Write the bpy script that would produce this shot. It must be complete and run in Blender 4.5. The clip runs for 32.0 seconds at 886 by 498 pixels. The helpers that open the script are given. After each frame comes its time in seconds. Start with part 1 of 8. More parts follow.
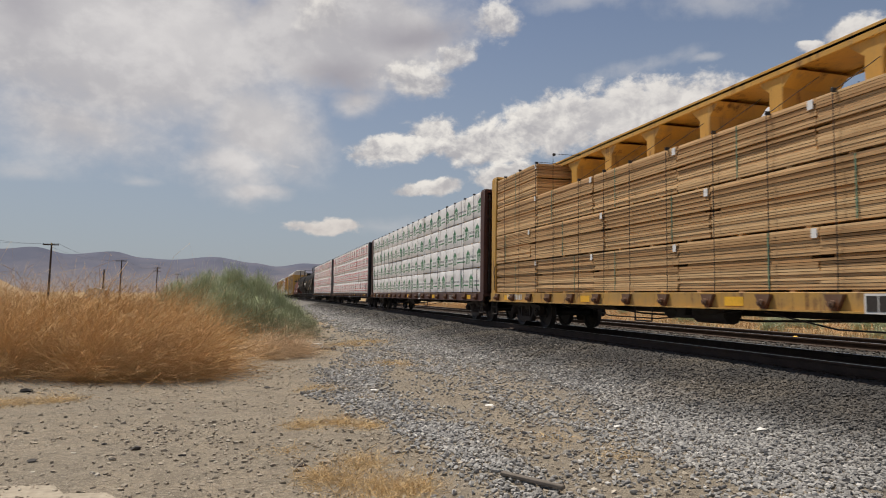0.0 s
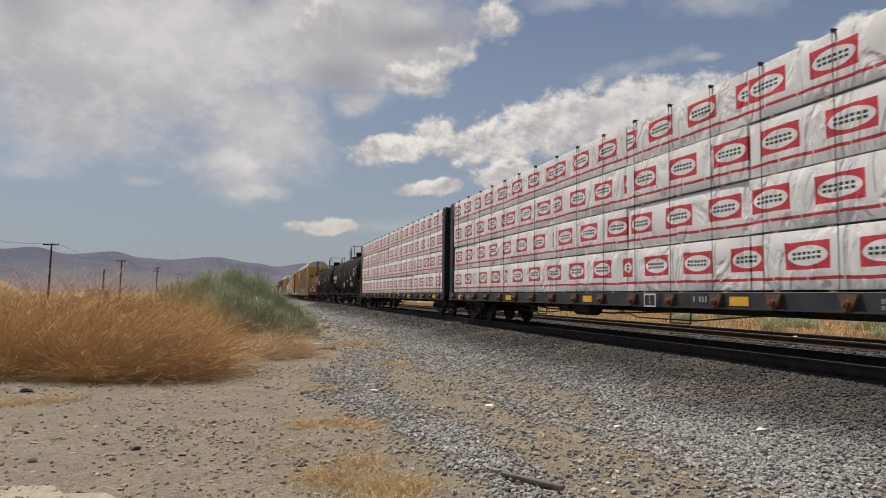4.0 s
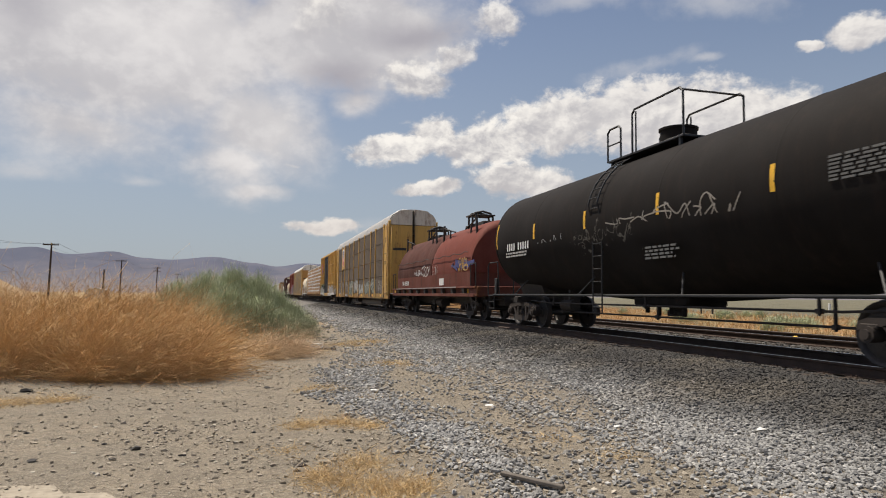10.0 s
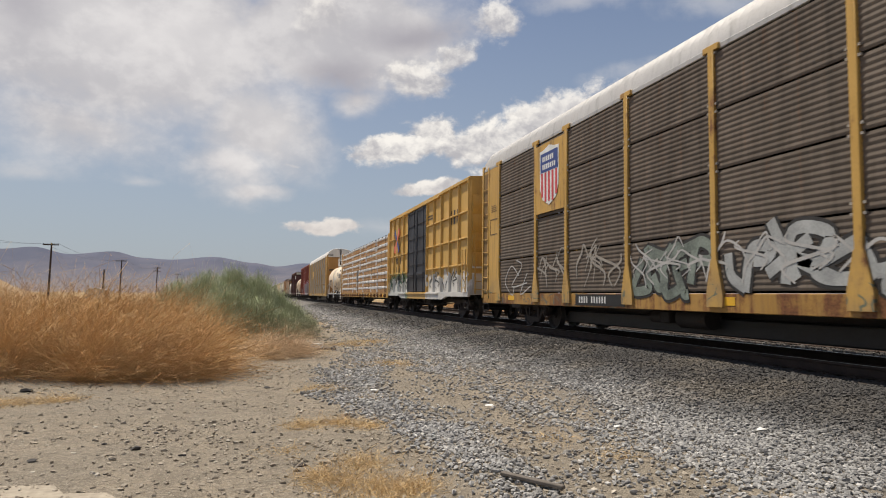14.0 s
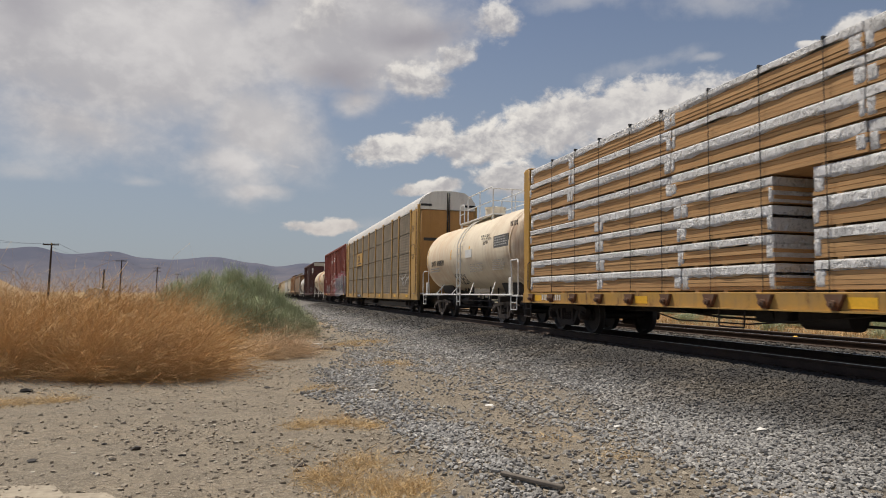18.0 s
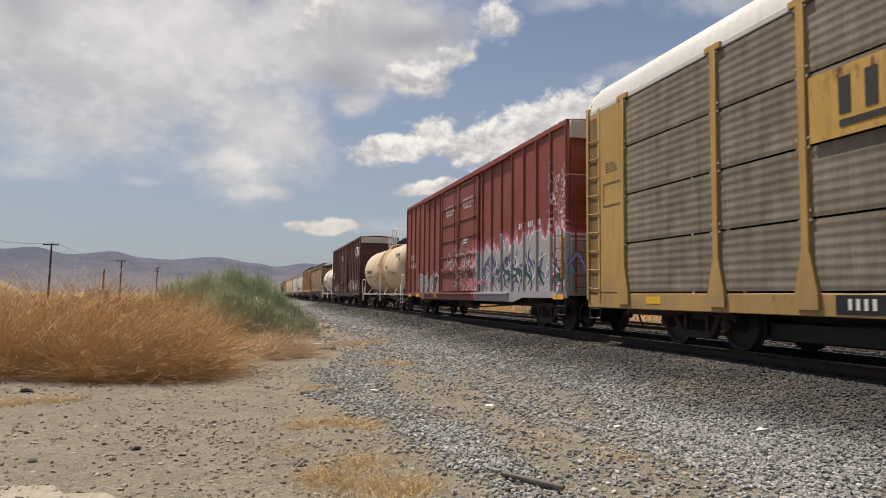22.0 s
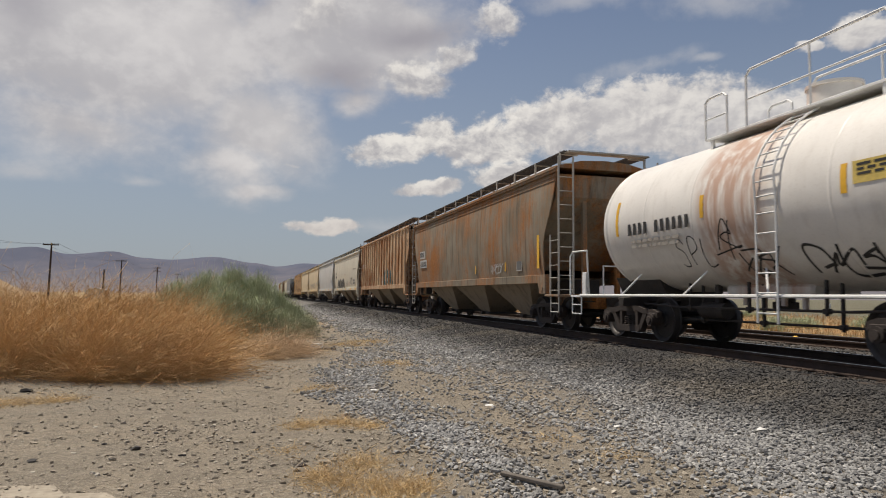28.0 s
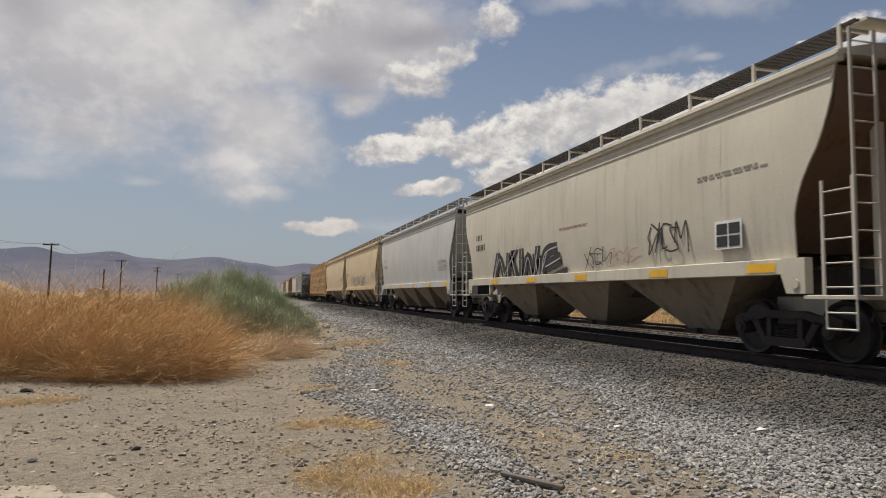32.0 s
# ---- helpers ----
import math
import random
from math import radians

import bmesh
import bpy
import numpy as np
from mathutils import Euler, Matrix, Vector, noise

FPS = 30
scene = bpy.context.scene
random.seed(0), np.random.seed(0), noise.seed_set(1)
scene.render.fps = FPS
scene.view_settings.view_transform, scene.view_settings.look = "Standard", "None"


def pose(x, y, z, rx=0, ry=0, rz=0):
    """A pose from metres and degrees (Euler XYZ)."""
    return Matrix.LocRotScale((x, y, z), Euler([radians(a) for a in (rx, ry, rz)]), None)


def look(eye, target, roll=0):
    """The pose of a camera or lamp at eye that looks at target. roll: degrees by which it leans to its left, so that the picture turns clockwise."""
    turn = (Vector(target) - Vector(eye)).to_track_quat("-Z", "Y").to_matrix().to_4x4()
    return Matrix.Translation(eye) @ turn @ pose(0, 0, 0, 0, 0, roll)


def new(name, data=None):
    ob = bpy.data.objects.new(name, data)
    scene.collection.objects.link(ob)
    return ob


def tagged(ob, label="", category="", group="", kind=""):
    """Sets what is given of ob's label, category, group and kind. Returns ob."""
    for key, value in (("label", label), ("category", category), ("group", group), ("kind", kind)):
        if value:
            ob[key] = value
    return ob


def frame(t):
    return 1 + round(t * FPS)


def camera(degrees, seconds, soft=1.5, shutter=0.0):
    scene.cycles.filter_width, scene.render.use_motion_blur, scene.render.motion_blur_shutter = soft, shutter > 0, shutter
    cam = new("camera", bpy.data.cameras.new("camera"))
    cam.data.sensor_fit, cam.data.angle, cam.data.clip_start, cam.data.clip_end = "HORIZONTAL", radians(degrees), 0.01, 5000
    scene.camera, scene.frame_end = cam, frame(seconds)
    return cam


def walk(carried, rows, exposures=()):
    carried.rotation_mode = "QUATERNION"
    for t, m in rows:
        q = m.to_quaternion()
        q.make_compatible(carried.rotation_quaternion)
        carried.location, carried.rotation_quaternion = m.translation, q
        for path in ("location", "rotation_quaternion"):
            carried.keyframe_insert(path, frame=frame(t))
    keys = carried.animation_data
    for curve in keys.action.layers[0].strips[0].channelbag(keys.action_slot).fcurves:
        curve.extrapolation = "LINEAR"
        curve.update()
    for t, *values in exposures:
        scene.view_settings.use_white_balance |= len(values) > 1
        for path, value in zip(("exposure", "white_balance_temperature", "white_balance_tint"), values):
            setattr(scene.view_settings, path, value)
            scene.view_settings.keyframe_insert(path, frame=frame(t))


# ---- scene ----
# camera: stands still beside the track
cam = camera(68.1, 32.0, 1.0, 0.1)
EYE = (0.0, 0.0, 1.46)
CAM_POSE = pose(*EYE, 0, 0, -15.7) @ pose(0, 0, 0, 94.05, 0, 0) @ pose(0, 0, 0, 0, 0, 0.6)
WHITE = (6680, 10)
walk(cam, [(0, CAM_POSE), (32, CAM_POSE)], [(t, stops, *WHITE) for t, stops in (
    (0, 0.02), (2.5, -0.06), (6, -0.03), (8, -0.06), (9, 0.13), (10.5, 0.21), (12, 0.2), (14.4, 0.2), (16.5, 0.0), (19, -0.06), (20.2, -0.04), (21, 0.12), (22.4, 0.17), (23.3, 0.21), (25.2, 0.12), (27.8, -0.04), (30, 0.18), (31.4, 0.08), (32, 0.0))])

# ---- light ----
SUN_AZ, SUN_EL = 320.0, 67.0        # compass degrees from +y towards +x
world = bpy.data.worlds.new("sky")
scene.world = world
world.use_nodes = True


def sun_vector(az, el):
    a, e = radians(az), radians(el)
    return Vector((math.sin(a) * math.cos(e), math.cos(a) * math.cos(e), math.sin(e)))


sun = new("sun", bpy.data.lights.new("sun", "SUN"))
sun.data.energy, sun.data.angle, sun.data.color = 4.5, radians(0.6), (1.0, 0.93, 0.82)
sun.matrix_world = look(sun_vector(SUN_AZ, SUN_EL) * 50, (0, 0, 0))


class Graph:
    """Short hand for node trees."""

    def __init__(self, tree):
        self.tree = tree
        tree.nodes.clear()

    def node(self, kind, ins=None):
        n = self.tree.nodes.new(kind)
        for k, v in (ins or {}).items():
            if isinstance(v, bpy.types.NodeSocket):
                self.tree.links.new(v, n.inputs[k])
            else:
                n.inputs[k].default_value = v
        return n

    def math(self, op, a, b=0.0, c=0.0, clamp=False):
        n = self.node("ShaderNodeMath", {0: a, 1: b, 2: c})
        n.operation, n.use_clamp = op, clamp
        return n.outputs[0]

    def vmath(self, op, a, b=(0, 0, 0)):
        n = self.node("ShaderNodeVectorMath", {0: a, 1: b})
        n.operation = op
        return n.outputs["Value"] if op in ("DOT_PRODUCT", "LENGTH", "DISTANCE") else n.outputs[0]

    def noise(self, vec, scale, detail=4.0, rough=0.55, distort=0.0):
        return self.node("ShaderNodeTexNoise", {"Vector": vec, "Scale": scale, "Detail": detail, "Roughness": rough, "Distortion": distort}).outputs[0]

    def ramp(self, x, lo, hi, smooth=True):
        n = self.node("ShaderNodeMapRange", {"Value": x, "From Min": lo, "From Max": hi})
        n.interpolation_type = "SMOOTHSTEP" if smooth else "LINEAR"
        return n.outputs[0]

    def mix(self, t, a, b, mode="MIX"):
        n = self.node("ShaderNodeMix", {0: t})
        n.data_type, n.blend_type = "RGBA", mode
        for i, v in ((6, a), (7, b)):
            if isinstance(v, bpy.types.NodeSocket):
                self.tree.links.new(v, n.inputs[i])
            else:
                n.inputs[i].default_value = (*v[:3], 1)
        return n.outputs[2]


def build_sky():
    g = Graph(world.node_tree)
    sky = g.node("ShaderNodeTexSky")
    sky.sky_type, sky.sun_disc, sky.sun_elevation, sky.sun_rotation = "NISHITA", False, radians(SUN_EL), radians(SUN_AZ)
    sky.altitude, sky.dust_density, sky.ozone_density = 800.0, 2.0, 1.6
    way = g.node("ShaderNodeTexCoord").outputs["Generated"]
    # azimuth and elevation in degrees
    sep = g.node("ShaderNodeSeparateXYZ", {0: way})
    az = g.math("MULTIPLY", g.math("ARCTAN2", sep.outputs[0], sep.outputs[1]), 57.2958)
    el = g.math("MULTIPLY", g.math("ARCSINE", sep.outputs[2]), 57.2958)
    flat = g.node("ShaderNodeCombineXYZ", {0: az, 1: g.math("MULTIPLY", el, 1.35), 2: 0.0}).outputs[0]
    # the outlines wander with the noise
    drift = g.node("ShaderNodeTexNoise", {"Vector": flat, "Scale": 0.17, "Detail": 6.0, "Roughness": 0.55})
    wander = g.node("ShaderNodeSeparateXYZ", {0: drift.outputs["Color"]})
    az_w = g.math("ADD", az, g.math("MULTIPLY", g.math("SUBTRACT", wander.outputs[0], 0.5), 5.0))
    el_w = g.math("ADD", el, g.math("MULTIPLY", g.math("SUBTRACT", wander.outputs[1], 0.5), 2.6))
    n_big = g.noise(flat, 0.07, 5, 0.5, 0.3)
    n_mid = g.noise(flat, 0.26, 7, 0.55, 0.2)
    n_fine = g.noise(g.vmath("ADD", flat, (40, 9, 3)), 0.9, 6, 0.6, 0.2)

    def billow(at, scale):
        """Heaped rounded lobes, 0 in the creases to 1 on the crowns."""
        soft_at = g.vmath("ADD", at, g.vmath("MULTIPLY", drift.outputs["Color"], (3.0, 2.2, 0.0)))
        cell = g.node("ShaderNodeTexVoronoi", {"Vector": soft_at, "Scale": scale, "Detail": 3.5, "Roughness": 0.55, "Lacunarity": 2.3})
        cell.normalize = True
        return g.math("SUBTRACT", 1.0, g.math("MULTIPLY", cell.outputs["Distance"], 1.15))

    lobes = billow(flat, 0.3)
    lobes_up = billow(g.vmath("ADD", flat, (-0.4, 0.7, 0.0)), 0.3)
    rag_soft = g.math("ADD", g.math("MULTIPLY", g.math("SUBTRACT", n_mid, 0.5), 1.3), g.math("MULTIPLY", g.math("SUBTRACT", n_fine, 0.5), 0.35))
    rag_heap = g.math("ADD", g.math("MULTIPLY", g.math("SUBTRACT", lobes, 0.55), 1.1), g.math("MULTIPLY", g.math("SUBTRACT", n_fine, 0.5), 0.9))

    def bank(a, e, wa, we, soft, edge, rot=0.0, heap=False):
        """A cloud's cover round azimuth a, elevation e, and the height within it."""
        dx, dy = g.math("SUBTRACT", az_w, a), g.math("SUBTRACT", el_w, e)
        c, s = math.cos(radians(rot)), math.sin(radians(rot))
        x = g.math("DIVIDE", g.math("ADD", g.math("MULTIPLY", dx, c), g.math("MULTIPLY", dy, s)), wa)
        y = g.math("DIVIDE", g.math("SUBTRACT", g.math("MULTIPLY", dy, c), g.math("MULTIPLY", dx, s)), we)
        r = g.math("SQRT", g.math("ADD", g.math("MULTIPLY", x, x), g.math("MULTIPLY", y, y)))
        v = g.math("ADD", g.math("SUBTRACT", 1.0, r), g.math("MULTIPLY", rag_heap if heap else rag_soft, edge))
        return g.ramp(v, 0.0, soft), y

    def join(items):
        total = items[0]
        for i in items[1:]:
            total = g.math("MAXIMUM", total, i)
        return total

    # the broad soft bank with a tongue hanging from it
    bank_a = join([bank(-12, 20.0, 22, 9.6, 0.55, 0.3)[0], bank(6, 21.8, 15, 6.2, 0.5, 0.35, 4)[0], bank(-0.5, 14.0, 8.5, 5.4, 0.75, 0.4, -20)[0],
                   bank(-2.2, 10.6, 5.2, 4.0, 0.9, 0.5, -24)[0], bank(-0.6, 8.5, 4.0, 1.2, 0.9, 0.5, 4)[0], bank(-14, 13.0, 12, 4.4, 1.0, 0.6, -4)[0], bank(8, 16.8, 4.4, 2.0, 1.0, 0.6, 8)[0]])
    thin = join([bank(-9.5, 8.9, 2.4, 0.7, 1.0, 0.6)[0], bank(-17, 9.0, 6, 1.1, 1.2, 0.9)[0], bank(28, 24.6, 7, 1.2, 1.0, 0.9)[0], bank(39, 23.2, 7, 1.5, 1.1, 1.0, -10)[0],
                 bank(33, 18.9, 6, 1.1, 1.1, 1.1, 10)[0], bank(37.8, 19.1, 2.0, 0.6, 0.9, 0.7)[0], bank(2.5, 11.0, 1.0, 0.2, 0.9, 0.5)[0], bank(11, 6.0, 6, 1.2, 1.6, 0.6)[0]])
    heaps = [(13.2, 18.7, 3.2, 1.7, 0), (17.0, 20.4, 2.6, 1.2, 16), (20.2, 23.3, 3.0, 1.9, -12), (4.8, 23.2, 3.6, 2.2, 0),
             (11.4, 12.7, 4.4, 1.35, 4), (14.6, 14.0, 3.0, 2.2, 0), (19.6, 13.2, 5.0, 2.3, 4), (25.5, 14.6, 5.6, 2.9, 6), (32.5, 14.8, 7.0, 3.4, 3), (40.0, 13.8, 7.0, 3.6, -4), (46, 12.2, 5, 2.6, -14),
             (22.5, 10.0, 4.4, 1.7, 0), (14.4, 9.3, 3.3, 0.75, 0), (5.4, 5.75, 3.3, 0.85, 0), (48.7, 19.6, 2.5, 1.5, 0), (45.2, 19.1, 1.1, 0.45, 0)]
    heads = [bank(a, e, wa, we, (0.6, 0.6, 0.6, 1.2)[i] if i < 4 else 0.45, 0.85, rot, True) for i, (a, e, wa, we, rot) in enumerate(heaps)]
    head = join([g.math("MULTIPLY", h[0], (0.9, 0.9, 0.9, 0.7)[i] if i < 4 else 1.0) for i, h in enumerate(heads)])
    # height inside the heap: crowns bright, bases grey
    rise = g.math("MULTIPLY", heads[0][0], heads[0][1])
    for cover, y in heads[1:]:
        rise = g.math("MAXIMUM", rise, g.math("MULTIPLY", cover, y))
    # beyond the view the same broken cover goes on
    around = g.math("MULTIPLY", g.ramp(n_big, 0.56, 0.74), g.math("MAXIMUM", g.math("MAXIMUM", g.ramp(el, 25, 31), g.ramp(az, 54, 64)), g.ramp(az, -24, -34)))
    around = g.math("MULTIPLY", around, g.ramp(el, 1.5, 8.0))
    relief = g.math("MULTIPLY", g.math("SUBTRACT", lobes, lobes_up), 3.0)
    lit = g.math("ADD", g.math("ADD", g.math("MULTIPLY", rise, 0.75), relief), g.math("MULTIPLY", g.math("SUBTRACT", n_mid, 0.5), 1.2))
    lit = g.ramp(g.math("ADD", lit, 0.16), -0.3, 0.95)
    head_colour = g.mix(lit, (0.43, 0.42, 0.44), (0.86, 0.83, 0.785))
    head_colour = g.mix(g.math("MULTIPLY", g.ramp(az, 20, 30), 0.35), head_colour, (0.62, 0.6, 0.6))
    head_colour = g.mix(g.math("MULTIPLY", g.ramp(el, 12, 4), 0.7), head_colour, (0.6, 0.55, 0.52))
    soft = g.ramp(g.math("ADD", g.math("MULTIPLY", n_big, 0.8), g.math("MULTIPLY", n_mid, 0.25)), 0.36, 0.7)
    bright = join([bank(-9, 20.5, 12, 6.0, 1.4, 0.5)[0], bank(-1.5, 10.5, 5, 3.5, 1.3, 0.4)[0]])
    dim = join([bank(13, 22.0, 8.5, 2.1, 1.0, 0.5, 4)[0], bank(6.5, 18.6, 5.5, 2.6, 1.0, 0.6)[0], bank(-18, 21, 3.5, 4, 1.4, 0.6)[0]])
    bank_colour = g.mix(soft, (0.47, 0.46, 0.48), (0.6, 0.585, 0.59))
    bank_colour = g.mix(g.math("MULTIPLY", bright, 0.7), bank_colour, (0.77, 0.745, 0.735))
    bank_colour = g.mix(g.math("MULTIPLY", g.ramp(g.math("ADD", n_mid, g.math("MULTIPLY", n_fine, 0.4)), 0.62, 0.86), 0.22), bank_colour, (0.8, 0.78, 0.77))
    bank_colour = g.mix(g.math("MULTIPLY", dim, 0.85), bank_colour, (0.335, 0.32, 0.355))
    blue = g.node("ShaderNodeVectorMath", {0: sky.outputs[0], 1: (0.092, 0.086, 0.084)})
    blue.operation = "MULTIPLY"
    haze = g.mix(g.math("MULTIPLY", g.ramp(el, 32, -4), 0.85), blue.outputs[0], (0.302, 0.352, 0.414))
    c = g.mix(g.math("MULTIPLY", thin, 0.55), haze, (0.55, 0.55, 0.57))
    c = g.mix(g.math("MULTIPLY", bank_a, 0.92), c, bank_colour)
    c = g.mix(around, c, bank_colour)
    c = g.mix(g.math("MULTIPLY", head, 0.93), c, head_colour)
    base = g.node("ShaderNodeBackground", {"Color": c, "Strength": 1.0})
    g.node("ShaderNodeOutputWorld", {"Surface": base.outputs[0]})


build_sky()

# ---- materials ----
def shader(name, build):
    m = bpy.data.materials.new(name)
    m.use_nodes = True
    g = Graph(m.node_tree)
    ins = build(g)
    bsdf = g.node("ShaderNodeBsdfPrincipled", ins)
    g.node("ShaderNodeOutputMaterial", {"Surface": bsdf.outputs[0]})
    return m


def bump(g, height, strength=0.3, distance=0.01):
    return g.node("ShaderNodeBump", {"Height": height, "Strength": strength, "Distance": distance}).outputs[0]


def sprayed(g, co, c, y0, y1, z0, z1, kind, fill, line, halo=None, scale=1.6):
    """Spray paint over the side seen (-x): a filled field with a rim, or thin scribbled tags."""
    sep = g.node("ShaderNodeSeparateXYZ", {0: co})
    x, y, z = sep.outputs
    flat = g.node("ShaderNodeCombineXYZ", {0: g.math("MULTIPLY", y, 1.0), 1: g.math("MULTIPLY", z, 0.75), 2: y0}).outputs[0]
    inside = g.math("MINIMUM", g.math("MINIMUM", g.math("SUBTRACT", y, y0), g.math("SUBTRACT", y1, y)), g.math("MINIMUM", g.math("SUBTRACT", z, z0), g.math("SUBTRACT", z1, z)))
    rough = g.math("SUBTRACT", g.noise(flat, scale * 1.6, 3, 0.5), 0.5)
    side = g.math("LESS_THAN", x, -0.6)
    d = g.math("ADD", inside, g.math("MULTIPLY", rough, 1.3))
    if kind == "field":
        d = g.math("ADD", inside, g.math("MULTIPLY", g.math("SUBTRACT", g.noise(g.vmath("MULTIPLY", flat, (1.7, 0.5, 1.0)), scale * 2.4, 2, 0.5), 0.5), 1.5))
        body = g.mix(g.math("MULTIPLY", g.ramp(g.noise(flat, 1.1, 3), 0.4, 0.65), 0.5), fill, [v * 0.72 for v in fill])
        body = g.mix(g.ramp(d, 0.1, 0.06), body, line)
        if halo:
            c = g.mix(g.math("MULTIPLY", g.math("MULTIPLY", g.ramp(d, -0.32, 0.0), side), 0.75), c, halo)
        return g.mix(g.math("MULTIPLY", g.math("MULTIPLY", g.ramp(d, 0.0, 0.03), side), 0.93), c, body)
    strokes = g.noise(g.vmath("ADD", flat, (3.1, 1.7, 0)), scale * 1.5, 1.5, 0.4, 1.6)
    ink = g.ramp(g.math("ABSOLUTE", g.math("SUBTRACT", strokes, 0.5)), 0.028, 0.016)
    m = g.math("MULTIPLY", g.math("MULTIPLY", ink, g.ramp(d, 0.0, 0.1)), side)
    return g.mix(g.math("MULTIPLY", m, 0.85), c, line)


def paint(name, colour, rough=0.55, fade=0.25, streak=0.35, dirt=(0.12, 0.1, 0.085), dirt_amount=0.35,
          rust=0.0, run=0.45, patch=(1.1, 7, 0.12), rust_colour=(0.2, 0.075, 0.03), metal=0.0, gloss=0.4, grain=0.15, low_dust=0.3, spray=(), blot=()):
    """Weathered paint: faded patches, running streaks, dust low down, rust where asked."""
    def build(g):
        co = g.node("ShaderNodeTexCoord").outputs["Object"]
        tall = g.node("ShaderNodeMapping", {"Vector": co, "Scale": (3.0, 3.0, 0.22)}).outputs[0]
        big = g.noise(co, 0.7, 5)
        drip = g.noise(tall, 1.6, 6, 0.62)
        fine = g.noise(co, 26.0, 4)
        c = g.mix(g.math("MULTIPLY", g.ramp(big, 0.35, 0.7), fade), colour, [min(1, x * 1.35 + 0.06) for x in colour])
        c = g.mix(g.math("MULTIPLY", g.ramp(drip, 0.48, 0.78), streak), c, dirt)
        c = g.mix(g.math("MULTIPLY", g.ramp(fine, 0.5, 0.8), dirt_amount * 0.6), c, dirt)
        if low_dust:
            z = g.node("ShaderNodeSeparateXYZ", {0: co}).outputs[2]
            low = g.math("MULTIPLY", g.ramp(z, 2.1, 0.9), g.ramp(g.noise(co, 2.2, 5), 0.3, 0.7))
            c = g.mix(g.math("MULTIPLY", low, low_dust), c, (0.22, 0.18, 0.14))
        if rust:
            spots = g.math("ADD", g.math("MULTIPLY", g.noise(co, patch[0], patch[1], 0.65), 1.1 - run), g.math("MULTIPLY", g.noise(tall, 2.6, 6, 0.65), run))
            m = g.ramp(spots, 0.72 - 0.3 * rust, 0.72 + patch[2] - 0.3 * rust)
            deep = g.mix(g.ramp(fine, 0.35, 0.65), rust_colour, [x * 0.55 for x in rust_colour])
            c = g.mix(m, c, deep)
        for y0, y1, tint, amount in blot:
            y = g.node("ShaderNodeSeparateXYZ", {0: co}).outputs[1]
            m = g.math("MULTIPLY", g.ramp(y, y0 - 0.5, y0 + 0.1), g.ramp(y, y1 + 0.5, y1 - 0.1))
            m = g.math("MULTIPLY", m, g.ramp(g.noise(tall, 2.0, 5), 0.3, 0.6))
            c = g.mix(g.math("MULTIPLY", m, amount), c, tint)
        for spec in spray:
            c = sprayed(g, co, c, *spec)
        h = g.math("ADD", g.math("MULTIPLY", fine, 0.4), g.math("MULTIPLY", big, 1.5))
        r = g.math("ADD", rough - 0.08, g.math("MULTIPLY", fine, 0.2))
        return {"Base Color": c, "Roughness": r, "Metallic": metal, "Specular IOR Level": gloss, "Normal": bump(g, h, grain, 0.02)}
    return shader(name, build)


def plain(name, colour, rough=0.6, metal=0.0, vary=0.3, scale=14.0, grain=0.2):
    def build(g):
        co = g.node("ShaderNodeTexCoord").outputs["Object"]
        n, f = g.noise(co, scale * 0.2, 5), g.noise(co, scale * 2, 4)
        k = g.math("ADD", g.math("MULTIPLY", n, 0.6), g.math("MULTIPLY", f, 0.4))
        c = g.mix(g.ramp(k, 0.3, 0.7), [x * (1 - vary) for x in colour], [min(1, x * (1 + vary)) for x in colour])
        return {"Base Color": c, "Roughness": rough, "Metallic": metal, "Normal": bump(g, f, grain, 0.005)}
    return shader(name, build)


def lumber(name, colour, pale):
    """Sawn boards: a tone for every board, grain along y."""
    def build(g):
        co = g.node("ShaderNodeTexCoord").outputs["Object"]
        geo = g.node("ShaderNodeNewGeometry").outputs["Random Per Island"]
        long = g.node("ShaderNodeMapping", {"Vector": co, "Scale": (14, 0.7, 14)}).outputs[0]
        grain = g.noise(long, 3.0, 6, 0.6)
        c = g.mix(geo, colour, pale)
        c = g.mix(g.math("MULTIPLY", g.ramp(grain, 0.45, 0.75), 0.5), c, [x * 0.5 for x in colour])
        c = g.mix(g.math("MULTIPLY", g.ramp(g.noise(co, 0.8, 4), 0.45, 0.8), 0.35), c, [x * 0.6 for x in colour])
        return {"Base Color": c, "Roughness": 0.8, "Normal": bump(g, grain, 0.3, 0.004)}
    return shader(name, build)


def wrap(name, colour):
    """Woven plastic lumber wrap with creases."""
    def build(g):
        co = g.node("ShaderNodeTexCoord").outputs["Object"]
        slant = g.node("ShaderNodeMapping", {"Vector": co, "Scale": (1, 1, 0.5), "Rotation": (0.5, 0, 0)}).outputs[0]
        crease = g.noise(slant, 4.0, 6, 0.6, 1.2)
        fold = g.math("ABSOLUTE", g.math("SUBTRACT", crease, 0.5))
        dirt = g.noise(co, 1.3, 6, 0.6)
        c = g.mix(g.math("MULTIPLY", g.ramp(dirt, 0.5, 0.8), 0.35), colour, (0.4, 0.38, 0.35))
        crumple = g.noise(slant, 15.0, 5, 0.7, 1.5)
        # shade of the crumples is put into the colour as grey
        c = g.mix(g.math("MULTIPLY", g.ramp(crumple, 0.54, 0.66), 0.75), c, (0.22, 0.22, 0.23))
        h = g.math("ADD", g.ramp(fold, 0.0, 0.12), g.math("MULTIPLY", crumple, 0.8))
        return {"Base Color": c, "Roughness": 0.42, "Normal": bump(g, h, 0.8, 0.035)}
    return shader(name, build)


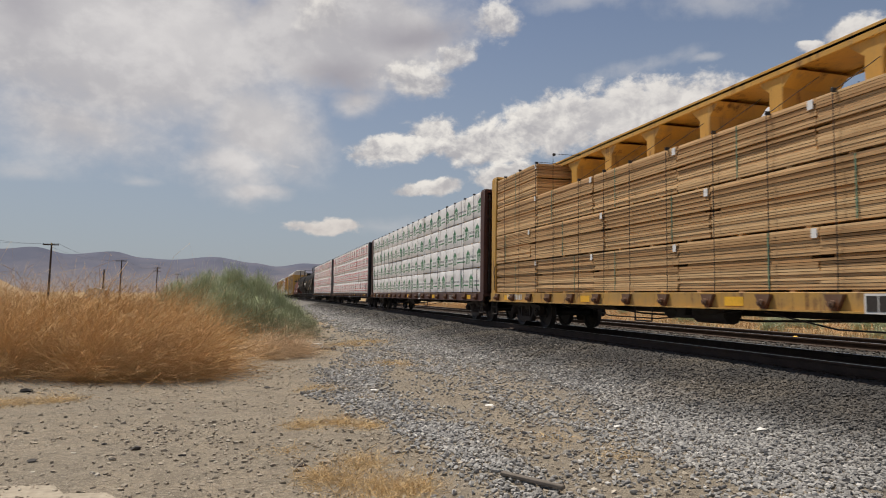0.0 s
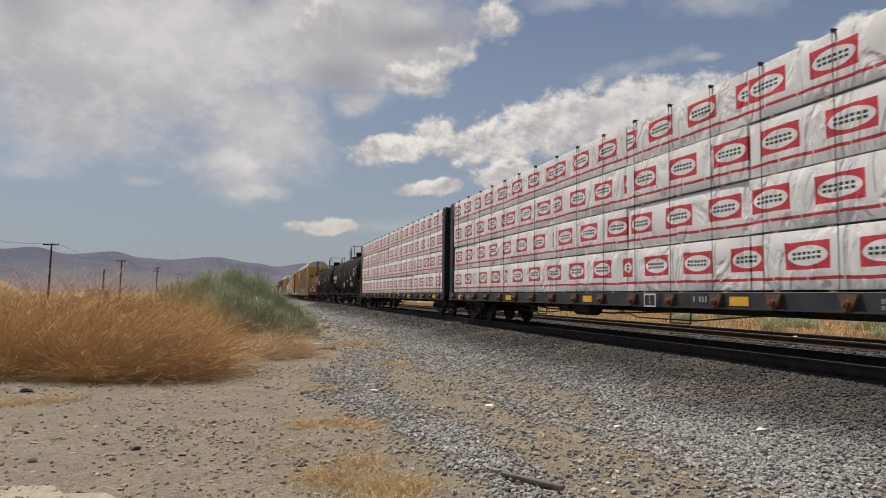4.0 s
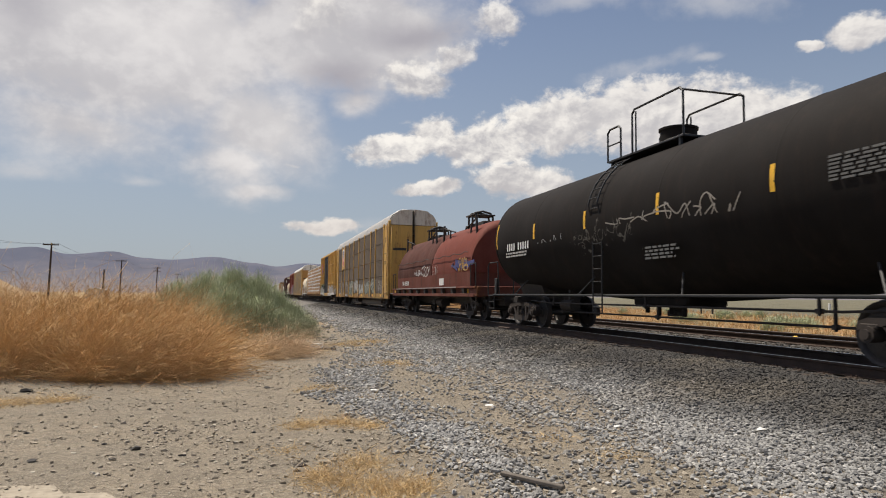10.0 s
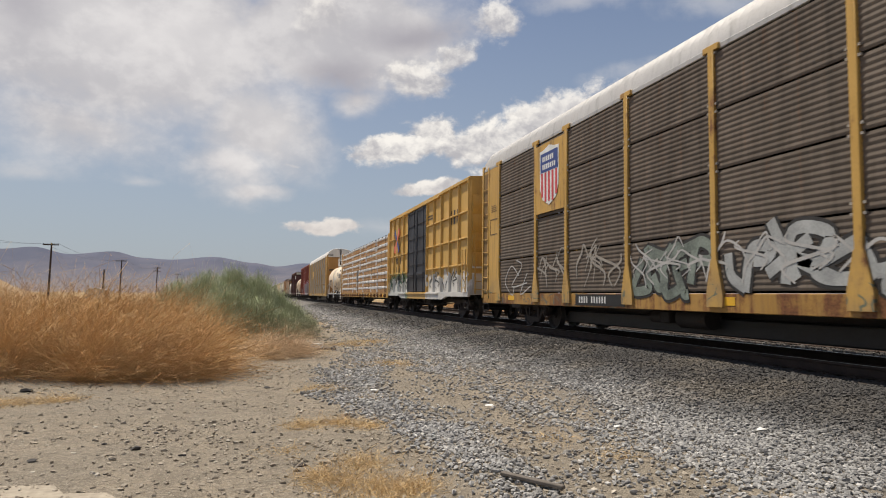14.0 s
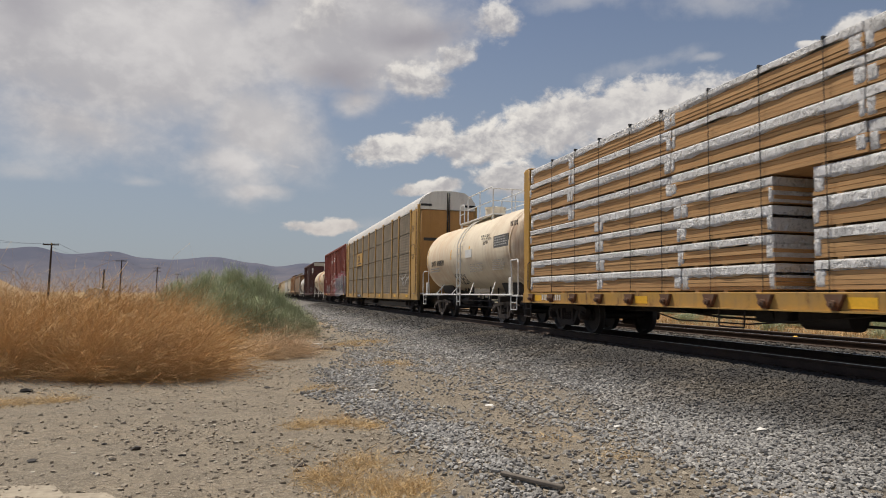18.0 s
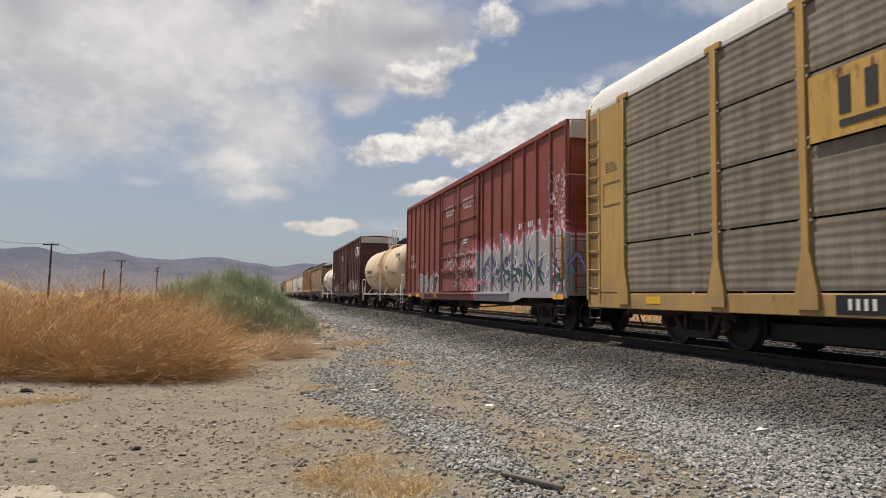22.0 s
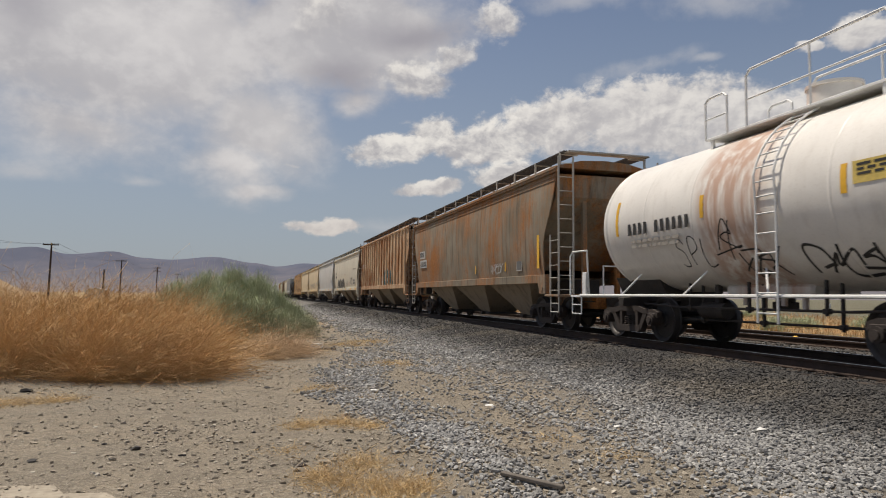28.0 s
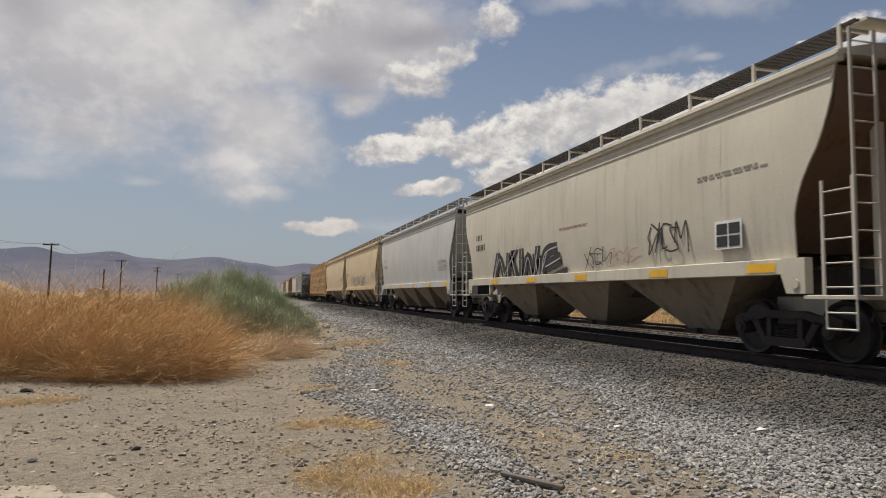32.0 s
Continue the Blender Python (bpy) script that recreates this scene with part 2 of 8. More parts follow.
def printed_wrap(name, kind):
    """White lumber wrap with its printed marks repeating along the parcel."""
    def build(g):
        co = g.node("ShaderNodeTexCoord").outputs["Object"]
        sep = g.node("ShaderNodeSeparateXYZ", {0: co})
        rnd = g.node("ShaderNodeObjectInfo").outputs["Random"]
        slant = g.node("ShaderNodeMapping", {"Vector": co, "Scale": (1, 1, 0.45), "Rotation": (0.5, 0, 0)}).outputs[0]
        crease = g.noise(slant, 1.7, 5, 0.5, 0.7)
        fold = g.math("ABSOLUTE", g.math("SUBTRACT", crease, 0.5))
        dirt = g.noise(co, 1.3, 6, 0.6)
        white = g.mix(g.math("MULTIPLY", g.ramp(dirt, 0.5, 0.8), 0.18), (0.78, 0.77, 0.76), (0.42, 0.4, 0.37))
        pitch = 1.26
        wob = g.math("MULTIPLY", g.math("SUBTRACT", crease, 0.5), 0.05)
        fy = g.math("MULTIPLY", g.math("SUBTRACT", g.math("FRACT", g.math("ADD", g.math("DIVIDE", g.math("ADD", sep.outputs[1], wob), pitch), g.math("MULTIPLY", rnd, 7.0))), 0.5), pitch)
        fz = g.math("MULTIPLY", g.math("FRACT", g.math("DIVIDE", g.math("SUBTRACT", sep.outputs[2], 1.12), 0.905)), 0.905)
        fz = g.math("ADD", fz, wob)
        ay = g.math("ABSOLUTE", fy)

        def within(v, mid, half):
            return g.math("LESS_THAN", g.math("ABSOLUTE", g.math("SUBTRACT", v, mid)), half)

        def both(a, b):
            return g.math("MULTIPLY", a, b)
        def glyphs(v, size):
            """Letter-like gaps along a bar."""
            return g.math("GREATER_THAN", g.math("FRACT", g.math("DIVIDE", v, size)), 0.26)
        if kind == "red":
            red, ink = (0.56, 0.045, 0.06), (0.04, 0.06, 0.055)
            c = g.mix(both(within(fy, 0, 0.4), within(fz, 0.53, 0.2)), white, red)
            ring = g.math("ADD", g.math("POWER", g.math("DIVIDE", ay, 0.36), 2.0), g.math("POWER", g.math("DIVIDE", g.math("ABSOLUTE", g.math("SUBTRACT", fz, 0.53)), 0.145), 2.0))
            c = g.mix(g.math("LESS_THAN", ring, 1.0), c, white)
            c = g.mix(both(both(within(fy, 0, 0.27), within(fz, 0.53, 0.055)), both(glyphs(fy, 0.09), g.math("GREATER_THAN", g.math("ABSOLUTE", g.math("SUBTRACT", fz, 0.53)), 0.014))), c, ink)
            c = g.mix(both(within(fz, 0.2, 0.024), g.math("GREATER_THAN", g.math("FRACT", g.math("MULTIPLY", fy, 1.6)), 0.03)), c, red)
        else:
            green = (0.035, 0.19, 0.075)
            roof = g.math("LESS_THAN", g.math("ADD", fz, g.math("MULTIPLY", ay, 0.75)), 0.72)
            c = g.mix(both(both(within(fy, 0, 0.21), within(fz, 0.45, 0.26)), roof), white, green)
            slot = both(within(ay, 0.115, 0.022), within(fz, 0.36, 0.13))
            c = g.mix(slot, c, white)
            c = g.mix(both(within(ay, 0.05, 0.016), within(fz, 0.30, 0.11)), c, white)
            c = g.mix(both(within(fz, 0.5, 0.014), within(ay, 0.09, 0.06)), c, white)
            far = g.math("SUBTRACT", 0.63, ay)
            c = g.mix(both(both(g.math("LESS_THAN", far, 0.33), within(fz, 0.43, 0.04)), glyphs(fy, 0.075)), c, (0.2, 0.22, 0.22))
            c = g.mix(both(g.math("LESS_THAN", far, 0.3), within(fz, 0.29, 0.028)), c, green)
        return {"Base Color": c, "Roughness": 0.42, "Normal": bump(g, g.ramp(fold, 0.0, 0.1), 0.5, 0.04)}
    return shader(name, build)


def galvanised(name, colour):
    """Rack panels: dull zinc with brown grime and running stains."""
    def build(g):
        co = g.node("ShaderNodeTexCoord").outputs["Object"]
        tall = g.node("ShaderNodeMapping", {"Vector": co, "Scale": (2, 2.2, 0.25)}).outputs[0]
        rnd = g.node("ShaderNodeObjectInfo").outputs["Random"]
        n, s, f = g.noise(co, 1.2, 6), g.noise(tall, 1.5, 6, 0.65), g.noise(co, 30, 3)
        c = g.mix(g.ramp(n, 0.3, 0.75), [x * 0.72 for x in colour], [x * 1.2 for x in colour])
        c = g.mix(g.math("MULTIPLY", g.ramp(s, 0.42, 0.7), 0.75), c, [x * 0.42 for x in colour])
        c = g.mix(g.math("MULTIPLY", g.ramp(g.noise(tall, 3.4, 5, 0.7), 0.56, 0.74), 0.55), c, (0.17, 0.085, 0.045))
        c = g.mix(g.math("MULTIPLY", g.ramp(g.noise(co, 4.5, 5, 0.7), 0.58, 0.72), 0.5), c, [x * 0.5 for x in colour])
        c = g.mix(g.math("MULTIPLY", g.ramp(g.noise(tall, 6.0, 5, 0.7), 0.62, 0.78), 0.45), c, [x * 1.9 for x in colour])
        c = g.mix(g.math("MULTIPLY", rnd, 0.25), c, (0.2, 0.165, 0.13))
        return {"Base Color": c, "Roughness": 0.8, "Metallic": 0.0, "Specular IOR Level": 0.25, "Normal": bump(g, f, 0.15, 0.004)}
    return shader(name, build)


def stones(name, colours, spread=1.0):
    def build(g):
        geo = g.node("ShaderNodeNewGeometry").outputs["Random Per Island"]
        co = g.node("ShaderNodeTexCoord").outputs["Object"]
        n = g.noise(co, 40, 4)
        c = g.mix(geo, colours[0], colours[1])
        c = g.mix(g.ramp(geo, 0.9, 0.98), c, colours[2])
        c = g.mix(g.math("MULTIPLY", n, 0.5), c, [x * 0.5 for x in colours[0]])
        x = g.node("ShaderNodeSeparateXYZ", {0: co}).outputs[0]
        oily = g.math("MULTIPLY", g.ramp(g.math("ADD", x, g.math("MULTIPLY", g.noise(co, 0.9, 4), 1.6)), 6.2, 7.6), g.ramp(x, 8.4, 8.2))
        c = g.mix(g.math("MULTIPLY", oily, 0.88), c, (0.04, 0.035, 0.032))
        soot = g.ramp(g.math("ADD", x, g.math("MULTIPLY", g.noise(co, 0.6, 4), 2.4)), 5.6, 7.8)
        c = g.mix(g.math("MULTIPLY", soot, 0.78), c, (0.06, 0.056, 0.052))
        dust = g.noise(co, 0.55, 5)
        c = g.mix(g.math("MULTIPLY", g.ramp(dust, 0.48, 0.72), 0.4 * spread), c, (0.27, 0.225, 0.165))
        return {"Base Color": c, "Roughness": 0.9, "Normal": bump(g, n, 0.4, 0.01)}
    return shader(name, build)


def stalks(name, low, high, z0, z1):
    def build(g):
        co = g.node("ShaderNodeTexCoord").outputs["Object"]
        geo = g.node("ShaderNodeNewGeometry").outputs["Random Per Island"]
        n = g.noise(co, 1.1, 4)
        c = g.mix(geo, low, high)
        c = g.mix(g.math("MULTIPLY", g.ramp(n, 0.35, 0.7), 0.4), c, [x * 0.7 for x in low])
        return {"Base Color": c, "Roughness": 0.75}
    return shader(name, build)


M_STEEL = plain("dark_steel", (0.045, 0.038, 0.034), 0.7, 0.2)
M_TRUCK = plain("truck_casting", (0.042, 0.032, 0.027), 0.8, 0.1)
M_WHEEL = plain("wheel_steel", (0.05, 0.045, 0.042), 0.55, 0.5)
M_TREAD = plain("wheel_tread", (0.35, 0.33, 0.31), 0.3, 0.9)
M_BLACK = plain("black_paint", (0.015, 0.015, 0.016), 0.5)
M_RAIL = plain("rail_side", (0.05, 0.032, 0.024), 0.8, 0.2)
M_RAILTOP = plain("rail_top", (0.42, 0.41, 0.4), 0.28, 0.9, 0.15)
M_TIE = plain("tie_wood", (0.055, 0.042, 0.033), 0.95)
M_WHITE = plain("white_paint", (0.72, 0.72, 0.7), 0.5, 0, 0.12)
M_YELLOW = plain("yellow_stripe", (0.75, 0.42, 0.03), 0.5, 0, 0.15)
M_RED = plain("red_print", (0.55, 0.05, 0.055), 0.5, 0, 0.1)
M_GREEN = plain("green_print", (0.03, 0.2, 0.07), 0.5, 0, 0.1)
M_DARKPRINT = plain("dark_print", (0.03, 0.05, 0.045), 0.5, 0, 0.1)
M_STRAP = plain("strap", (0.03, 0.03, 0.03), 0.6)
M_WRAP = wrap("lumber_wrap", (0.74, 0.74, 0.74))
M_WRAPRED = printed_wrap("red_printed_wrap", "red")
M_WRAPGREEN = printed_wrap("green_printed_wrap", "green")
M_LUMBER = lumber("sawn_lumber", (0.4, 0.225, 0.095), (0.74, 0.5, 0.26))
M_TAG = plain("paper_tag", (0.75, 0.75, 0.74), 0.7, 0, 0.05)
M_BROWNWRAP = lumber("planed_lumber", (0.42, 0.235, 0.10), (0.55, 0.33, 0.15))
M_RUSTY = paint("rusty_steel", (0.12, 0.06, 0.035), 0.85, rust=0.6)


# ---- mesh helpers ----
class Mesh:
    """Collects vertices and faces, and becomes one mesh object."""

    def __init__(self):
        self.v, self.f = [], []

    def add(self, verts, faces):
        n = len(self.v)
        self.v.extend(tuple(p) for p in verts)
        self.f.extend(tuple(i + n for i in f) for f in faces)
        return self

    def box(self, x0, x1, y0, y1, z0, z1, b=0.0):
        if b <= 0:
            vs = [(x, y, z) for x in (x0, x1) for y in (y0, y1) for z in (z0, z1)]
            return self.add(vs, [(0, 1, 3, 2), (4, 6, 7, 5), (0, 4, 5, 1), (2, 3, 7, 6), (0, 2, 6, 4), (1, 5, 7, 3)])
        X, Y, Z = (x0, x1), (y0, y1), (z0, z1)
        vs, idx = [], {}
        for i in (0, 1):
            for j in (0, 1):
                for k in (0, 1):
                    bx, by, bz = b * (1 - 2 * i), b * (1 - 2 * j), b * (1 - 2 * k)
                    for a in range(3):
                        idx[i, j, k, a] = len(vs)
                        vs.append((X[i] + (0 if a == 0 else bx), Y[j] + (0 if a == 1 else by), Z[k] + (0 if a == 2 else bz)))
        fs = []
        for s in (0, 1):
            q = [(0, 0), (0, 1), (1, 1), (1, 0)]
            q = q if s else q[::-1]
            fs.append(tuple(idx[s, a, c, 0] for a, c in q[::-1]))
            fs.append(tuple(idx[a, s, c, 1] for a, c in q))
            fs.append(tuple(idx[a, c, s, 2] for a, c in q[::-1]))
        for a in (0, 1):
            for c in (0, 1):
                fs.append((idx[a, c, 0, 0], idx[a, c, 1, 0], idx[a, c, 1, 1], idx[a, c, 0, 1]))
                fs.append((idx[a, 0, c, 0], idx[a, 1, c, 0], idx[a, 1, c, 2], idx[a, 0, c, 2]))
                fs.append((idx[0, a, c, 1], idx[1, a, c, 1], idx[1, a, c, 2], idx[0, a, c, 2]))
                for d in (0, 1):
                    fs.append((idx[a, c, d, 0], idx[a, c, d, 1], idx[a, c, d, 2]))
        return self.add(vs, fs)

    def cyl(self, p, q, r, n=8, r2=None, caps=True):
        p, q = Vector(p), Vector(q)
        d = (q - p).normalized()
        u = d.orthogonal().normalized()
        w = d.cross(u)
        r2 = r if r2 is None else r2
        ring = [(math.cos(2 * math.pi * i / n), math.sin(2 * math.pi * i / n)) for i in range(n)]
        vs = [p + (u * c + w * s) * r for c, s in ring] + [q + (u * c + w * s) * r2 for c, s in ring]
        fs = [(i, (i + 1) % n, n + (i + 1) % n, n + i) for i in range(n)]
        if caps:
            fs += [tuple(range(n))[::-1], tuple(range(n, 2 * n))]
        return self.add(vs, fs)

    def tube(self, path, r, n=6):
        pts = [Vector(p) for p in path]
        for a, b in zip(pts, pts[1:]):
            self.cyl(a, b, r, n)
        for a in pts[1:-1]:
            self.ball(a, r * 1.02, 6, 4)
        return self

    def ball(self, c, r, n=8, m=5):
        c = Vector(c)
        vs, fs = [], []
        for j in range(m + 1):
            t = math.pi * j / m
            for i in range(n):
                a = 2 * math.pi * i / n
                vs.append(c + Vector((math.sin(t) * math.cos(a), math.sin(t) * math.sin(a), math.cos(t))) * r)
        for j in range(m):
            for i in range(n):
                fs.append((j * n + i, (j + 1) * n + i, (j + 1) * n + (i + 1) % n, j * n + (i + 1) % n))
        return self.add(vs, fs)

    def prism(self, outline, a, b, axis="y", caps=True):
        """An outline drawn out along an axis: (x, z) for y, (y, z) for x, (x, y) for z."""
        def at(p, s):
            return {"y": (p[0], s, p[1]), "x": (s, p[0], p[1]), "z": (p[0], p[1], s)}[axis]
        n = len(outline)
        vs = [at(p, a) for p in outline] + [at(p, b) for p in outline]
        fs = [(i, (i + 1) % n, n + (i + 1) % n, n + i) for i in range(n)]
        if caps:
            fs += [tuple(range(n))[::-1], tuple(range(n, 2 * n))]
        return self.add(vs, fs)

    def strip(self, outline, a, b, axis="y"):
        """An open outline drawn out along an axis."""
        n0 = len(self.v)
        def at(p, s):
            return {"y": (p[0], s, p[1]), "x": (s, p[0], p[1]), "z": (p[0], p[1], s)}[axis]
        n = len(outline)
        return self.add([at(p, a) for p in outline] + [at(p, b) for p in outline], [(i, i + 1, n + i + 1, n + i) for i in range(n - 1)])

    def lathe(self, profile, centre, axis, n=32, close=True):
        """(r, s) pairs turned about an axis through centre; s runs along the axis."""
        c = Vector(centre)
        vs, fs = [], []
        for r, s in profile:
            for i in range(n):
                a = 2 * math.pi * i / n
                e = {"y": (math.cos(a) * r, s, math.sin(a) * r), "x": (s, math.cos(a) * r, math.sin(a) * r), "z": (math.cos(a) * r, math.sin(a) * r, s)}[axis]
                vs.append(c + Vector(e))
        m = len(profile)
        for j in range(m - 1):
            for i in range(n):
                fs.append((j * n + i, j * n + (i + 1) % n, (j + 1) * n + (i + 1) % n, (j + 1) * n + i))
        if close:
            fs += [tuple(range(n)), tuple(range((m - 1) * n, m * n))]
        return self.add(vs, fs)

    def poly(self, pts):
        return self.add(pts, [tuple(range(len(pts)))])

    def data(self, name, material):
        me = bpy.data.meshes.new(name)
        me.from_pydata(self.v, [], self.f)
        bm = bmesh.new()
        bm.from_mesh(me)
        bmesh.ops.recalc_face_normals(bm, faces=bm.faces)
        bm.to_mesh(me)
        bm.free()
        me.materials.append(material)
        me.shade_smooth()
        me.set_sharp_from_angle(angle=radians(38))
        return me

    def put(self, name, material, parent, label=""):
        ob = new(name, self.data(name, material))
        ob.parent = parent
        return tagged(ob, label)


def part(name, data, parent, m=None, label=""):
    """One more object on shared mesh data, under its thing or part."""
    ob = new(name, data)
    ob.parent = parent
    if m is not None:
        ob.matrix_basis = m
    return tagged(ob, label)

# ---- the ground ----
TRACK_X, RAIL_Z, GAUGE = 9.0, 0.54, 1.435
TRACK2_X = TRACK_X + 4.4


def ballast_height(x):
    """Height of the ballast bed over the plain: two tracks on one low bank."""
    toe, crown, far = 4.6, 7.45, TRACK2_X + 1.75
    if x < toe:
        return 0.0
    if x < crown:
        t = (x - toe) / (crown - toe)
        return (RAIL_Z - 0.2) * (t * t * (3 - 2 * t))
    if x < far:
        return RAIL_Z - 0.2
    return max(0.0, (RAIL_Z - 0.2) * (1 - (x - far) / 2.2))


def ground_height(x, y):
    d = math.hypot(x, y)
    z = 0.05 * noise.noise((x * 0.22, y * 0.22, 0)) + 0.018 * noise.noise((x * 1.3, y * 1.3, 2))
    if d > 60:
        z *= 2
    z += 0.10 * math.exp(-((x + 4.5) / 3.2) ** 2 - ((y - 11.5) / 3.5) ** 2)
    return z * (1 if x < 5 else 0.5) + ballast_height(x)


def ground_shader():
    def build(g):
        co = g.node("ShaderNodeTexCoord").outputs["Object"]
        sep = g.node("ShaderNodeSeparateXYZ", {0: co})
        x, y = sep.outputs[0], sep.outputs[1]
        big, mid, fine = g.noise(co, 0.35, 6), g.noise(co, 2.4, 6, 0.6), g.noise(co, 30, 5, 0.65)
        grit = g.noise(co, 90, 3)
        c = g.mix(g.ramp(big, 0.35, 0.65), (0.25, 0.213, 0.16), (0.315, 0.257, 0.182))
        c = g.mix(g.math("MULTIPLY", g.ramp(mid, 0.42, 0.64), 0.75), c, (0.185, 0.155, 0.115))
        c = g.mix(g.math("MULTIPLY", g.ramp(fine, 0.5, 0.7), 0.7), c, (0.4, 0.345, 0.27))
        clod = g.noise(co, 11, 5, 0.65)
        c = g.mix(g.math("MULTIPLY", g.ramp(clod, 0.48, 0.62), 0.7), c, (0.15, 0.126, 0.092))
        c = g.mix(g.math("MULTIPLY", g.ramp(grit, 0.55, 0.7), 0.6), c, (0.1, 0.09, 0.08))
        # grit and pebbles trodden into the soil
        for size, part_of, light, dark in ((95.0, 0.35, (0.46, 0.4, 0.31), (0.13, 0.112, 0.085)), (42.0, 0.66, (0.44, 0.385, 0.3), (0.17, 0.145, 0.11))):
            chip = g.node("ShaderNodeTexVoronoi", {"Vector": co, "Scale": size})
            tint = g.node("ShaderNodeSeparateXYZ", {0: chip.outputs["Color"]})
            on = g.math("MULTIPLY", g.math("GREATER_THAN", tint.outputs[1], part_of), g.ramp(chip.outputs["Distance"], 0.5, 0.4))
            c = g.mix(g.math("MULTIPLY", on, 0.75), c, g.mix(tint.outputs[0], dark, light))
            grit = g.math("ADD", grit, g.math("MULTIPLY", on, 0.5))
        # ballast bed
        edge = g.math("ADD", x, g.math("MULTIPLY", g.math("SUBTRACT", mid, 0.5), 2.2))
        bed = g.math("MULTIPLY", g.ramp(edge, 3.6, 5.6), g.ramp(x, 17.5, 16.0))
        stone = g.node("ShaderNodeTexVoronoi", {"Vector": co, "Scale": 19.0})
        tone = g.node("ShaderNodeSeparateXYZ", {0: stone.outputs["Color"]}).outputs[0]
        # tones set dark to paint in shade and dust between the loose stones
        sc = g.mix(tone, (0.075, 0.07, 0.064), (0.27, 0.25, 0.225))
        sc = g.mix(g.math("MULTIPLY", g.math("MULTIPLY", g.ramp(edge, 6.3, 7.4), g.ramp(x, 8.7, 8.4)), 0.75), sc, (0.045, 0.04, 0.036))
        c = g.mix(bed, c, sc)
        # dry grass and scrub on the plain far off
        east = g.ramp(x, 16.5, 18.5)
        far = g.math("MAXIMUM", east, g.math("MULTIPLY", g.ramp(y, 24, 40), g.ramp(x, 4.5, 2.5)))
        patch = g.noise(co, 0.16, 7, 0.65)
        dry = g.mix(g.ramp(patch, 0.45, 0.58), (0.36, 0.22, 0.095), (0.2, 0.17, 0.085))
        # olive scrub on the plain beyond the dry strip
        scrub = g.ramp(g.math("ADD", x, g.math("MULTIPLY", g.noise(co, 0.05, 4), 16.0)), 44, 54)
        dry = g.mix(scrub, dry, g.mix(g.ramp(patch, 0.4, 0.6), (0.11, 0.105, 0.065), (0.155, 0.135, 0.085)))
        c = g.mix(far, c, dry)
        h = g.math("ADD", g.math("ADD", g.math("MULTIPLY", clod, 1.2), g.math("MULTIPLY", fine, 0.6)), g.math("ADD", g.math("MULTIPLY", grit, 0.25), g.math("MULTIPLY", g.math("MULTIPLY", stone.outputs["Distance"], bed), -1.5)))
        return {"Base Color": c, "Roughness": 0.95, "Normal": bump(g, h, 0.9, 0.04)}
    return shader("desert_ground", build)


def graded(a, b, fine0, fine1, step, far_step):
    """Grid lines from a to b, close together between fine0 and fine1."""
    out = list(np.arange(fine0, fine1 + 1e-6, step))
    s, p = far_step, fine1
    while p < b:
        p = min(b, p + s)
        out.append(p)
        s *= 1.35
    s, p = far_step, fine0
    while p > a:
        p = max(a, p - s)
        out.insert(0, p)
        s *= 1.35
    return out


def build_ground():
    xs = graded(-4600, 4600, -12, 19, 0.25, 0.6)
    ys = graded(-4600, 4600, -4, 34, 0.4, 0.8)
    m = Mesh()
    m.v = [(x, y, ground_height(x, y)) for y in ys for x in xs]
    n = len(xs)
    m.f = [(j * n + i, j * n + i + 1, (j + 1) * n + i + 1, (j + 1) * n + i) for j in range(len(ys) - 1) for i in range(n - 1)]
    return tagged(m.put("ground", ground_shader(), None), "dry sandy ground with gravel and a ballast bank", "ground", kind="structure")


build_ground()


def build_track(x, label):
    y0, y1 = -60.0, 700.0
    root = tagged(new("railway_track"), label, "railway", kind="structure")
    root.location = (x, 0, RAIL_Z)
    rail = [(-0.07, -0.172), (0.07, -0.172), (0.07, -0.16), (0.012, -0.14), (0.009, -0.05), (0.035, -0.035), (0.036, -0.008), (0.026, -0.001),
            (-0.026, -0.001), (-0.036, -0.008), (-0.035, -0.035), (-0.009, -0.05), (-0.012, -0.14), (-0.07, -0.16)]
    for s in (-1, 1):
        c = s * (GAUGE / 2 + 0.036)
        r = Mesh().prism([(c + a, b) for a, b in rail], y0, y1).put("rail", M_RAIL, root)
        Mesh().box(c - 0.024, c + 0.024, y0, y1, -0.0015, 0.0).put("running_surface", M_RAILTOP, r, "polished steel running surface")
    tie = Mesh().box(-1.3, 1.3, -0.115, 0.115, -0.35, -0.178, 0.012).data("tie", M_TIE)
    plate = Mesh()
    for s in (-1, 1):
        c = s * (GAUGE / 2 + 0.036)
        plate.box(c - 0.17, c + 0.17, -0.09, 0.09, -0.179, -0.168)
        for e in (-0.1, 0.1):
            plate.box(c + e - 0.012, c + e + 0.012, -0.05, -0.026, -0.17, -0.148)
            plate.box(c + e - 0.012, c + e + 0.012, 0.03, 0.054, -0.17, -0.148)
    pd = plate.data("tie_plate", M_RAIL)
    for i in range(110):
        t = part("tie", tie, root, pose(0, 1.0 + i * 0.495, 0))
        part("tie_plate", pd, t)
    rest = Mesh()
    for i in range(300):
        y = 55.5 + i * 0.495 if i < 240 else 0.5 - (i - 240) * 0.495
        rest.box(-1.3, 1.3, y - 0.115, y + 0.115, -0.35, -0.178)
    tagged(rest.put("distant_ties", M_TIE, root), kind="stuff")
    return root


build_track(TRACK_X, "main track with worn steel rails on wooden ties")
build_track(TRACK2_X, "second track with rusty rails on grey ballast")

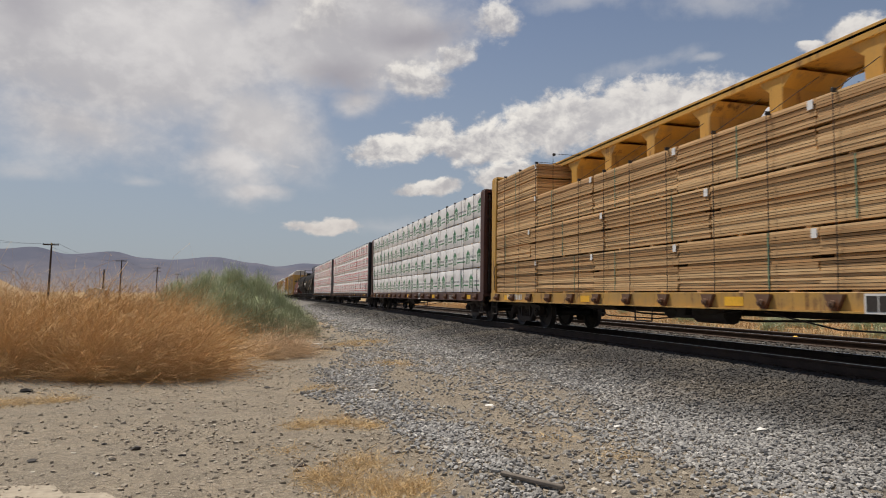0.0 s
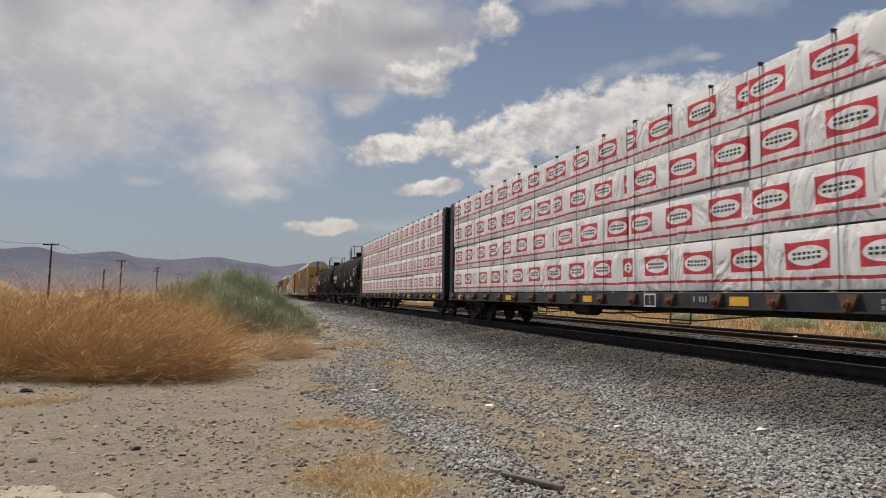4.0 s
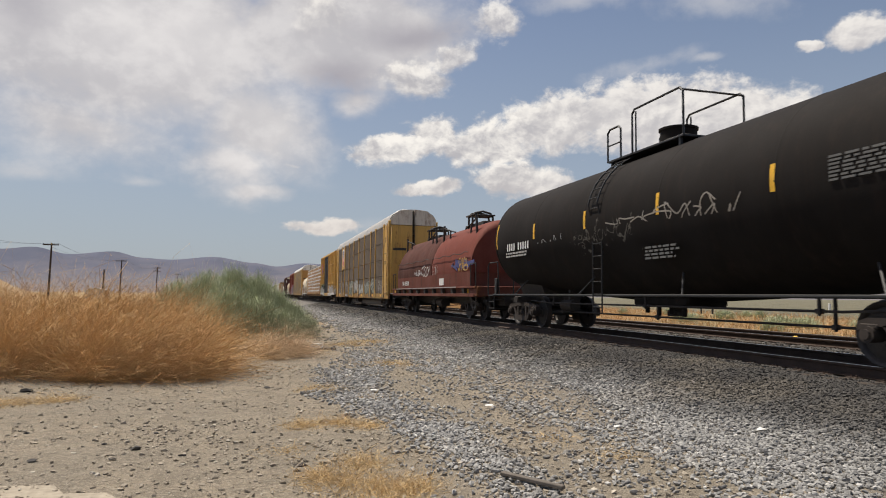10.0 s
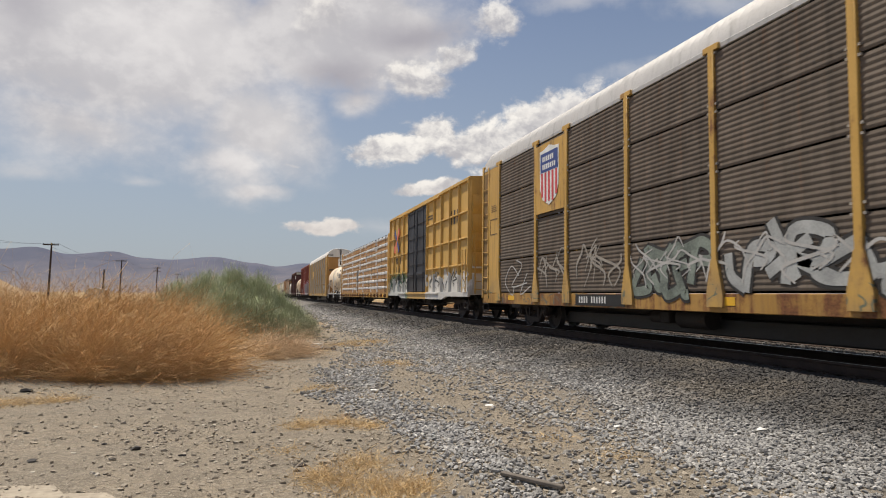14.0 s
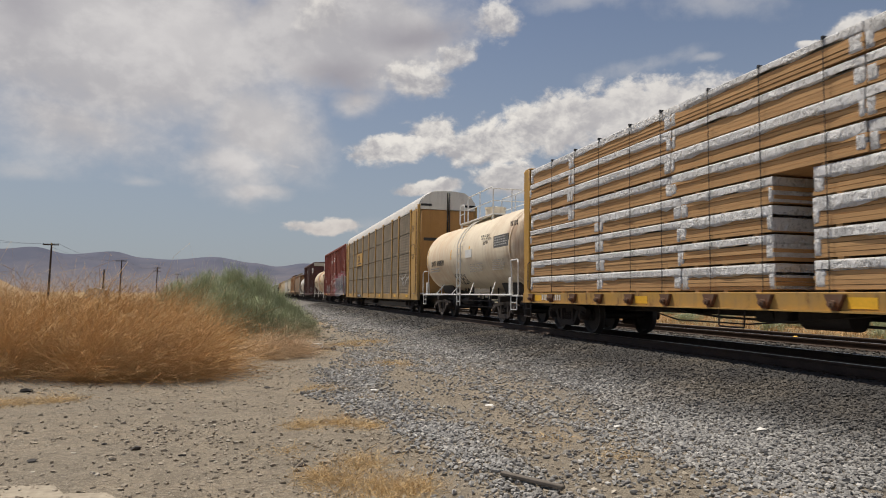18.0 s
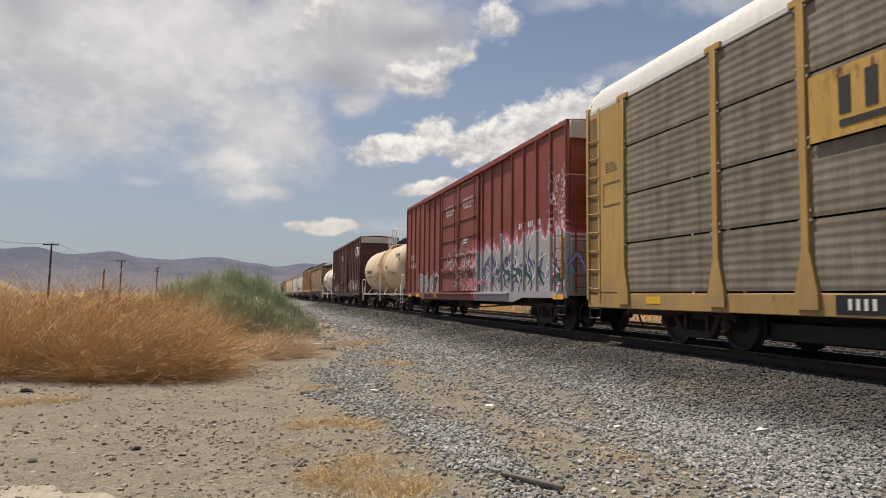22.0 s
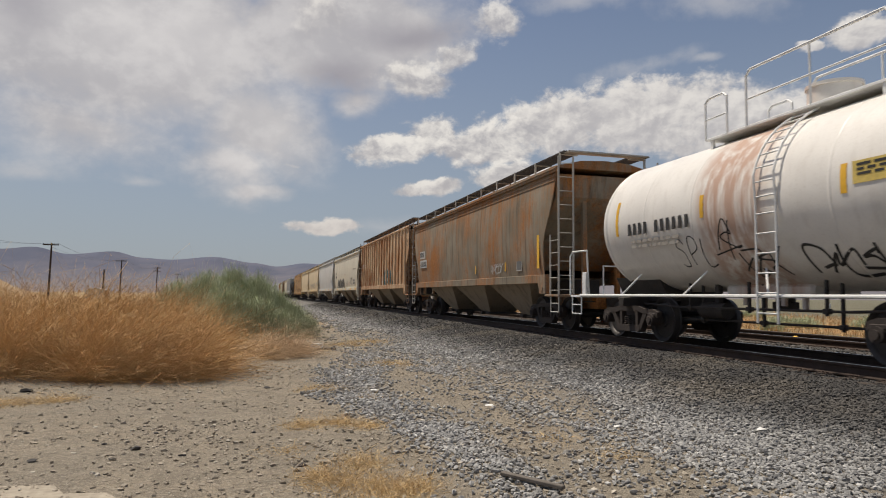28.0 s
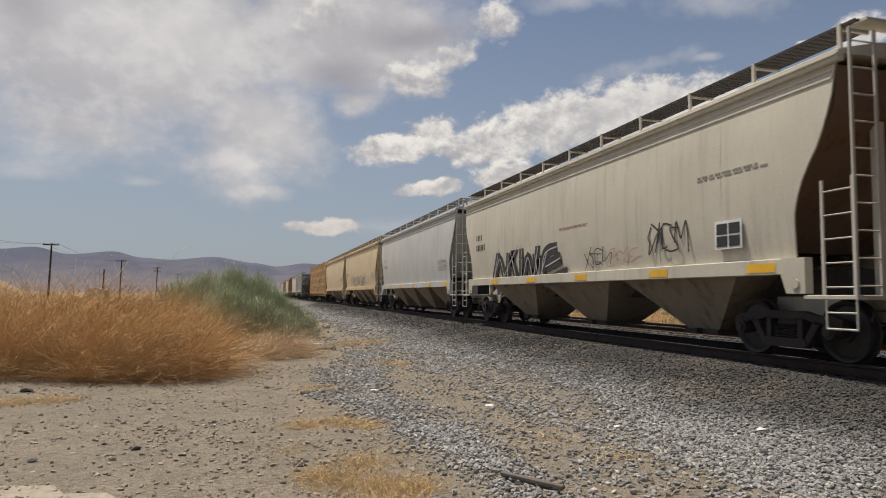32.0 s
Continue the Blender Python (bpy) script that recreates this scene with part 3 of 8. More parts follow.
# ---- railway wagons: origin under the rail top at mid length, -x is the side seen, +y the rear ----
WHEEL_R = 0.457
BODY_DROP = 0.1          # the bodies' own zero lies this far under the rail top
TRUCKS, WHEELSETS = [], []


def arc(cx, cz, r, a0, a1, n):
    return [(cx + r * math.cos(radians(a0 + (a1 - a0) * i / n)), cz + r * math.sin(radians(a0 + (a1 - a0) * i / n))) for i in range(n + 1)]


def wheelset_data():
    m = Mesh()
    for s in (-1, 1):
        c = s * (GAUGE / 2 + 0.03)
        prof = [(0.09, 0.07), (0.15, 0.07), (0.16, 0.025), (0.37, 0.0), (0.40, 0.045), (0.445, 0.06), (WHEEL_R - 0.008, 0.055), (WHEEL_R, -0.05), (WHEEL_R + 0.026, -0.062), (WHEEL_R + 0.026, -0.085),
                (0.40, -0.085), (0.37, -0.035), (0.16, -0.03), (0.15, -0.08), (0.09, -0.08)]
        m.lathe([(r, s * q) for r, q in prof], (c, 0, 0), "x", 32, False)
    m.cyl((-0.98, 0, 0), (0.98, 0, 0), 0.085, 14)
    return m.data("wheelset", M_WHEEL)


def truck_data():
    """Three-piece freight truck: two cast side frames with window openings and a bolster."""
    m = Mesh()
    for s in (-1, 1):
        a, b = s * 0.93, s * 1.06
        x0, x1 = min(a, b), max(a, b)
        m.prism([(-1.08, 0.5), (-1.08, 0.62), (-0.92, 0.68), (-0.6, 0.68), (-0.36, 0.74), (0.36, 0.74), (0.6, 0.68), (0.92, 0.68), (1.08, 0.62), (1.08, 0.5),
                 (0.95, 0.57), (0.8, 0.57), (0.62, 0.56), (0.4, 0.62), (-0.4, 0.62), (-0.62, 0.56), (-0.8, 0.57), (-0.95, 0.57)], x0, x1, "x")
        m.prism([(-0.40, 0.18), (0.40, 0.18), (0.46, 0.24), (0.42, 0.32), (-0.42, 0.32), (-0.46, 0.24)], x0 - 0.02, x1 + 0.02, "x")
        for e in (-1, 1):
            m.prism([(e * 0.70, 0.58), (e * 0.56, 0.58), (e * 0.34, 0.22), (e * 0.45, 0.2)], x0, x1, "x")
            m.prism([(e * 0.36, 0.3), (e * 0.27, 0.3), (e * 0.27, 0.64), (e * 0.36, 0.64)], x0, x1, "x")
            m.box(x0 - 0.02, x1 + 0.02, e * 0.89 - 0.13, e * 0.89 + 0.13, 0.53, 0.6, 0.012)
            m.cyl((s * 0.9, e * 0.89, WHEEL_R), (s * 1.12, e * 0.89, WHEEL_R), 0.115, 14)
            m.cyl((s * 1.12, e * 0.89, WHEEL_R), (s * 1.15, e * 0.89, WHEEL_R), 0.07, 10)
    m.box(-1.0, 1.0, -0.2, 0.2, 0.52, 0.66, 0.02)
    m.cyl((0, 0, 0.66), (0, 0, 0.76), 0.2, 16)
    for e in (-1, 1):
        m.box(-0.75, 0.75, e * 0.36 - 0.05, e * 0.36 + 0.05, 0.36, 0.46, 0.01)
    return m.data("truck", M_TRUCK)


def spring_data():
    m = Mesh()
    m.tube([(0.058 * math.cos(k * 0.9), 0.058 * math.sin(k * 0.9), 0.325 + k * 0.0063) for k in range(31)], 0.014, 5)
    return m.data("spring", M_TRUCK)


D_WHEELSET, D_TRUCK, D_SPRING = wheelset_data(), truck_data(), spring_data()


def add_truck(car, y):
    t = part("truck", D_TRUCK, car, pose(0, y, BODY_DROP))
    for e in (-1, 1):
        WHEELSETS.append((part("wheelset", D_WHEELSET, t, pose(0, e * 0.89, WHEEL_R)), e * 0.89))
        for k in (-0.15, 0.0, 0.15):
            part("spring", D_SPRING, t, pose(e * 0.995, k, 0))
    return t


def coupler_data():
    m = Mesh()
    m.box(-0.09, 0.09, -0.75, 0.3, 0.76, 0.95, 0.02)
    m.prism([(-0.14, -0.05), (0.14, -0.05), (0.16, -0.22), (0.06, -0.36), (-0.03, -0.3), (-0.05, -0.2), (-0.13, -0.34), (-0.19, -0.3), (-0.18, -0.15)], 0.72, 0.99, "z")
    m.tube([(0.3, 0.2, 0.8), (0.32, -0.1, 0.72), (0.26, -0.35, 0.42), (0.15, -0.6, 0.34), (0.05, -0.75, 0.4)], 0.025, 6)
    m.tube([(-0.12, 0.05, 0.9), (-0.6, 0.1, 0.9), (-1.1, 0.12, 0.86), (-1.15, 0.1, 0.72)], 0.016, 5)
    return m.data("coupler", M_STEEL)


D_COUPLER = coupler_data()


def add_ends(car, half, reach=0.62):
    """Couplers with their hoses, reaching past the body's ends."""
    part("coupler", D_COUPLER, car, pose(0, -half - reach + 0.42, 0))
    part("coupler", D_COUPLER, car, pose(0, half + reach - 0.42, 0, 0, 0, 180))


def brake_gear(car, y, z=0.75, material=None):
    m = Mesh()
    m.cyl((-0.75, y - 0.55, z), (-0.75, y + 0.35, z), 0.2, 14)
    m.box(-0.95, -0.55, y + 0.55, y + 0.85, z - 0.12, z + 0.12, 0.02)
    m.cyl((-0.75, y + 0.95, z), (-0.75, y + 1.35, z), 0.13, 12)
    m.tube([(-0.6, y - 4.5, z + 0.02), (-0.6, y - 1.0, z - 0.12), (-0.6, y + 2.5, z - 0.08), (-0.6, y + 4.5, z + 0.05)], 0.022, 5)
    return m.put("brake_gear", material or M_STEEL, car, "dark brake reservoir, valve and rods")


def ladder_data(name, material, h, w=0.42, n=8, axis="y", r=0.012, gap=0.06):
    """A ladder on a face: rails and rungs in the plane across the axis it spans."""
    m = Mesh()
    for s in (-1, 1):
        p = s * w / 2
        if axis == "y":
            m.box(-0.014, 0.014, p - 0.022, p + 0.022, 0, h)
        else:
            m.box(p - 0.022, p + 0.022, -0.014, 0.014, 0, h)
    for i in range(n):
        z = h * (i + 0.5) / n
        if axis == "y":
            m.cyl((0, -w / 2, z), (0, w / 2, z), r, 6)
        else:
            m.cyl((-w / 2, 0, z), (w / 2, 0, z), r, 6)
    return m.data(name, material)


def step_data(material):
    m = Mesh()
    m.tube([(0, -0.24, 0.0), (0, -0.24, -0.42), (0, 0.24, -0.42), (0, 0.24, 0.0)], 0.016, 6)
    m.tube([(0, -0.24, -0.2), (0, 0.24, -0.2)], 0.014, 6)
    return m.data("sill_step", material)


def wagon(name, label, y0, group="wagons of the train"):
    car = tagged(new(name), label, "freight wagon", group)
    car.location = (TRACK_X, y0, RAIL_Z - BODY_DROP)
    TRAIN.append((car, y0))
    return car


TRAIN = []


# -- centre-beam flat wagons
M_STRAPGREEN = plain("green_strap", (0.1, 0.2, 0.13), 0.5)


def winch_data():
    m = Mesh()
    m.prism([(-0.16, 0.11), (0.16, 0.11), (0.05, -0.11), (-0.05, -0.11)], -0.04, 0.03, "x")
    m.cyl((-0.1, 0, -0.02), (0.0, 0, -0.02), 0.055, 10)
    m.cyl((-0.13, 0, -0.02), (-0.1, 0, -0.02), 0.028, 8)
    return m.data("winch", M_RUSTY)


D_WINCH = winch_data()


def centre_beam(y0, label, body_mat, half=11.75, top=4.78, sill_mat=None, chord=0.4):
    car = wagon("centerbeam_flatcar", label, y0)
    sill_mat = sill_mat or body_mat
    deck = Mesh().box(-1.42, 1.42, -half, half, 1.0, 1.1).put("deck", body_mat, car)
    for s in (-1, 1):
        m = Mesh()
        x = s * 1.42
        m.box(min(x, x + s * 0.05), max(x, x + s * 0.05), -half, half, 0.84, 1.12, 0.008)
        m.box(min(x, x + s * 0.11), max(x, x + s * 0.11), -half, half, 0.84, 0.865)
        sill = m.put("side_sill", sill_mat, car)
        for i in range(18):
            part("winch", D_WINCH, sill, pose(s * 1.5, -half + 0.7 + i * (2 * half - 1.4) / 17, 0.98, 0, 0, 0 if s < 0 else 180))
        for i in range(5):
            y = -half + 1.6 + i * 5.1
            Mesh().box(min(s * 1.473, s * 1.476), max(s * 1.473, s * 1.476), y - 0.22, y + 0.22, 0.9, 1.05).put("reflector", M_YELLOW, sill, "yellow reflective strip")
    Mesh().box(-0.33, 0.33, -half, half, 0.7, 1.0, 0.02).put("center_sill", M_STEEL, car)
    for i in range(9):
        y = -half + 1.6 + i * (2 * half - 3.2) / 8
        Mesh().prism([(-1.4, 0.99), (1.4, 0.99), (0.6, 0.72), (-0.6, 0.72)], y - 0.05, y + 0.05).put("cross_bearer", M_STEEL, car)
    for i in (-3.2, 3.0):
        m = Mesh()
        m.tube([(-1.38, i - 0.5, 0.84), (-1.4, i - 0.5, 0.55), (-1.4, i + 0.1, 0.55), (-1.4, i + 0.1, 0.84)], 0.016, 5)
        m.tube([(-0.9, i - 2.5, 0.8), (-1.2, i - 0.4, 0.6), (-1.2, i + 1.5, 0.6), (-0.9, i + 3.2, 0.8)], 0.014, 5)
        m.put("brake_rod", M_STEEL, car)
    # bulkheads
    for e in (-1, 1):
        ya, yb = e * half, e * (half - 0.38)
        a, b = min(ya, yb), max(ya, yb)
        m = Mesh()
        for s in (-1, 1):
            m.box(min(s * 1.45, s * 1.3), max(s * 1.45, s * 1.3), a, b, 1.1, top - 0.06, 0.02)
        m.box(-1.42, 1.42, a, b, top - 0.14, top, 0.02)
        yi = e * (half - 0.34)
        m.box(-1.34, 1.34, min(yi, yi - e * 0.04), max(yi, yi - e * 0.04), 1.1, top - 0.1)
        for k in range(6):
            z = 1.35 + k * (top - 1.7) / 5
            m.box(-1.31, 1.31, a + 0.1, b - 0.03, z - 0.05, z + 0.05, 0.01)
        for s in (-0.45, 0.45):
            m.box(s - 0.06, s + 0.06, a + 0.14, b - 0.03, 1.12, top - 0.12)
        bulk = m.put("bulkhead", body_mat, car)
        part("ladder", ladder_data("ladder", M_STEEL if e < 0 else body_mat, top - 1.4, 0.42, 9, "x"), bulk, pose(-1.05, e * (half + 0.04), 1.2))
        part("sill_step", step_data(M_STEEL), car, pose(-1.45, e * (half - 0.3), 0.86))
        Mesh().tube([(-1.47, e * (half - 0.5), 1.2), (-1.53, e * (half - 0.5), 1.25), (-1.53, e * (half - 0.5), 1.95), (-1.47, e * (half - 0.5), 2.0)], 0.013).put("grab_iron", M_STEEL, bulk)
    # the beam along the middle
    m = Mesh()
    m.box(-chord, chord, -half + 0.3, half - 0.3, top - 0.12, top - 0.06, 0.01)
    for s in (-1, 1):
        m.box(min(s * chord, s * (chord - 0.05)), max(s * chord, s * (chord - 0.05)), -half + 0.3, half - 0.3, top - 0.2, top - 0.02, 0.008)
    m.put("top_chord", body_mat, car)
    n = 12
    for i in range(n + 1):
        y = -half + 0.6 + i * (2 * half - 1.2) / n
        m = Mesh()
        m.box(-0.07, 0.07, y - 0.11, y + 0.11, 1.1, top - 0.3)
        if chord > 0.5:
            m.box(-chord + 0.04, chord - 0.04, y - 0.16, y + 0.16, 3.9, top - 0.1, 0.02)
            m.prism([(y - 0.42, top - 0.19), (y + 0.42, top - 0.19), (y + 0.16, top - 0.42), (y - 0.16, top - 0.42)], -chord + 0.045, chord - 0.045, "x")
        m.prism([(-0.3, top - 0.3), (0.3, top - 0.3), (0.08, top - 0.85), (-0.08, top - 0.85)], y - 0.06, y + 0.06)
        m.put("beam_post", body_mat, car)
    m = Mesh().box(-0.05, 0.05, -half + 0.3, half - 0.3, top - 0.95, top - 0.65)
    m.put("web_plate", body_mat, car)
    for e in (-1, 1):
        add_truck(car, e * (half - 2.0))
    add_ends(car, half)
    brake_gear(car, 1.5)
    plate = Mesh().box(-1.535, -1.53, -2.82, -2.42, 0.84, 1.1).put("data_plate", M_WHITE, car, "white-framed stencilled data panel")
    Mesh().box(-1.539, -1.534, -2.79, -2.63, 0.87, 1.07).box(-1.539, -1.534, -2.61, -2.45, 0.87, 1.07).put("data_field", M_STEEL, plate)
    return car


def wrapped_block(x0, x1, y0, y1, z0, z1, seed, wrinkle=0.02, torn=0.0):
    """A parcel of lumber under wrap: a box with slack, creased faces."""
    m = Mesh()
    rnd = random.Random(seed)
    ny, nz = 14, 6
    ph = rnd.uniform(0, 50)
    for x, s in ((x0, -1), (x1, 1)):
        vs, fs = [], []
        for j in range(nz + 1):
            for i in range(ny + 1):
                y, z = y0 + (y1 - y0) * i / ny, z0 + (z1 - z0) * j / nz
                edge = min(1, min(i, ny - i, j * 1.6, (nz - j) * 1.6) / 1.5)
                d = wrinkle * edge * (0.4 + 1.6 * abs(noise.noise((y * 2.2 + ph, z * 3.5 + y * 0.8, ph))))
                if j == 0 and torn:
                    z += torn * (1.5 * noise.noise((y * 1.3 + ph, 3.0, ph)) + 1.2 * noise.noise((y * 5.0 + ph, 9.0, ph)))
                vs.append((x + s * d - s * 0.012 * (1 - edge), y, z))
        for j in range(nz):
            for i in range(ny):
                a = j * (ny + 1) + i
                fs.append((a, a + 1, a + ny + 2, a + ny + 1))
        m.add(vs, fs)
    m.poly([(x0 + .012, y0, z0), (x1 - .012, y0, z0), (x1 - .012, y0, z1), (x0 + .012, y0, z1)])
    m.poly([(x0 + .012, y1, z0), (x1 - .012, y1, z0), (x1 - .012, y1, z1), (x0 + .012, y1, z1)])
    m.poly([(x0 + .012, y0, z1), (x1 - .012, y0, z1), (x1 - .012, y1, z1), (x0 + .012, y1, z1)])
    m.poly([(x0 + .012, y0, z0), (x1 - .012, y0, z0), (x1 - .012, y1, z0), (x0 + .012, y1, z0)])
    return m


def board_block(x0, x1, y0, y1, z0, z1, seed, pitch=0.045):
    """Stacked boards with uneven edges."""
    m = Mesh()
    rnd = random.Random(seed)
    n = max(2, round((z1 - z0) / pitch))
    for i in range(n):
        z = z0 + (z1 - z0) * i / n
        if i == n // 2 and n > 8:
            m.box(x0 + 0.05, x1 - 0.05, y0 + 0.2, y1 - 0.2, z, z + (z1 - z0) / n - 0.006)
            continue
        a, b, c, d = (rnd.uniform(-0.014, 0.014) for _ in range(4))
        m.box(x0 + a, x1 + b, y0 + c * 2, y1 + d * 2, z + 0.001, z + (z1 - z0) / n - rnd.uniform(0.003, 0.009))
    return m


def columns(length, rnd, options=(2.45, 3.05, 3.65)):
    out, y = [], 0.0
    while length - y > 1.5:
        w = min(rnd.choice(options), length - y)
        if length - y - w < 1.6:
            w = length - y
        out.append((y, y + w))
        y += w
    return out


def load(car, half, seed, tier_h, tiers, style, top_of=None, mats=None):
    """Lumber parcels in columns and tiers on both sides of the beam."""
    rnd = random.Random(seed)
    cols = columns(2 * half, rnd) if style != "bare" else [(k * half / 3.5, (k + 1) * half / 3.5) for k in range(7)]
    upper = columns(2 * half, rnd, (2.9, 3.65, 4.2)) if style in ("bare", "banded") else cols
    for side in (-1, 1):
        for t in range(tiers):
            for a, b in (upper if t * 2 >= tiers and style == "banded" or style == "bare" and t == 1 else cols):
                if top_of and t >= top_of((a + b) / 2 - half):
                    continue
                jx = rnd.uniform(-0.02, 0.02)
                z0 = 1.12 + t * tier_h
                xo, xi = 1.4 + jx, 0.2
                x0, x1 = (-xo, -xi) if side < 0 else (xi, xo)
                ya, yb = -half + a + 0.012, -half + b - 0.012
                if style == "banded" and t < 4 and -0.4 < a - half < 2.2:
                    ya += 0.75
                bundle = style_block(style, car, side, x0, x1, ya, yb, z0 + 0.035, z0 + tier_h, rnd, t)
        # tie-down cables over the load
    for i in range(int(2 * half / 1.25)):
        y = -half + 0.7 + i * 1.25 + rnd.uniform(-0.1, 0.1)
        top = 1.12 + tier_h * (top_of(y) if top_of else tiers) + 0.02
        for s in (-1, 1):
            m = Mesh()
            m.tube([(s * 1.47, y, 1.0), (s * 1.455, y, 1.3), (s * 1.45, y, top - 0.03), (s * 1.38, y, top), (s * 0.4, y, max(top, 4.6))], 0.007, 5)
            m.box(min(s * 1.465, s * 1.38), max(s * 1.465, s * 1.38), y - 0.016, y + 0.016, top - 0.05, top + 0.01, 0.004)
            m.put("tie_down", M_STRAP, car, "dark cable with corner protector")


def style_block(style, car, side, x0, x1, ya, yb, z0, z1, rnd, tier):
    face = x0 if side < 0 else x1
    s = side
    seed = rnd.randrange(10 ** 6)
    if style == "bare":
        b = board_block(x0, x1, ya, yb, z0, z1, seed).put("lumber_bundle", M_LUMBER, car)
    elif style == "banded":
        zm = z0 + (z1 - z0) * 0.6
        b = board_block(x0, x1, ya, yb, z0, zm + 0.02, seed, 0.06).put("lumber_bundle", M_BROWNWRAP, car)
        m = wrapped_block(x0 - 0.018, x1 + 0.018, ya, yb, zm + rnd.uniform(-0.03, 0.03), z1, seed, 0.02, 0.04)
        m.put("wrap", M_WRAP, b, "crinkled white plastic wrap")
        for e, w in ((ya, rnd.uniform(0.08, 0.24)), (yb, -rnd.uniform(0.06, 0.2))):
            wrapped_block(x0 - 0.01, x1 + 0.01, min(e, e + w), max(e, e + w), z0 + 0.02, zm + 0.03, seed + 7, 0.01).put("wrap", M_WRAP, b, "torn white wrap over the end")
    else:
        b = wrapped_block(x0, x1, ya, yb, z0, z1, seed, 0.024).put("lumber_bundle", M_WRAPRED if style == "red" else M_WRAPGREEN, car)
    # bearers under the parcel
    for k in range(3):
        y = ya + (yb - ya) * (k + 0.5) / 3
        Mesh().box(x0 + 0.02, x1 - 0.02, y - 0.05, y + 0.05, z0 - 0.035, z0).put("bearer", M_LUMBER, b)
    if side > 0:
        return b
    if style == "bare":
        tag = Mesh().box(x0 - 0.02, x0 - 0.012, ya + 0.03, ya + 0.13, z1 - 0.16, z1 - 0.02)
        tag.put("paper_tag", M_TAG, b, "white paper tag")
        y = ya + (yb - ya) * rnd.choice((0.3, 0.5, 0.7))
        Mesh().box(x0 - 0.013, x0 - 0.009, y - 0.012, y + 0.012, z0 + 0.01, z1 - 0.01).put("strap", M_STRAPGREEN, b, "thin green strap")
    return b


# -- tank wagons
def tank_car(y0, label, shell_mat, rail_mat, half, radius, zc, dome="box", ladder_y=-0.9, stripes=M_YELLOW, span=(-2.25, 0.75), inset=0.3, mid_rails=True, stripe_at=(), sag=0.0):
    car = wagon("tank_wagon", label, y0)
    body = half - inset                      # barrel reaches to here, heads included
    head = radius * 0.5
    prof = []
    for i in range(9):
        a = radians(90 * i / 8)
        prof.append((max(0.01, radius * math.sin(a)), -body + head * (1 - math.cos(a))))
    for i in range(1, 10):
        y = -body + head + (2 * body - 2 * head) * i / 10
        prof.append((radius, y))
    prof += [(r, -y) for r, y in reversed(prof[:9])]
    barrel_mesh = Mesh().lathe(prof, (0, 0, zc), "y", 56)
    barrel_mesh.v = [(x, y, z if z > zc else zc + (z - zc) * (1 + sag * (1 - abs(y) / body))) for x, y, z in barrel_mesh.v]
    shell = barrel_mesh.put("shell", shell_mat, car)
    for i in range(1, 5):
        y = -body + head + (2 * body - 2 * head) * i / 5
        Mesh().lathe([(radius + 0.001, y - 0.03), (radius + 0.006, y - 0.012), (radius + 0.006, y + 0.012), (radius + 0.001, y + 0.03)], (0, 0, zc), "y", 56, False).put("weld_seam", shell_mat, shell)
    for e in (-1, 1):
        Mesh().lathe([(radius, e * (body - head) - 0.06), (radius + 0.012, e * (body - head) - 0.04), (radius + 0.012, e * (body - head) + 0.04), (radius, e * (body - head) + 0.06)], (0, 0, zc), "y", 56, False).put("head_band", shell_mat, shell)
    zs = 1.06
    for e in (-1, 1):
        ya, yb = sorted((e * half, e * (half - 2.9)))
        m = Mesh()
        m.box(-0.3, 0.3, ya, yb, 0.72, 1.05, 0.02)
        m.prism([(-0.6, 0.95), (0.6, 0.95), (0.85, zc - radius * 0.78), (0.6, zc - radius * 0.86), (-0.6, zc - radius * 0.86), (-0.85, zc - radius * 0.78)], e * (half - 2.1) - 0.85, e * (half - 2.1) + 0.85)
        m.box(-1.25, 1.25, e * (half - 2.1) - 0.1, e * (half - 2.1) + 0.1, 0.82, 1.02, 0.015)
        m.put("stub_sill", M_STEEL, car)
        # end platform with its hand rails
        p = Mesh()
        p.box(-1.42, 1.42, min(e * half, e * (half - 0.62)), max(e * half, e * (half - 0.62)), zs - 0.05, zs, 0.008)
        plat = p.put("end_platform", rail_mat, car)
        for s in (-1, 1):
            r = Mesh()
            r.tube([(s * 1.42, e * half, zs), (s * 1.42, e * half, zs + 0.98), (s * 1.4, e * (half - 0.1), zs + 1.08), (s * 1.36, e * (half - 0.75), zs + 1.08), (s * 1.3, e * (half - 0.75), zs)], 0.022)
            r.box(min(s * 1.42, s * 1.36), max(s * 1.42, s * 1.36), min(e * (half - 0.62), e * (half - 0.8)), max(e * (half - 0.62), e * (half - 0.8)), zs, zs + 0.55, 0.008)
            r.put("hand_rail", rail_mat, plat)
        r = Mesh()
        r.tube([(-0.5, e * (half - 0.02), zs), (-0.5, e * (half - 0.02), zs + 0.75), (0.5, e * (half - 0.02), zs + 0.75), (0.5, e * (half - 0.02), zs)], 0.02)
        r.put("hand_rail", rail_mat, plat)
        for s in (-1, 1):
            part("sill_step", step_data(rail_mat), plat, pose(s * 1.42, e * (half - 0.35), zs - 0.03))
    for s in (-1, 1):
        m = Mesh()
        m.tube([(s * 1.42, -half + 0.5, zs), (s * 1.42, half - 0.5, zs)], 0.028, 7)
        for k in range(4):
            y = -half + 2.4 + k * (2 * half - 4.8) / 3
            m.tube([(s * 1.42, y, zs), (s * 1.13, y + (0.35 if k < 2 else -0.35), zs + 0.45)], 0.02, 6)
        m.put("running_rail", rail_mat, car)
    # top fittings, walk and rails
    zt = zc + radius
    top = Mesh()
    pf, pr = ladder_y + span[0], ladder_y + span[1]
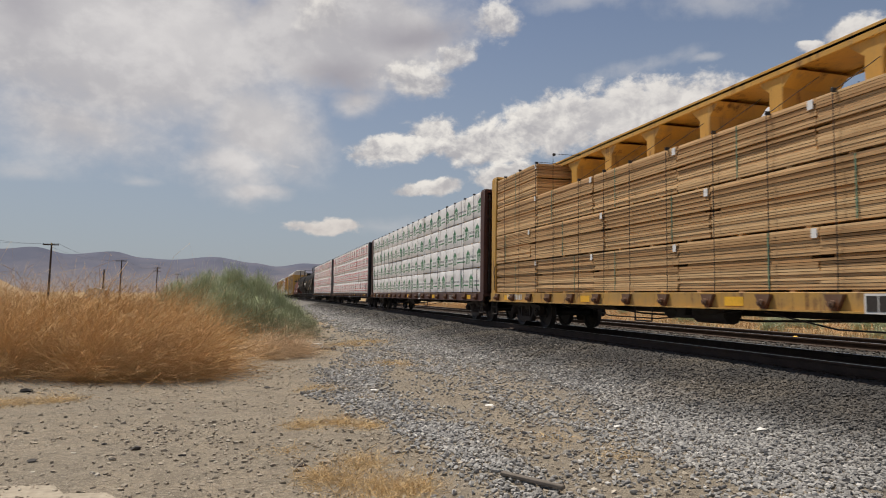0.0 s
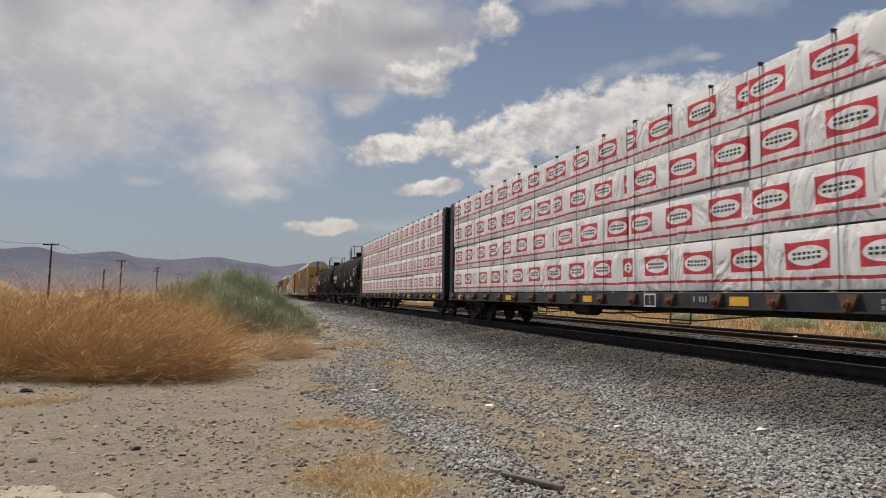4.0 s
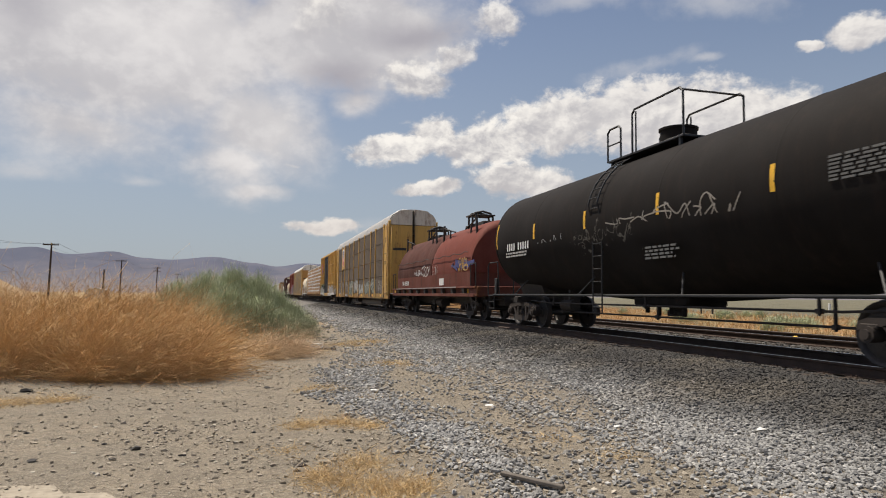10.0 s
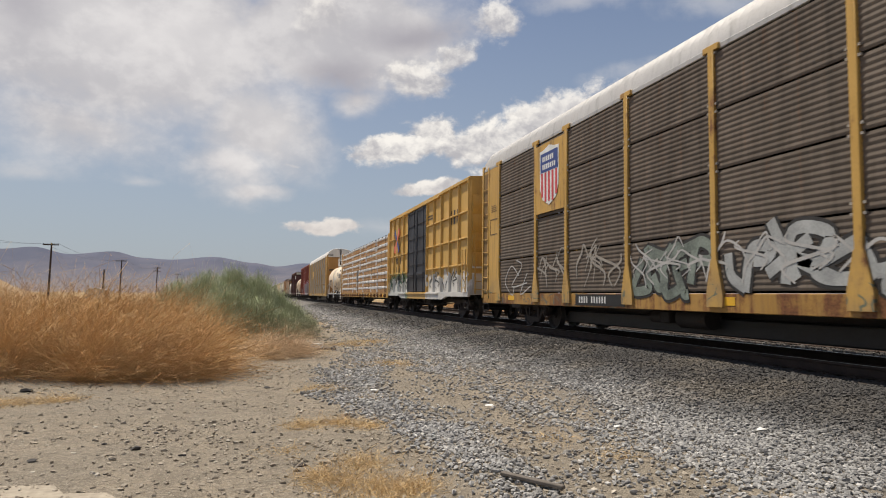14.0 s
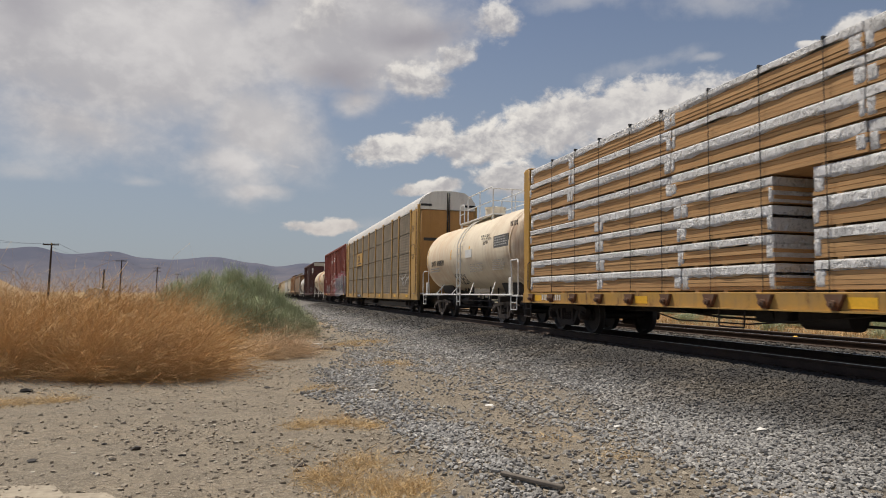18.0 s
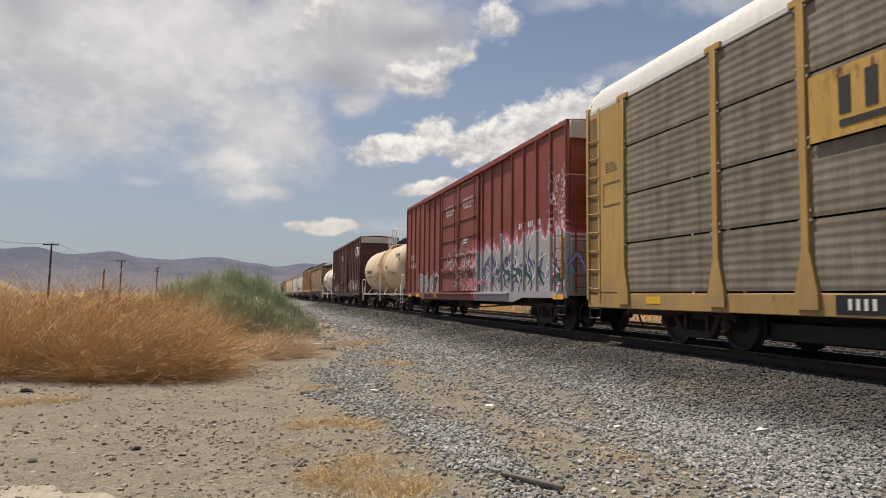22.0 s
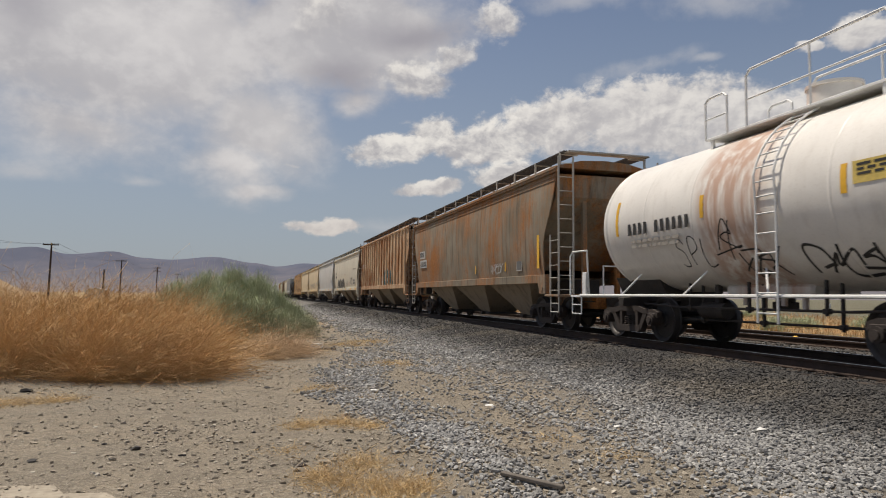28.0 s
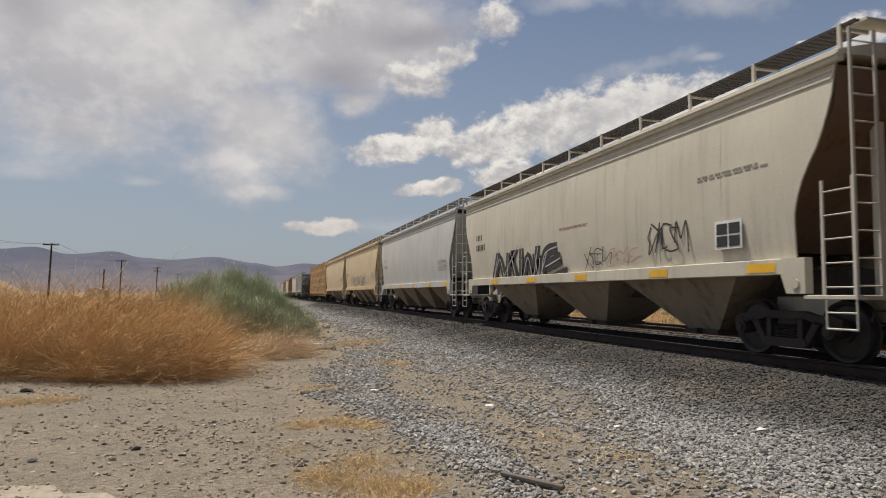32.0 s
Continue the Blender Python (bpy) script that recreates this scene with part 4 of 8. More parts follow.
    pc = (pf + pr) / 2
    top.box(-0.75, 0.75, pf, pr, zt - 0.02, zt + 0.03, 0.008)
    for s in (-1, 1):
        for y in (pf + 0.15, pr - 0.15):
            top.box(s * 0.7 - 0.03, s * 0.7 + 0.03, y - 0.03, y + 0.03, zt - 0.28, zt)
    walkway = top.put("top_platform", rail_mat, car)
    for s in (-1, 1):
        r = Mesh()
        r.tube([(s * 0.74, pr, zt), (s * 0.74, pr, zt + 0.72), (s * 0.74, pr - 0.1, zt + 0.8), (s * 0.74, pr - 0.5, zt + 0.8), (s * 0.74, pr - 0.6, zt + 0.72), (s * 0.74, pr - 0.6, zt)], 0.025)
        r.tube([(s * 0.74, pr, zt + 0.4), (s * 0.74, pr - 0.6, zt + 0.4)], 0.018)
        r.put("guard_rail", rail_mat, walkway)
        r = Mesh()
        r.tube([(s * 0.74, pr - 1.1, zt), (s * 0.74, pr - 1.1, zt + 0.92), (s * 0.74, pr - 1.2, zt + 1.02), (s * 0.74, pf + 0.1, zt + 1.02), (s * 0.74, pf, zt + 0.92), (s * 0.74, pf, zt)], 0.025)
        if mid_rails:
            r.tube([(s * 0.74, pr - 1.1, zt + 0.5), (s * 0.74, pf, zt + 0.5)], 0.018)
            r.tube([(s * 0.74, (pr - 1.1 + pf) / 2, zt), (s * 0.74, (pr - 1.1 + pf) / 2, zt + 1.02)], 0.02)
        else:
            r.tube([(s * 0.74, pr - 1.25, zt + 0.02), (s * 0.74, pr - 1.25, zt + 0.96)], 0.02)
        r.put("guard_rail", rail_mat, walkway)
    r = Mesh()
    r.tube([(-0.74, pf, zt + 0.95), (0.74, pf, zt + 0.95)], 0.022)
    if mid_rails:
        r.tube([(-0.74, pf, zt + 0.5), (0.74, pf, zt + 0.5)], 0.018)
        r.tube([(0, pf, zt), (0, pf, zt + 0.95)], 0.02)
    r.put("guard_rail", rail_mat, walkway)
    d = Mesh()
    if dome == "box":
        d.cyl((0, pc - 0.3, zt - 0.1), (0, pc - 0.3, zt + 0.42), 0.4, 20)
        d.cyl((0, pc - 0.3, zt + 0.42), (0, pc - 0.3, zt + 0.47), 0.43, 20)
        d.cyl((0, pc + 0.6, zt - 0.1), (0, pc + 0.6, zt + 0.2), 0.16, 12)
    else:
        d.cyl((0, pc - 0.2, zt - 0.1), (0, pc - 0.2, zt + 0.14), 0.52, 20)
        d.cyl((0, pc - 0.2, zt + 0.14), (0, pc - 0.2, zt + 0.18), 0.58, 20)
        for y in (pc - 0.55, pc - 0.2, pc + 0.15):
            d.cyl((0.05, y, zt + 0.1), (0.05, y, zt + 0.38), 0.12, 10)
            d.ball((0.05, y, zt + 0.42), 0.14, 8, 5)
            d.cyl((-0.3, y, zt + 0.3), (0.3, y, zt + 0.3), 0.06, 8)
    d.put("dome", M_BLACK if dome != "box" else shell_mat, walkway, "valves and manway on top")
    # ladder that follows the barrel's side
    for s in (-1, 1):
        m = Mesh()
        path = [(s * 1.47, zs - 0.42), (s * 1.47, zc - 0.1)]
        for i in range(1, 8):
            a = radians(5 + 62 * i / 7)
            path.append((s * (radius + 0.09) * math.cos(a), zc + (radius + 0.09) * math.sin(a)))
        for dy in (-0.21, 0.21):
            m.tube([(x, ladder_y + dy, z) for x, z in path], 0.02)
        lad = m.put("ladder", rail_mat, car)
        rung = Mesh().cyl((0, -0.21, 0), (0, 0.21, 0), 0.013, 6).data("rung", rail_mat)
        for (xa, za), (xb, zb) in zip(path, path[1:]):
            seg = math.hypot(xb - xa, zb - za)
            k = max(1, round(seg / 0.3))
            for i in range(k):
                t = (i + 0.5) / k
                part("rung", rung, lad, pose(xa + (xb - xa) * t, ladder_y, za + (zb - za) * t))
    # reflective stripes
    n = 6 if half > 6.5 else 4
    places = stripe_at or [-body + head * 0.9 + 0.15 + i * (2 * body - 1.8 * head - 0.3) / (n - 1) for i in range(n)]
    for i, y in enumerate(places):
        tall = i in (0, len(places) - 1)
        band(car, y - 0.05, 0.1, radius, zc, -10 if tall else -6, 20 if tall else 10, stripes, "reflector")
    b = Mesh()
    low = zc - radius * (1 + sag * 0.9)
    b.cyl((0, 0.1, low - 0.2), (0, 0.1, low + 0.1), 0.16, 12)
    b.box(-0.12, 0.12, -0.1, 0.3, low - 0.32, low - 0.18, 0.02)
    b.put("outlet_valve", M_STEEL, car)
    for e in (-1, 1):
        add_truck(car, e * (half - 2.1))
    add_ends(car, half, 0.45)
    # train pipe and brake rod under the barrel, each on its hangers
    low = zc - radius * (1 + sag * 0.9)
    for x, z, name in ((-0.85, 0.84, "train_pipe"), (-0.55, 0.6, "brake_rod")):
        m = Mesh().tube([(x, -half + 2.4, z + 0.05), (x, -half + 3.6, z), (x, half - 3.6, z), (x, half - 2.4, z + 0.05)], 0.022, 6)
        pipe = m.put(name, M_STEEL, car)
        for k in range(5):
            y = -half + 4.0 + k * (2 * half - 8.0) / 4
            if k % 2:
                continue
            q = Mesh().box(x - 0.025, x + 0.025, y - 0.02, y + 0.025, z - 0.07, max(low + 0.16, z + 0.1), 0.006)
            q.box(x - 0.05, x + 0.05, y - 0.05, y + 0.05, z - 0.04, z + 0.04, 0.008)
            q.put("hanger", M_STEEL, pipe)
    m = Mesh()
    m.box(-0.6, 0.4, -1.1, 0.9, low - 0.1, low + 0.12, 0.05)
    for k in range(4):
        m.cyl((-0.45, -0.8 + 0.45 * k, low - 0.3 + 0.05 * (k % 2)), (-0.45, -0.8 + 0.45 * k, low), 0.05, 8)
    m.put("sump", shell_mat, car, "dark sump with drain pipes")
    m = Mesh()
    m.cyl((-0.55, half - 4.7, 0.78), (-0.55, half - 4.05, 0.78), 0.16, 14)
    m.cyl((-0.55, half - 4.05, 0.78), (-0.55, half - 3.9, 0.78), 0.09, 10)
    m.box(-0.6, -0.5, half - 4.5, half - 4.4, 0.9, max(low + 0.3, 1.1))
    m.put("brake_reservoir", M_STEEL, car)
    return car


def band(parent, y, width, radius, zc, a0, a1, material, name, side=-1, lift=0.006, label=""):
    """A patch on a barrel: angles in degrees above the horizontal, on the side seen."""
    m = Mesh()
    n = max(2, int((a1 - a0) / 4))
    pts = []
    for i in range(n + 1):
        a = radians(a0 + (a1 - a0) * i / n)
        pts.append((side * (radius + lift) * math.cos(a), zc + (radius + lift) * math.sin(a)))
    m.strip(pts, y, y + width)
    m.strip([(x * 0.995, z) for x, z in pts], y, y + width)
    return m.put(name, material, parent, label)


# -- box wagons
def box_car(y0, label, body_mat, half, top, ribs, door=(-1.6, 1.9), door_mat=None, roof_mat=None, end_panel=None, deep=0.06, waist=(), sill=0.98):
    """Outside-post steel box wagon with plug doors."""
    car = wagon("boxcar", label, y0)
    W = 1.46
    door_mat = door_mat or body_mat
    Mesh().box(-W, W, -half, half, 1.05, top - 0.1, 0.01).put("body", body_mat, car)
    for s in (-1, 1):
        x0, x1 = sorted((s * W, s * (W + deep)))
        for i in range(ribs + 1):
            y = -half + 0.06 + i * (2 * half - 0.12) / ribs
            if door[0] - 0.1 < y < door[1] + 0.1:
                continue
            m = Mesh()
            m.prism([(s * W, y - 0.055), (s * (W + deep), y - 0.025), (s * (W + deep), y + 0.025), (s * W, y + 0.055)], 1.12, top - 0.2, "z")
            m.put("side_post", body_mat, car)
        for z in waist:
            for a, b in ((-half + 0.1, door[0] - 0.1), (door[1] + 0.1, half - 0.1)):
                Mesh().box(min(s * W, s * (W + deep * 0.8)), max(s * W, s * (W + deep * 0.8)), a, b, z - 0.03, z + 0.03, 0.008).put("side_rail", body_mat, car)
        m = Mesh()
        m.prism([(-half, 1.16), (-half, sill), (-half + 2.9, sill), (-half + 3.6, sill - 0.13), (half - 3.6, sill - 0.13), (half - 2.9, sill), (half, sill), (half, 1.16)], x0, x1 + 0.0, "x")
        m.put("side_sill", body_mat, car)
        m = Mesh()
        m.box(x0, x1 + 0.0, -half, half, top - 0.2, top - 0.08, 0.01)
        m.put("top_rail", body_mat, car)
        # two plug doors with rails, locking bars and gear
        mid = (door[0] + door[1]) / 2
        for a, b in ((door[0], mid), (mid, door[1])):
            d = Mesh()
            f0, f1 = sorted((s * (W + 0.01), s * (W + 0.05)))
            d.box(f0, f1, a + 0.02, b - 0.02, 1.18, top - 0.28, 0.01)
            g0, g1 = sorted((s * (W + 0.05), s * (W + 0.085)))
            dd = d.put("door", door_mat, car)
            for k in range(7):
                z = 1.22 + k * (top - 1.6) / 6
                Mesh().box(g0, g1, a + 0.04, b - 0.04, z - 0.03, z + 0.03, 0.008).put("door_rib", door_mat, dd)
            for y in (a + 0.07, b - 0.07):
                Mesh().box(g0, g1, y - 0.035, y + 0.035, 1.2, top - 0.3, 0.008).put("door_stile", door_mat, dd)
            q = Mesh()
            for y in (a + 0.35, b - 0.35):
                q.cyl((s * (W + 0.11), y, 1.15), (s * (W + 0.11), y, top - 0.3), 0.018, 7)
            q.box(min(s * (W + 0.09), s * (W + 0.14)), max(s * (W + 0.09), s * (W + 0.14)), a + 0.3, b - 0.3, 2.0, 2.12, 0.01)
            q.put("locking_bar", door_mat, dd)
        t = Mesh().box(min(s * W, s * (W + 0.14)), max(s * W, s * (W + 0.14)), door[0] - (door[1] - door[0]) * 0.6, door[1] + (door[1] - door[0]) * 0.6, 1.07, 1.13, 0.008)
        t.put("door_track", body_mat, car)
        t = Mesh().box(min(s * W, s * (W + 0.12)), max(s * W, s * (W + 0.12)), door[0] - (door[1] - door[0]) * 0.6, door[1] + (door[1] - door[0]) * 0.6, top - 0.27, top - 0.2, 0.008)
        t.put("door_track", body_mat, car)
    # roof
    m = Mesh()
    m.prism([(-W - 0.05, top - 0.1), (W + 0.05, top - 0.1), (W + 0.05, top - 0.06), (0, top + 0.04), (-W - 0.05, top - 0.06)], -half, half)
    n = 14
    for i in range(n):
        y = -half + 0.5 + i * (2 * half - 1.0) / (n - 1)
        m.prism([(-W, top - 0.05), (0, top + 0.05), (W, top - 0.05), (W, top - 0.02), (0, top + 0.08), (-W, top - 0.02)], y - 0.05, y + 0.05)
    m.put("roof", roof_mat or body_mat, car)
    for e in (-1, 1):
        # corrugated ends
        m = Mesh()
        zs = [1.1]
        k = 5
        pts = [(e * half, 1.1)]
        hh = (top - 0.75 - 1.2) / k
        for i in range(k):
            z = 1.2 + i * hh
            pts += [(e * half, z), (e * (half + 0.09), z + hh * 0.3), (e * (half + 0.09), z + hh * 0.7), (e * half, z + hh)]
        pts += [(e * half, top - 0.12), (e * (half - 0.05), top - 0.12), (e * (half - 0.05), 1.1)]
        m.prism(pts, -W + 0.06, W - 0.06, "x")
        end = m.put("corrugated_end", body_mat, car)
        if end_panel:
            Mesh().box(-W + 0.03, W - 0.03, min(e * (half + 0.005), e * (half + 0.1)), max(e * (half + 0.005), e * (half + 0.1)), top - 0.55, top - 0.1, 0.01).put("end_panel", end_panel, end, "pale panel along the top of the end")
        part("ladder", ladder_data("ladder", body_mat, 2.4, 0.42, 8, "x"), end, pose(-W + 0.35, e * (half + 0.14), 1.1))
        part("ladder", ladder_data("ladder", body_mat, 1.6, 0.42, 5, "y"), car, pose(-W - deep - 0.05, e * (half - 0.35), 1.15))
        part("sill_step", step_data(M_STEEL), car, pose(-W - 0.03, e * (half - 0.35), 0.98))
        add_truck(car, e * (half - 2.2))
    Mesh().box(-0.33, 0.33, -half, half, 0.7, 1.05, 0.02).put("center_sill", M_STEEL, car)
    for i in range(7):
        y = -half + 2.6 + i * (2 * half - 5.2) / 6
        Mesh().box(-1.4, 1.4, y - 0.06, y + 0.06, 0.86, 1.04).put("cross_bearer", M_STEEL, car)
    m = Mesh()
    m.tube([(-1.38, -2.2, 0.9), (-1.4, -2.2, 0.55), (-1.4, -1.6, 0.55), (-1.4, -1.6, 0.9)], 0.016, 5)
    m.tube([(-1.0, -4.5, 0.8), (-1.1, -1.9, 0.62), (-1.1, 1.5, 0.62), (-1.0, 4.5, 0.8)], 0.014, 5)
    m.put("brake_rod", M_STEEL, car)
    add_ends(car, half)
    brake_gear(car, 0.6, 0.72)
    return car


# -- covered car carriers
M_FADEDBROWN = plain("faded_brown_print", (0.16, 0.1, 0.04), 0.7, 0, 0.3)
M_CLIP = plain("clip_steel", (0.3, 0.27, 0.23), 0.7)


def rack_panel_data(width, height, material, n=11, deep=0.012):
    """Horizontally corrugated side panel, -x outwards, origin at its lower middle."""
    m = Mesh()
    pts = [(0.0, 0.0)]
    p = height / n
    for i in range(n):
        z = i * p
        pts += [(0.0, z + p * 0.12), (-deep, z + p * 0.34), (-deep, z + p * 0.58), (0.0, z + p * 0.8)]
    pts += [(0.0, height)]
    m.prism(pts + [(0.03, height), (0.03, 0.0)], -width / 2, width / 2)
    return m.data("panel", material)


def auto_rack(y0, label, frame_mat, panel_mat, roof_mat, cap_mat, half=13.45, sill_mat=None, ribs=11, deep=0.009, z_top=5.4, peak=6.2, door_mat=None, slots=True):
    car = wagon("autorack", label, y0)
    W = 1.5
    posts = [-11.85, -8.9, -7.0, -4.15, -1.4, 1.4, 4.15, 7.0, 8.9, 11.85]
    z0 = 1.12
    rows = 4
    ph = (z_top - z0 - 0.12) / rows
    m = Mesh()
    m.box(-0.35, 0.35, -half - 0.2, half + 0.2, 0.62, 1.0, 0.02)
    m.box(-1.3, 1.3, -half + 0.05, half - 0.05, 0.92, 1.02)
    m.box(-0.62, 0.62, -half + 4.7, half - 4.7, 0.31, 0.64, 0.03)
    m.put("underframe", M_BLACK, car)
    shared = {}
    for s in (-1, 1):
        m = Mesh()
        x0, x1 = sorted((s * (W - 0.12), s * (W + 0.0)))
        m.box(x0, x1, -half, half, 0.78, z0 - 0.02, 0.012)
        sill = m.put("side_sill", sill_mat or frame_mat, car)
        m = Mesh()
        m.box(min(s * W, s * (W - 0.1)), max(s * W, s * (W - 0.1)), -half + 0.1, half - 0.1, z_top - 0.1, z_top, 0.01)
        m.put("top_rail", roof_mat, car)
        for y in posts:
            m = Mesh()
            f0, f1 = sorted((s * (W - 0.02), s * (W + 0.05)))
            m.box(f0, f1, y - 0.07, y + 0.07, z0 + 0.1, z_top, 0.01)
            m.box(f0, f1, y - 0.2, y + 0.2, z_top - 0.1, z_top + 0.01, 0.008)
            m.prism([(y - 0.2, z0 - 0.25), (y + 0.2, z0 - 0.25), (y + 0.2, z0), (y + 0.075, z0 + 0.55), (y - 0.075, z0 + 0.55), (y - 0.2, z0)], f0 - 0.002, f1 + 0.002, "x")
            p = m.put("side_post", frame_mat, car)
            b = Mesh()
            for k in range(8):
                z = z0 + 0.62 + (k // 2) * ph + (k % 2) * 0.14 - 0.07 + ph * 0.45
                for e in (-1, 1):
                    b.box(min(s * W, s * (W + 0.035)), max(s * W, s * (W + 0.035)), y + e * 0.1 - 0.02, y + e * 0.1 + 0.02, z - 0.02, z + 0.02)
            b.put("panel_clips", M_CLIP, p)
        for a, b in zip(posts, posts[1:]):
            w = round(b - a - 0.1, 3)
            if w not in shared:
                shared[w] = [rack_panel_data(w, ph - 0.035, panel_mat, ribs, deep)]
            for r in range(rows):
                part("panel", shared[w][0], car, pose(s * (W - 0.01), (a + b) / 2, z0 + 0.02 + r * ph, 0, 0, 0 if s < 0 else 180))
        for e in (-1, 1):
            # flat end bay with ladder
            ya, yb = sorted((e * (half - 1.65), e * (half - 0.1)))
            f0, f1 = sorted((s * (W - 0.05), s * (W + 0.0)))
            eb = Mesh().box(f0, f1, ya, yb, z0, z_top - 0.1, 0.01).put("end_bay", frame_mat, car)
            d = Mesh()
            for a, b, c0, c1 in ((3.55, 3.58, 0.0, 1.0), (3.05, 3.08, 0.0, 1.0), (3.05, 3.58, 0.0, 0.03), (3.05, 3.58, 0.97, 1.0)):
                yy = e * (half - 1.5)
                d.box(min(s * W, s * (W + 0.008)), max(s * W, s * (W + 0.008)), yy + e * 0.75 * c0 if e > 0 else yy - 0.75 * c1, yy + 0.75 * c1 if e > 0 else yy - 0.75 * c0, a, b)
            d.put("stencil_frame", M_FADEDBROWN, eb)
            c = Mesh()
            c.box(min(s * (W - 0.1), s * (W + 0.04)), max(s * (W - 0.1), s * (W + 0.04)), min(e * (half - 0.1), e * half), max(e * (half - 0.1), e * half), 0.95, z_top + 0.1, 0.01)
            c.box(min(s * (W - 0.1), s * (W + 0.02)), max(s * (W - 0.1), s * (W + 0.02)), min(e * (half - 0.5), e * (half - 0.6)), max(e * (half - 0.5), e * (half - 0.6)), 0.95, z_top, 0.01)
            for k in range(9):
                z = 1.2 + k * 0.43
                c.cyl((s * (W + 0.03), e * (half - 0.55), z), (s * (W + 0.03), e * (half - 0.06), z + 0.03), 0.014, 6)
            c.put("corner_ladder", frame_mat, car)
            # flush dark sheet: the gap's shade is painted on, nothing is recessed
            Mesh().box(min(s * (W - 0.02), s * (W + 0.002)), max(s * (W - 0.02), s * (W + 0.002)), min(e * (half - 0.11), e * (half - 0.49)), max(e * (half - 0.11), e * (half - 0.49)), z0 + 0.05, z_top - 0.2).put("corner_recess", P_GRIMESHADE, eb, "dark grimy sheet standing in for the shaded gap behind the ladder")
            part("sill_step", step_data(M_STEEL), car, pose(s * (W - 0.02), e * (half - 0.3), 0.95))
    # roof
    prof = [(-W + 0.02, z_top - 0.02), (-W + 0.09, z_top + 0.26), (-W + 0.27, z_top + 0.5), (-W + 0.6, peak - 0.1), (-0.6, peak - 0.01), (0, peak), (0.6, peak - 0.01), (W - 0.6, peak - 0.1), (W - 0.27, z_top + 0.5), (W - 0.09, z_top + 0.26), (W - 0.02, z_top - 0.02)]
    m = Mesh()
    nseg = 210
    vs, fs = [], []
    for i in range(nseg + 1):
        y = -half + 0.12 + (2 * half - 0.24) * i / nseg
        for x, z in prof:
            k = 1.0 + (0.024 if i % 2 else 0.0) * min(1.0, max(0.0, z - z_top) * 4)
            vs.append((x * k, y, z_top + (z - z_top) * (1 + (k - 1) * 2.5)))
    q = len(prof)
    for i in range(nseg):
        for j in range(q - 1):
            fs.append((i * q + j, i * q + j + 1, (i + 1) * q + j + 1, (i + 1) * q + j))
    m.add(vs, fs)
    m.strip([(x * 0.97, z - 0.04) for x, z in prof], -half + 0.12, half - 0.12)
    m.put("roof", roof_mat, car)
    for e in (-1, 1):
        # folding end doors under a painted cap
        for s in (-1, 1):
            m = Mesh()
            ya, yb = sorted((e * (half - 0.02), e * (half + 0.1)))
            xs = sorted((s * 0.03, s * (W - 0.1)))
            m.box(xs[0], xs[1], ya, yb, 1.12, z_top - 0.15, 0.05)
            d = m.put("end_door", door_mat or frame_mat, car)
            c = Mesh()
            out = [(s * 0.03, z_top - 0.14), (s * (W - 0.1), z_top - 0.14), (s * (W - 0.1), z_top + 0.22), (s * (W - 0.29), z_top + 0.5), (s * (W - 0.65), peak - 0.06), (s * 0.03, peak + 0.02)]
            c.prism(out, ya, yb)
            c.put("end_cap", cap_mat, d, "white painted upper door panel")
            k = Mesh()
            if slots:
                k.box(min(s * 0.85, s * 1.42), max(s * 0.85, s * 1.42), min(e * (half + 0.1), e * (half + 0.11)), max(e * (half + 0.1), e * (half + 0.11)), z_top + 0.02, z_top + 0.13)
            k.box(min(s * 0.45, s * 1.25), max(s * 0.45, s * 1.25), min(e * (half + 0.1), e * (half + 0.11)), max(e * (half + 0.1), e * (half + 0.11)), 3.7, 3.85)
            k.cyl((s * 0.06, e * (half + 0.13), 1.3), (s * 0.06, e * (half + 0.13), peak - 0.1), 0.022, 7)
            k.put("door_gear", M_BLACK, d, "dark slots and locking rod")
        add_truck(car, e * (half - 3.35))
    add_ends(car, half, 0.65)
    brake_gear(car, 3.0, 0.62)
    return car


# -- covered hopper wagons
M_CHUTE = paint("grimy_chute", (0.29, 0.24, 0.18), 0.85, gloss=0.15, streak=0.6, dirt=(0.055, 0.045, 0.036), low_dust=0.15)
M_GRATING = plain("grating_steel", (0.2, 0.195, 0.19), 0.6, 0.5)


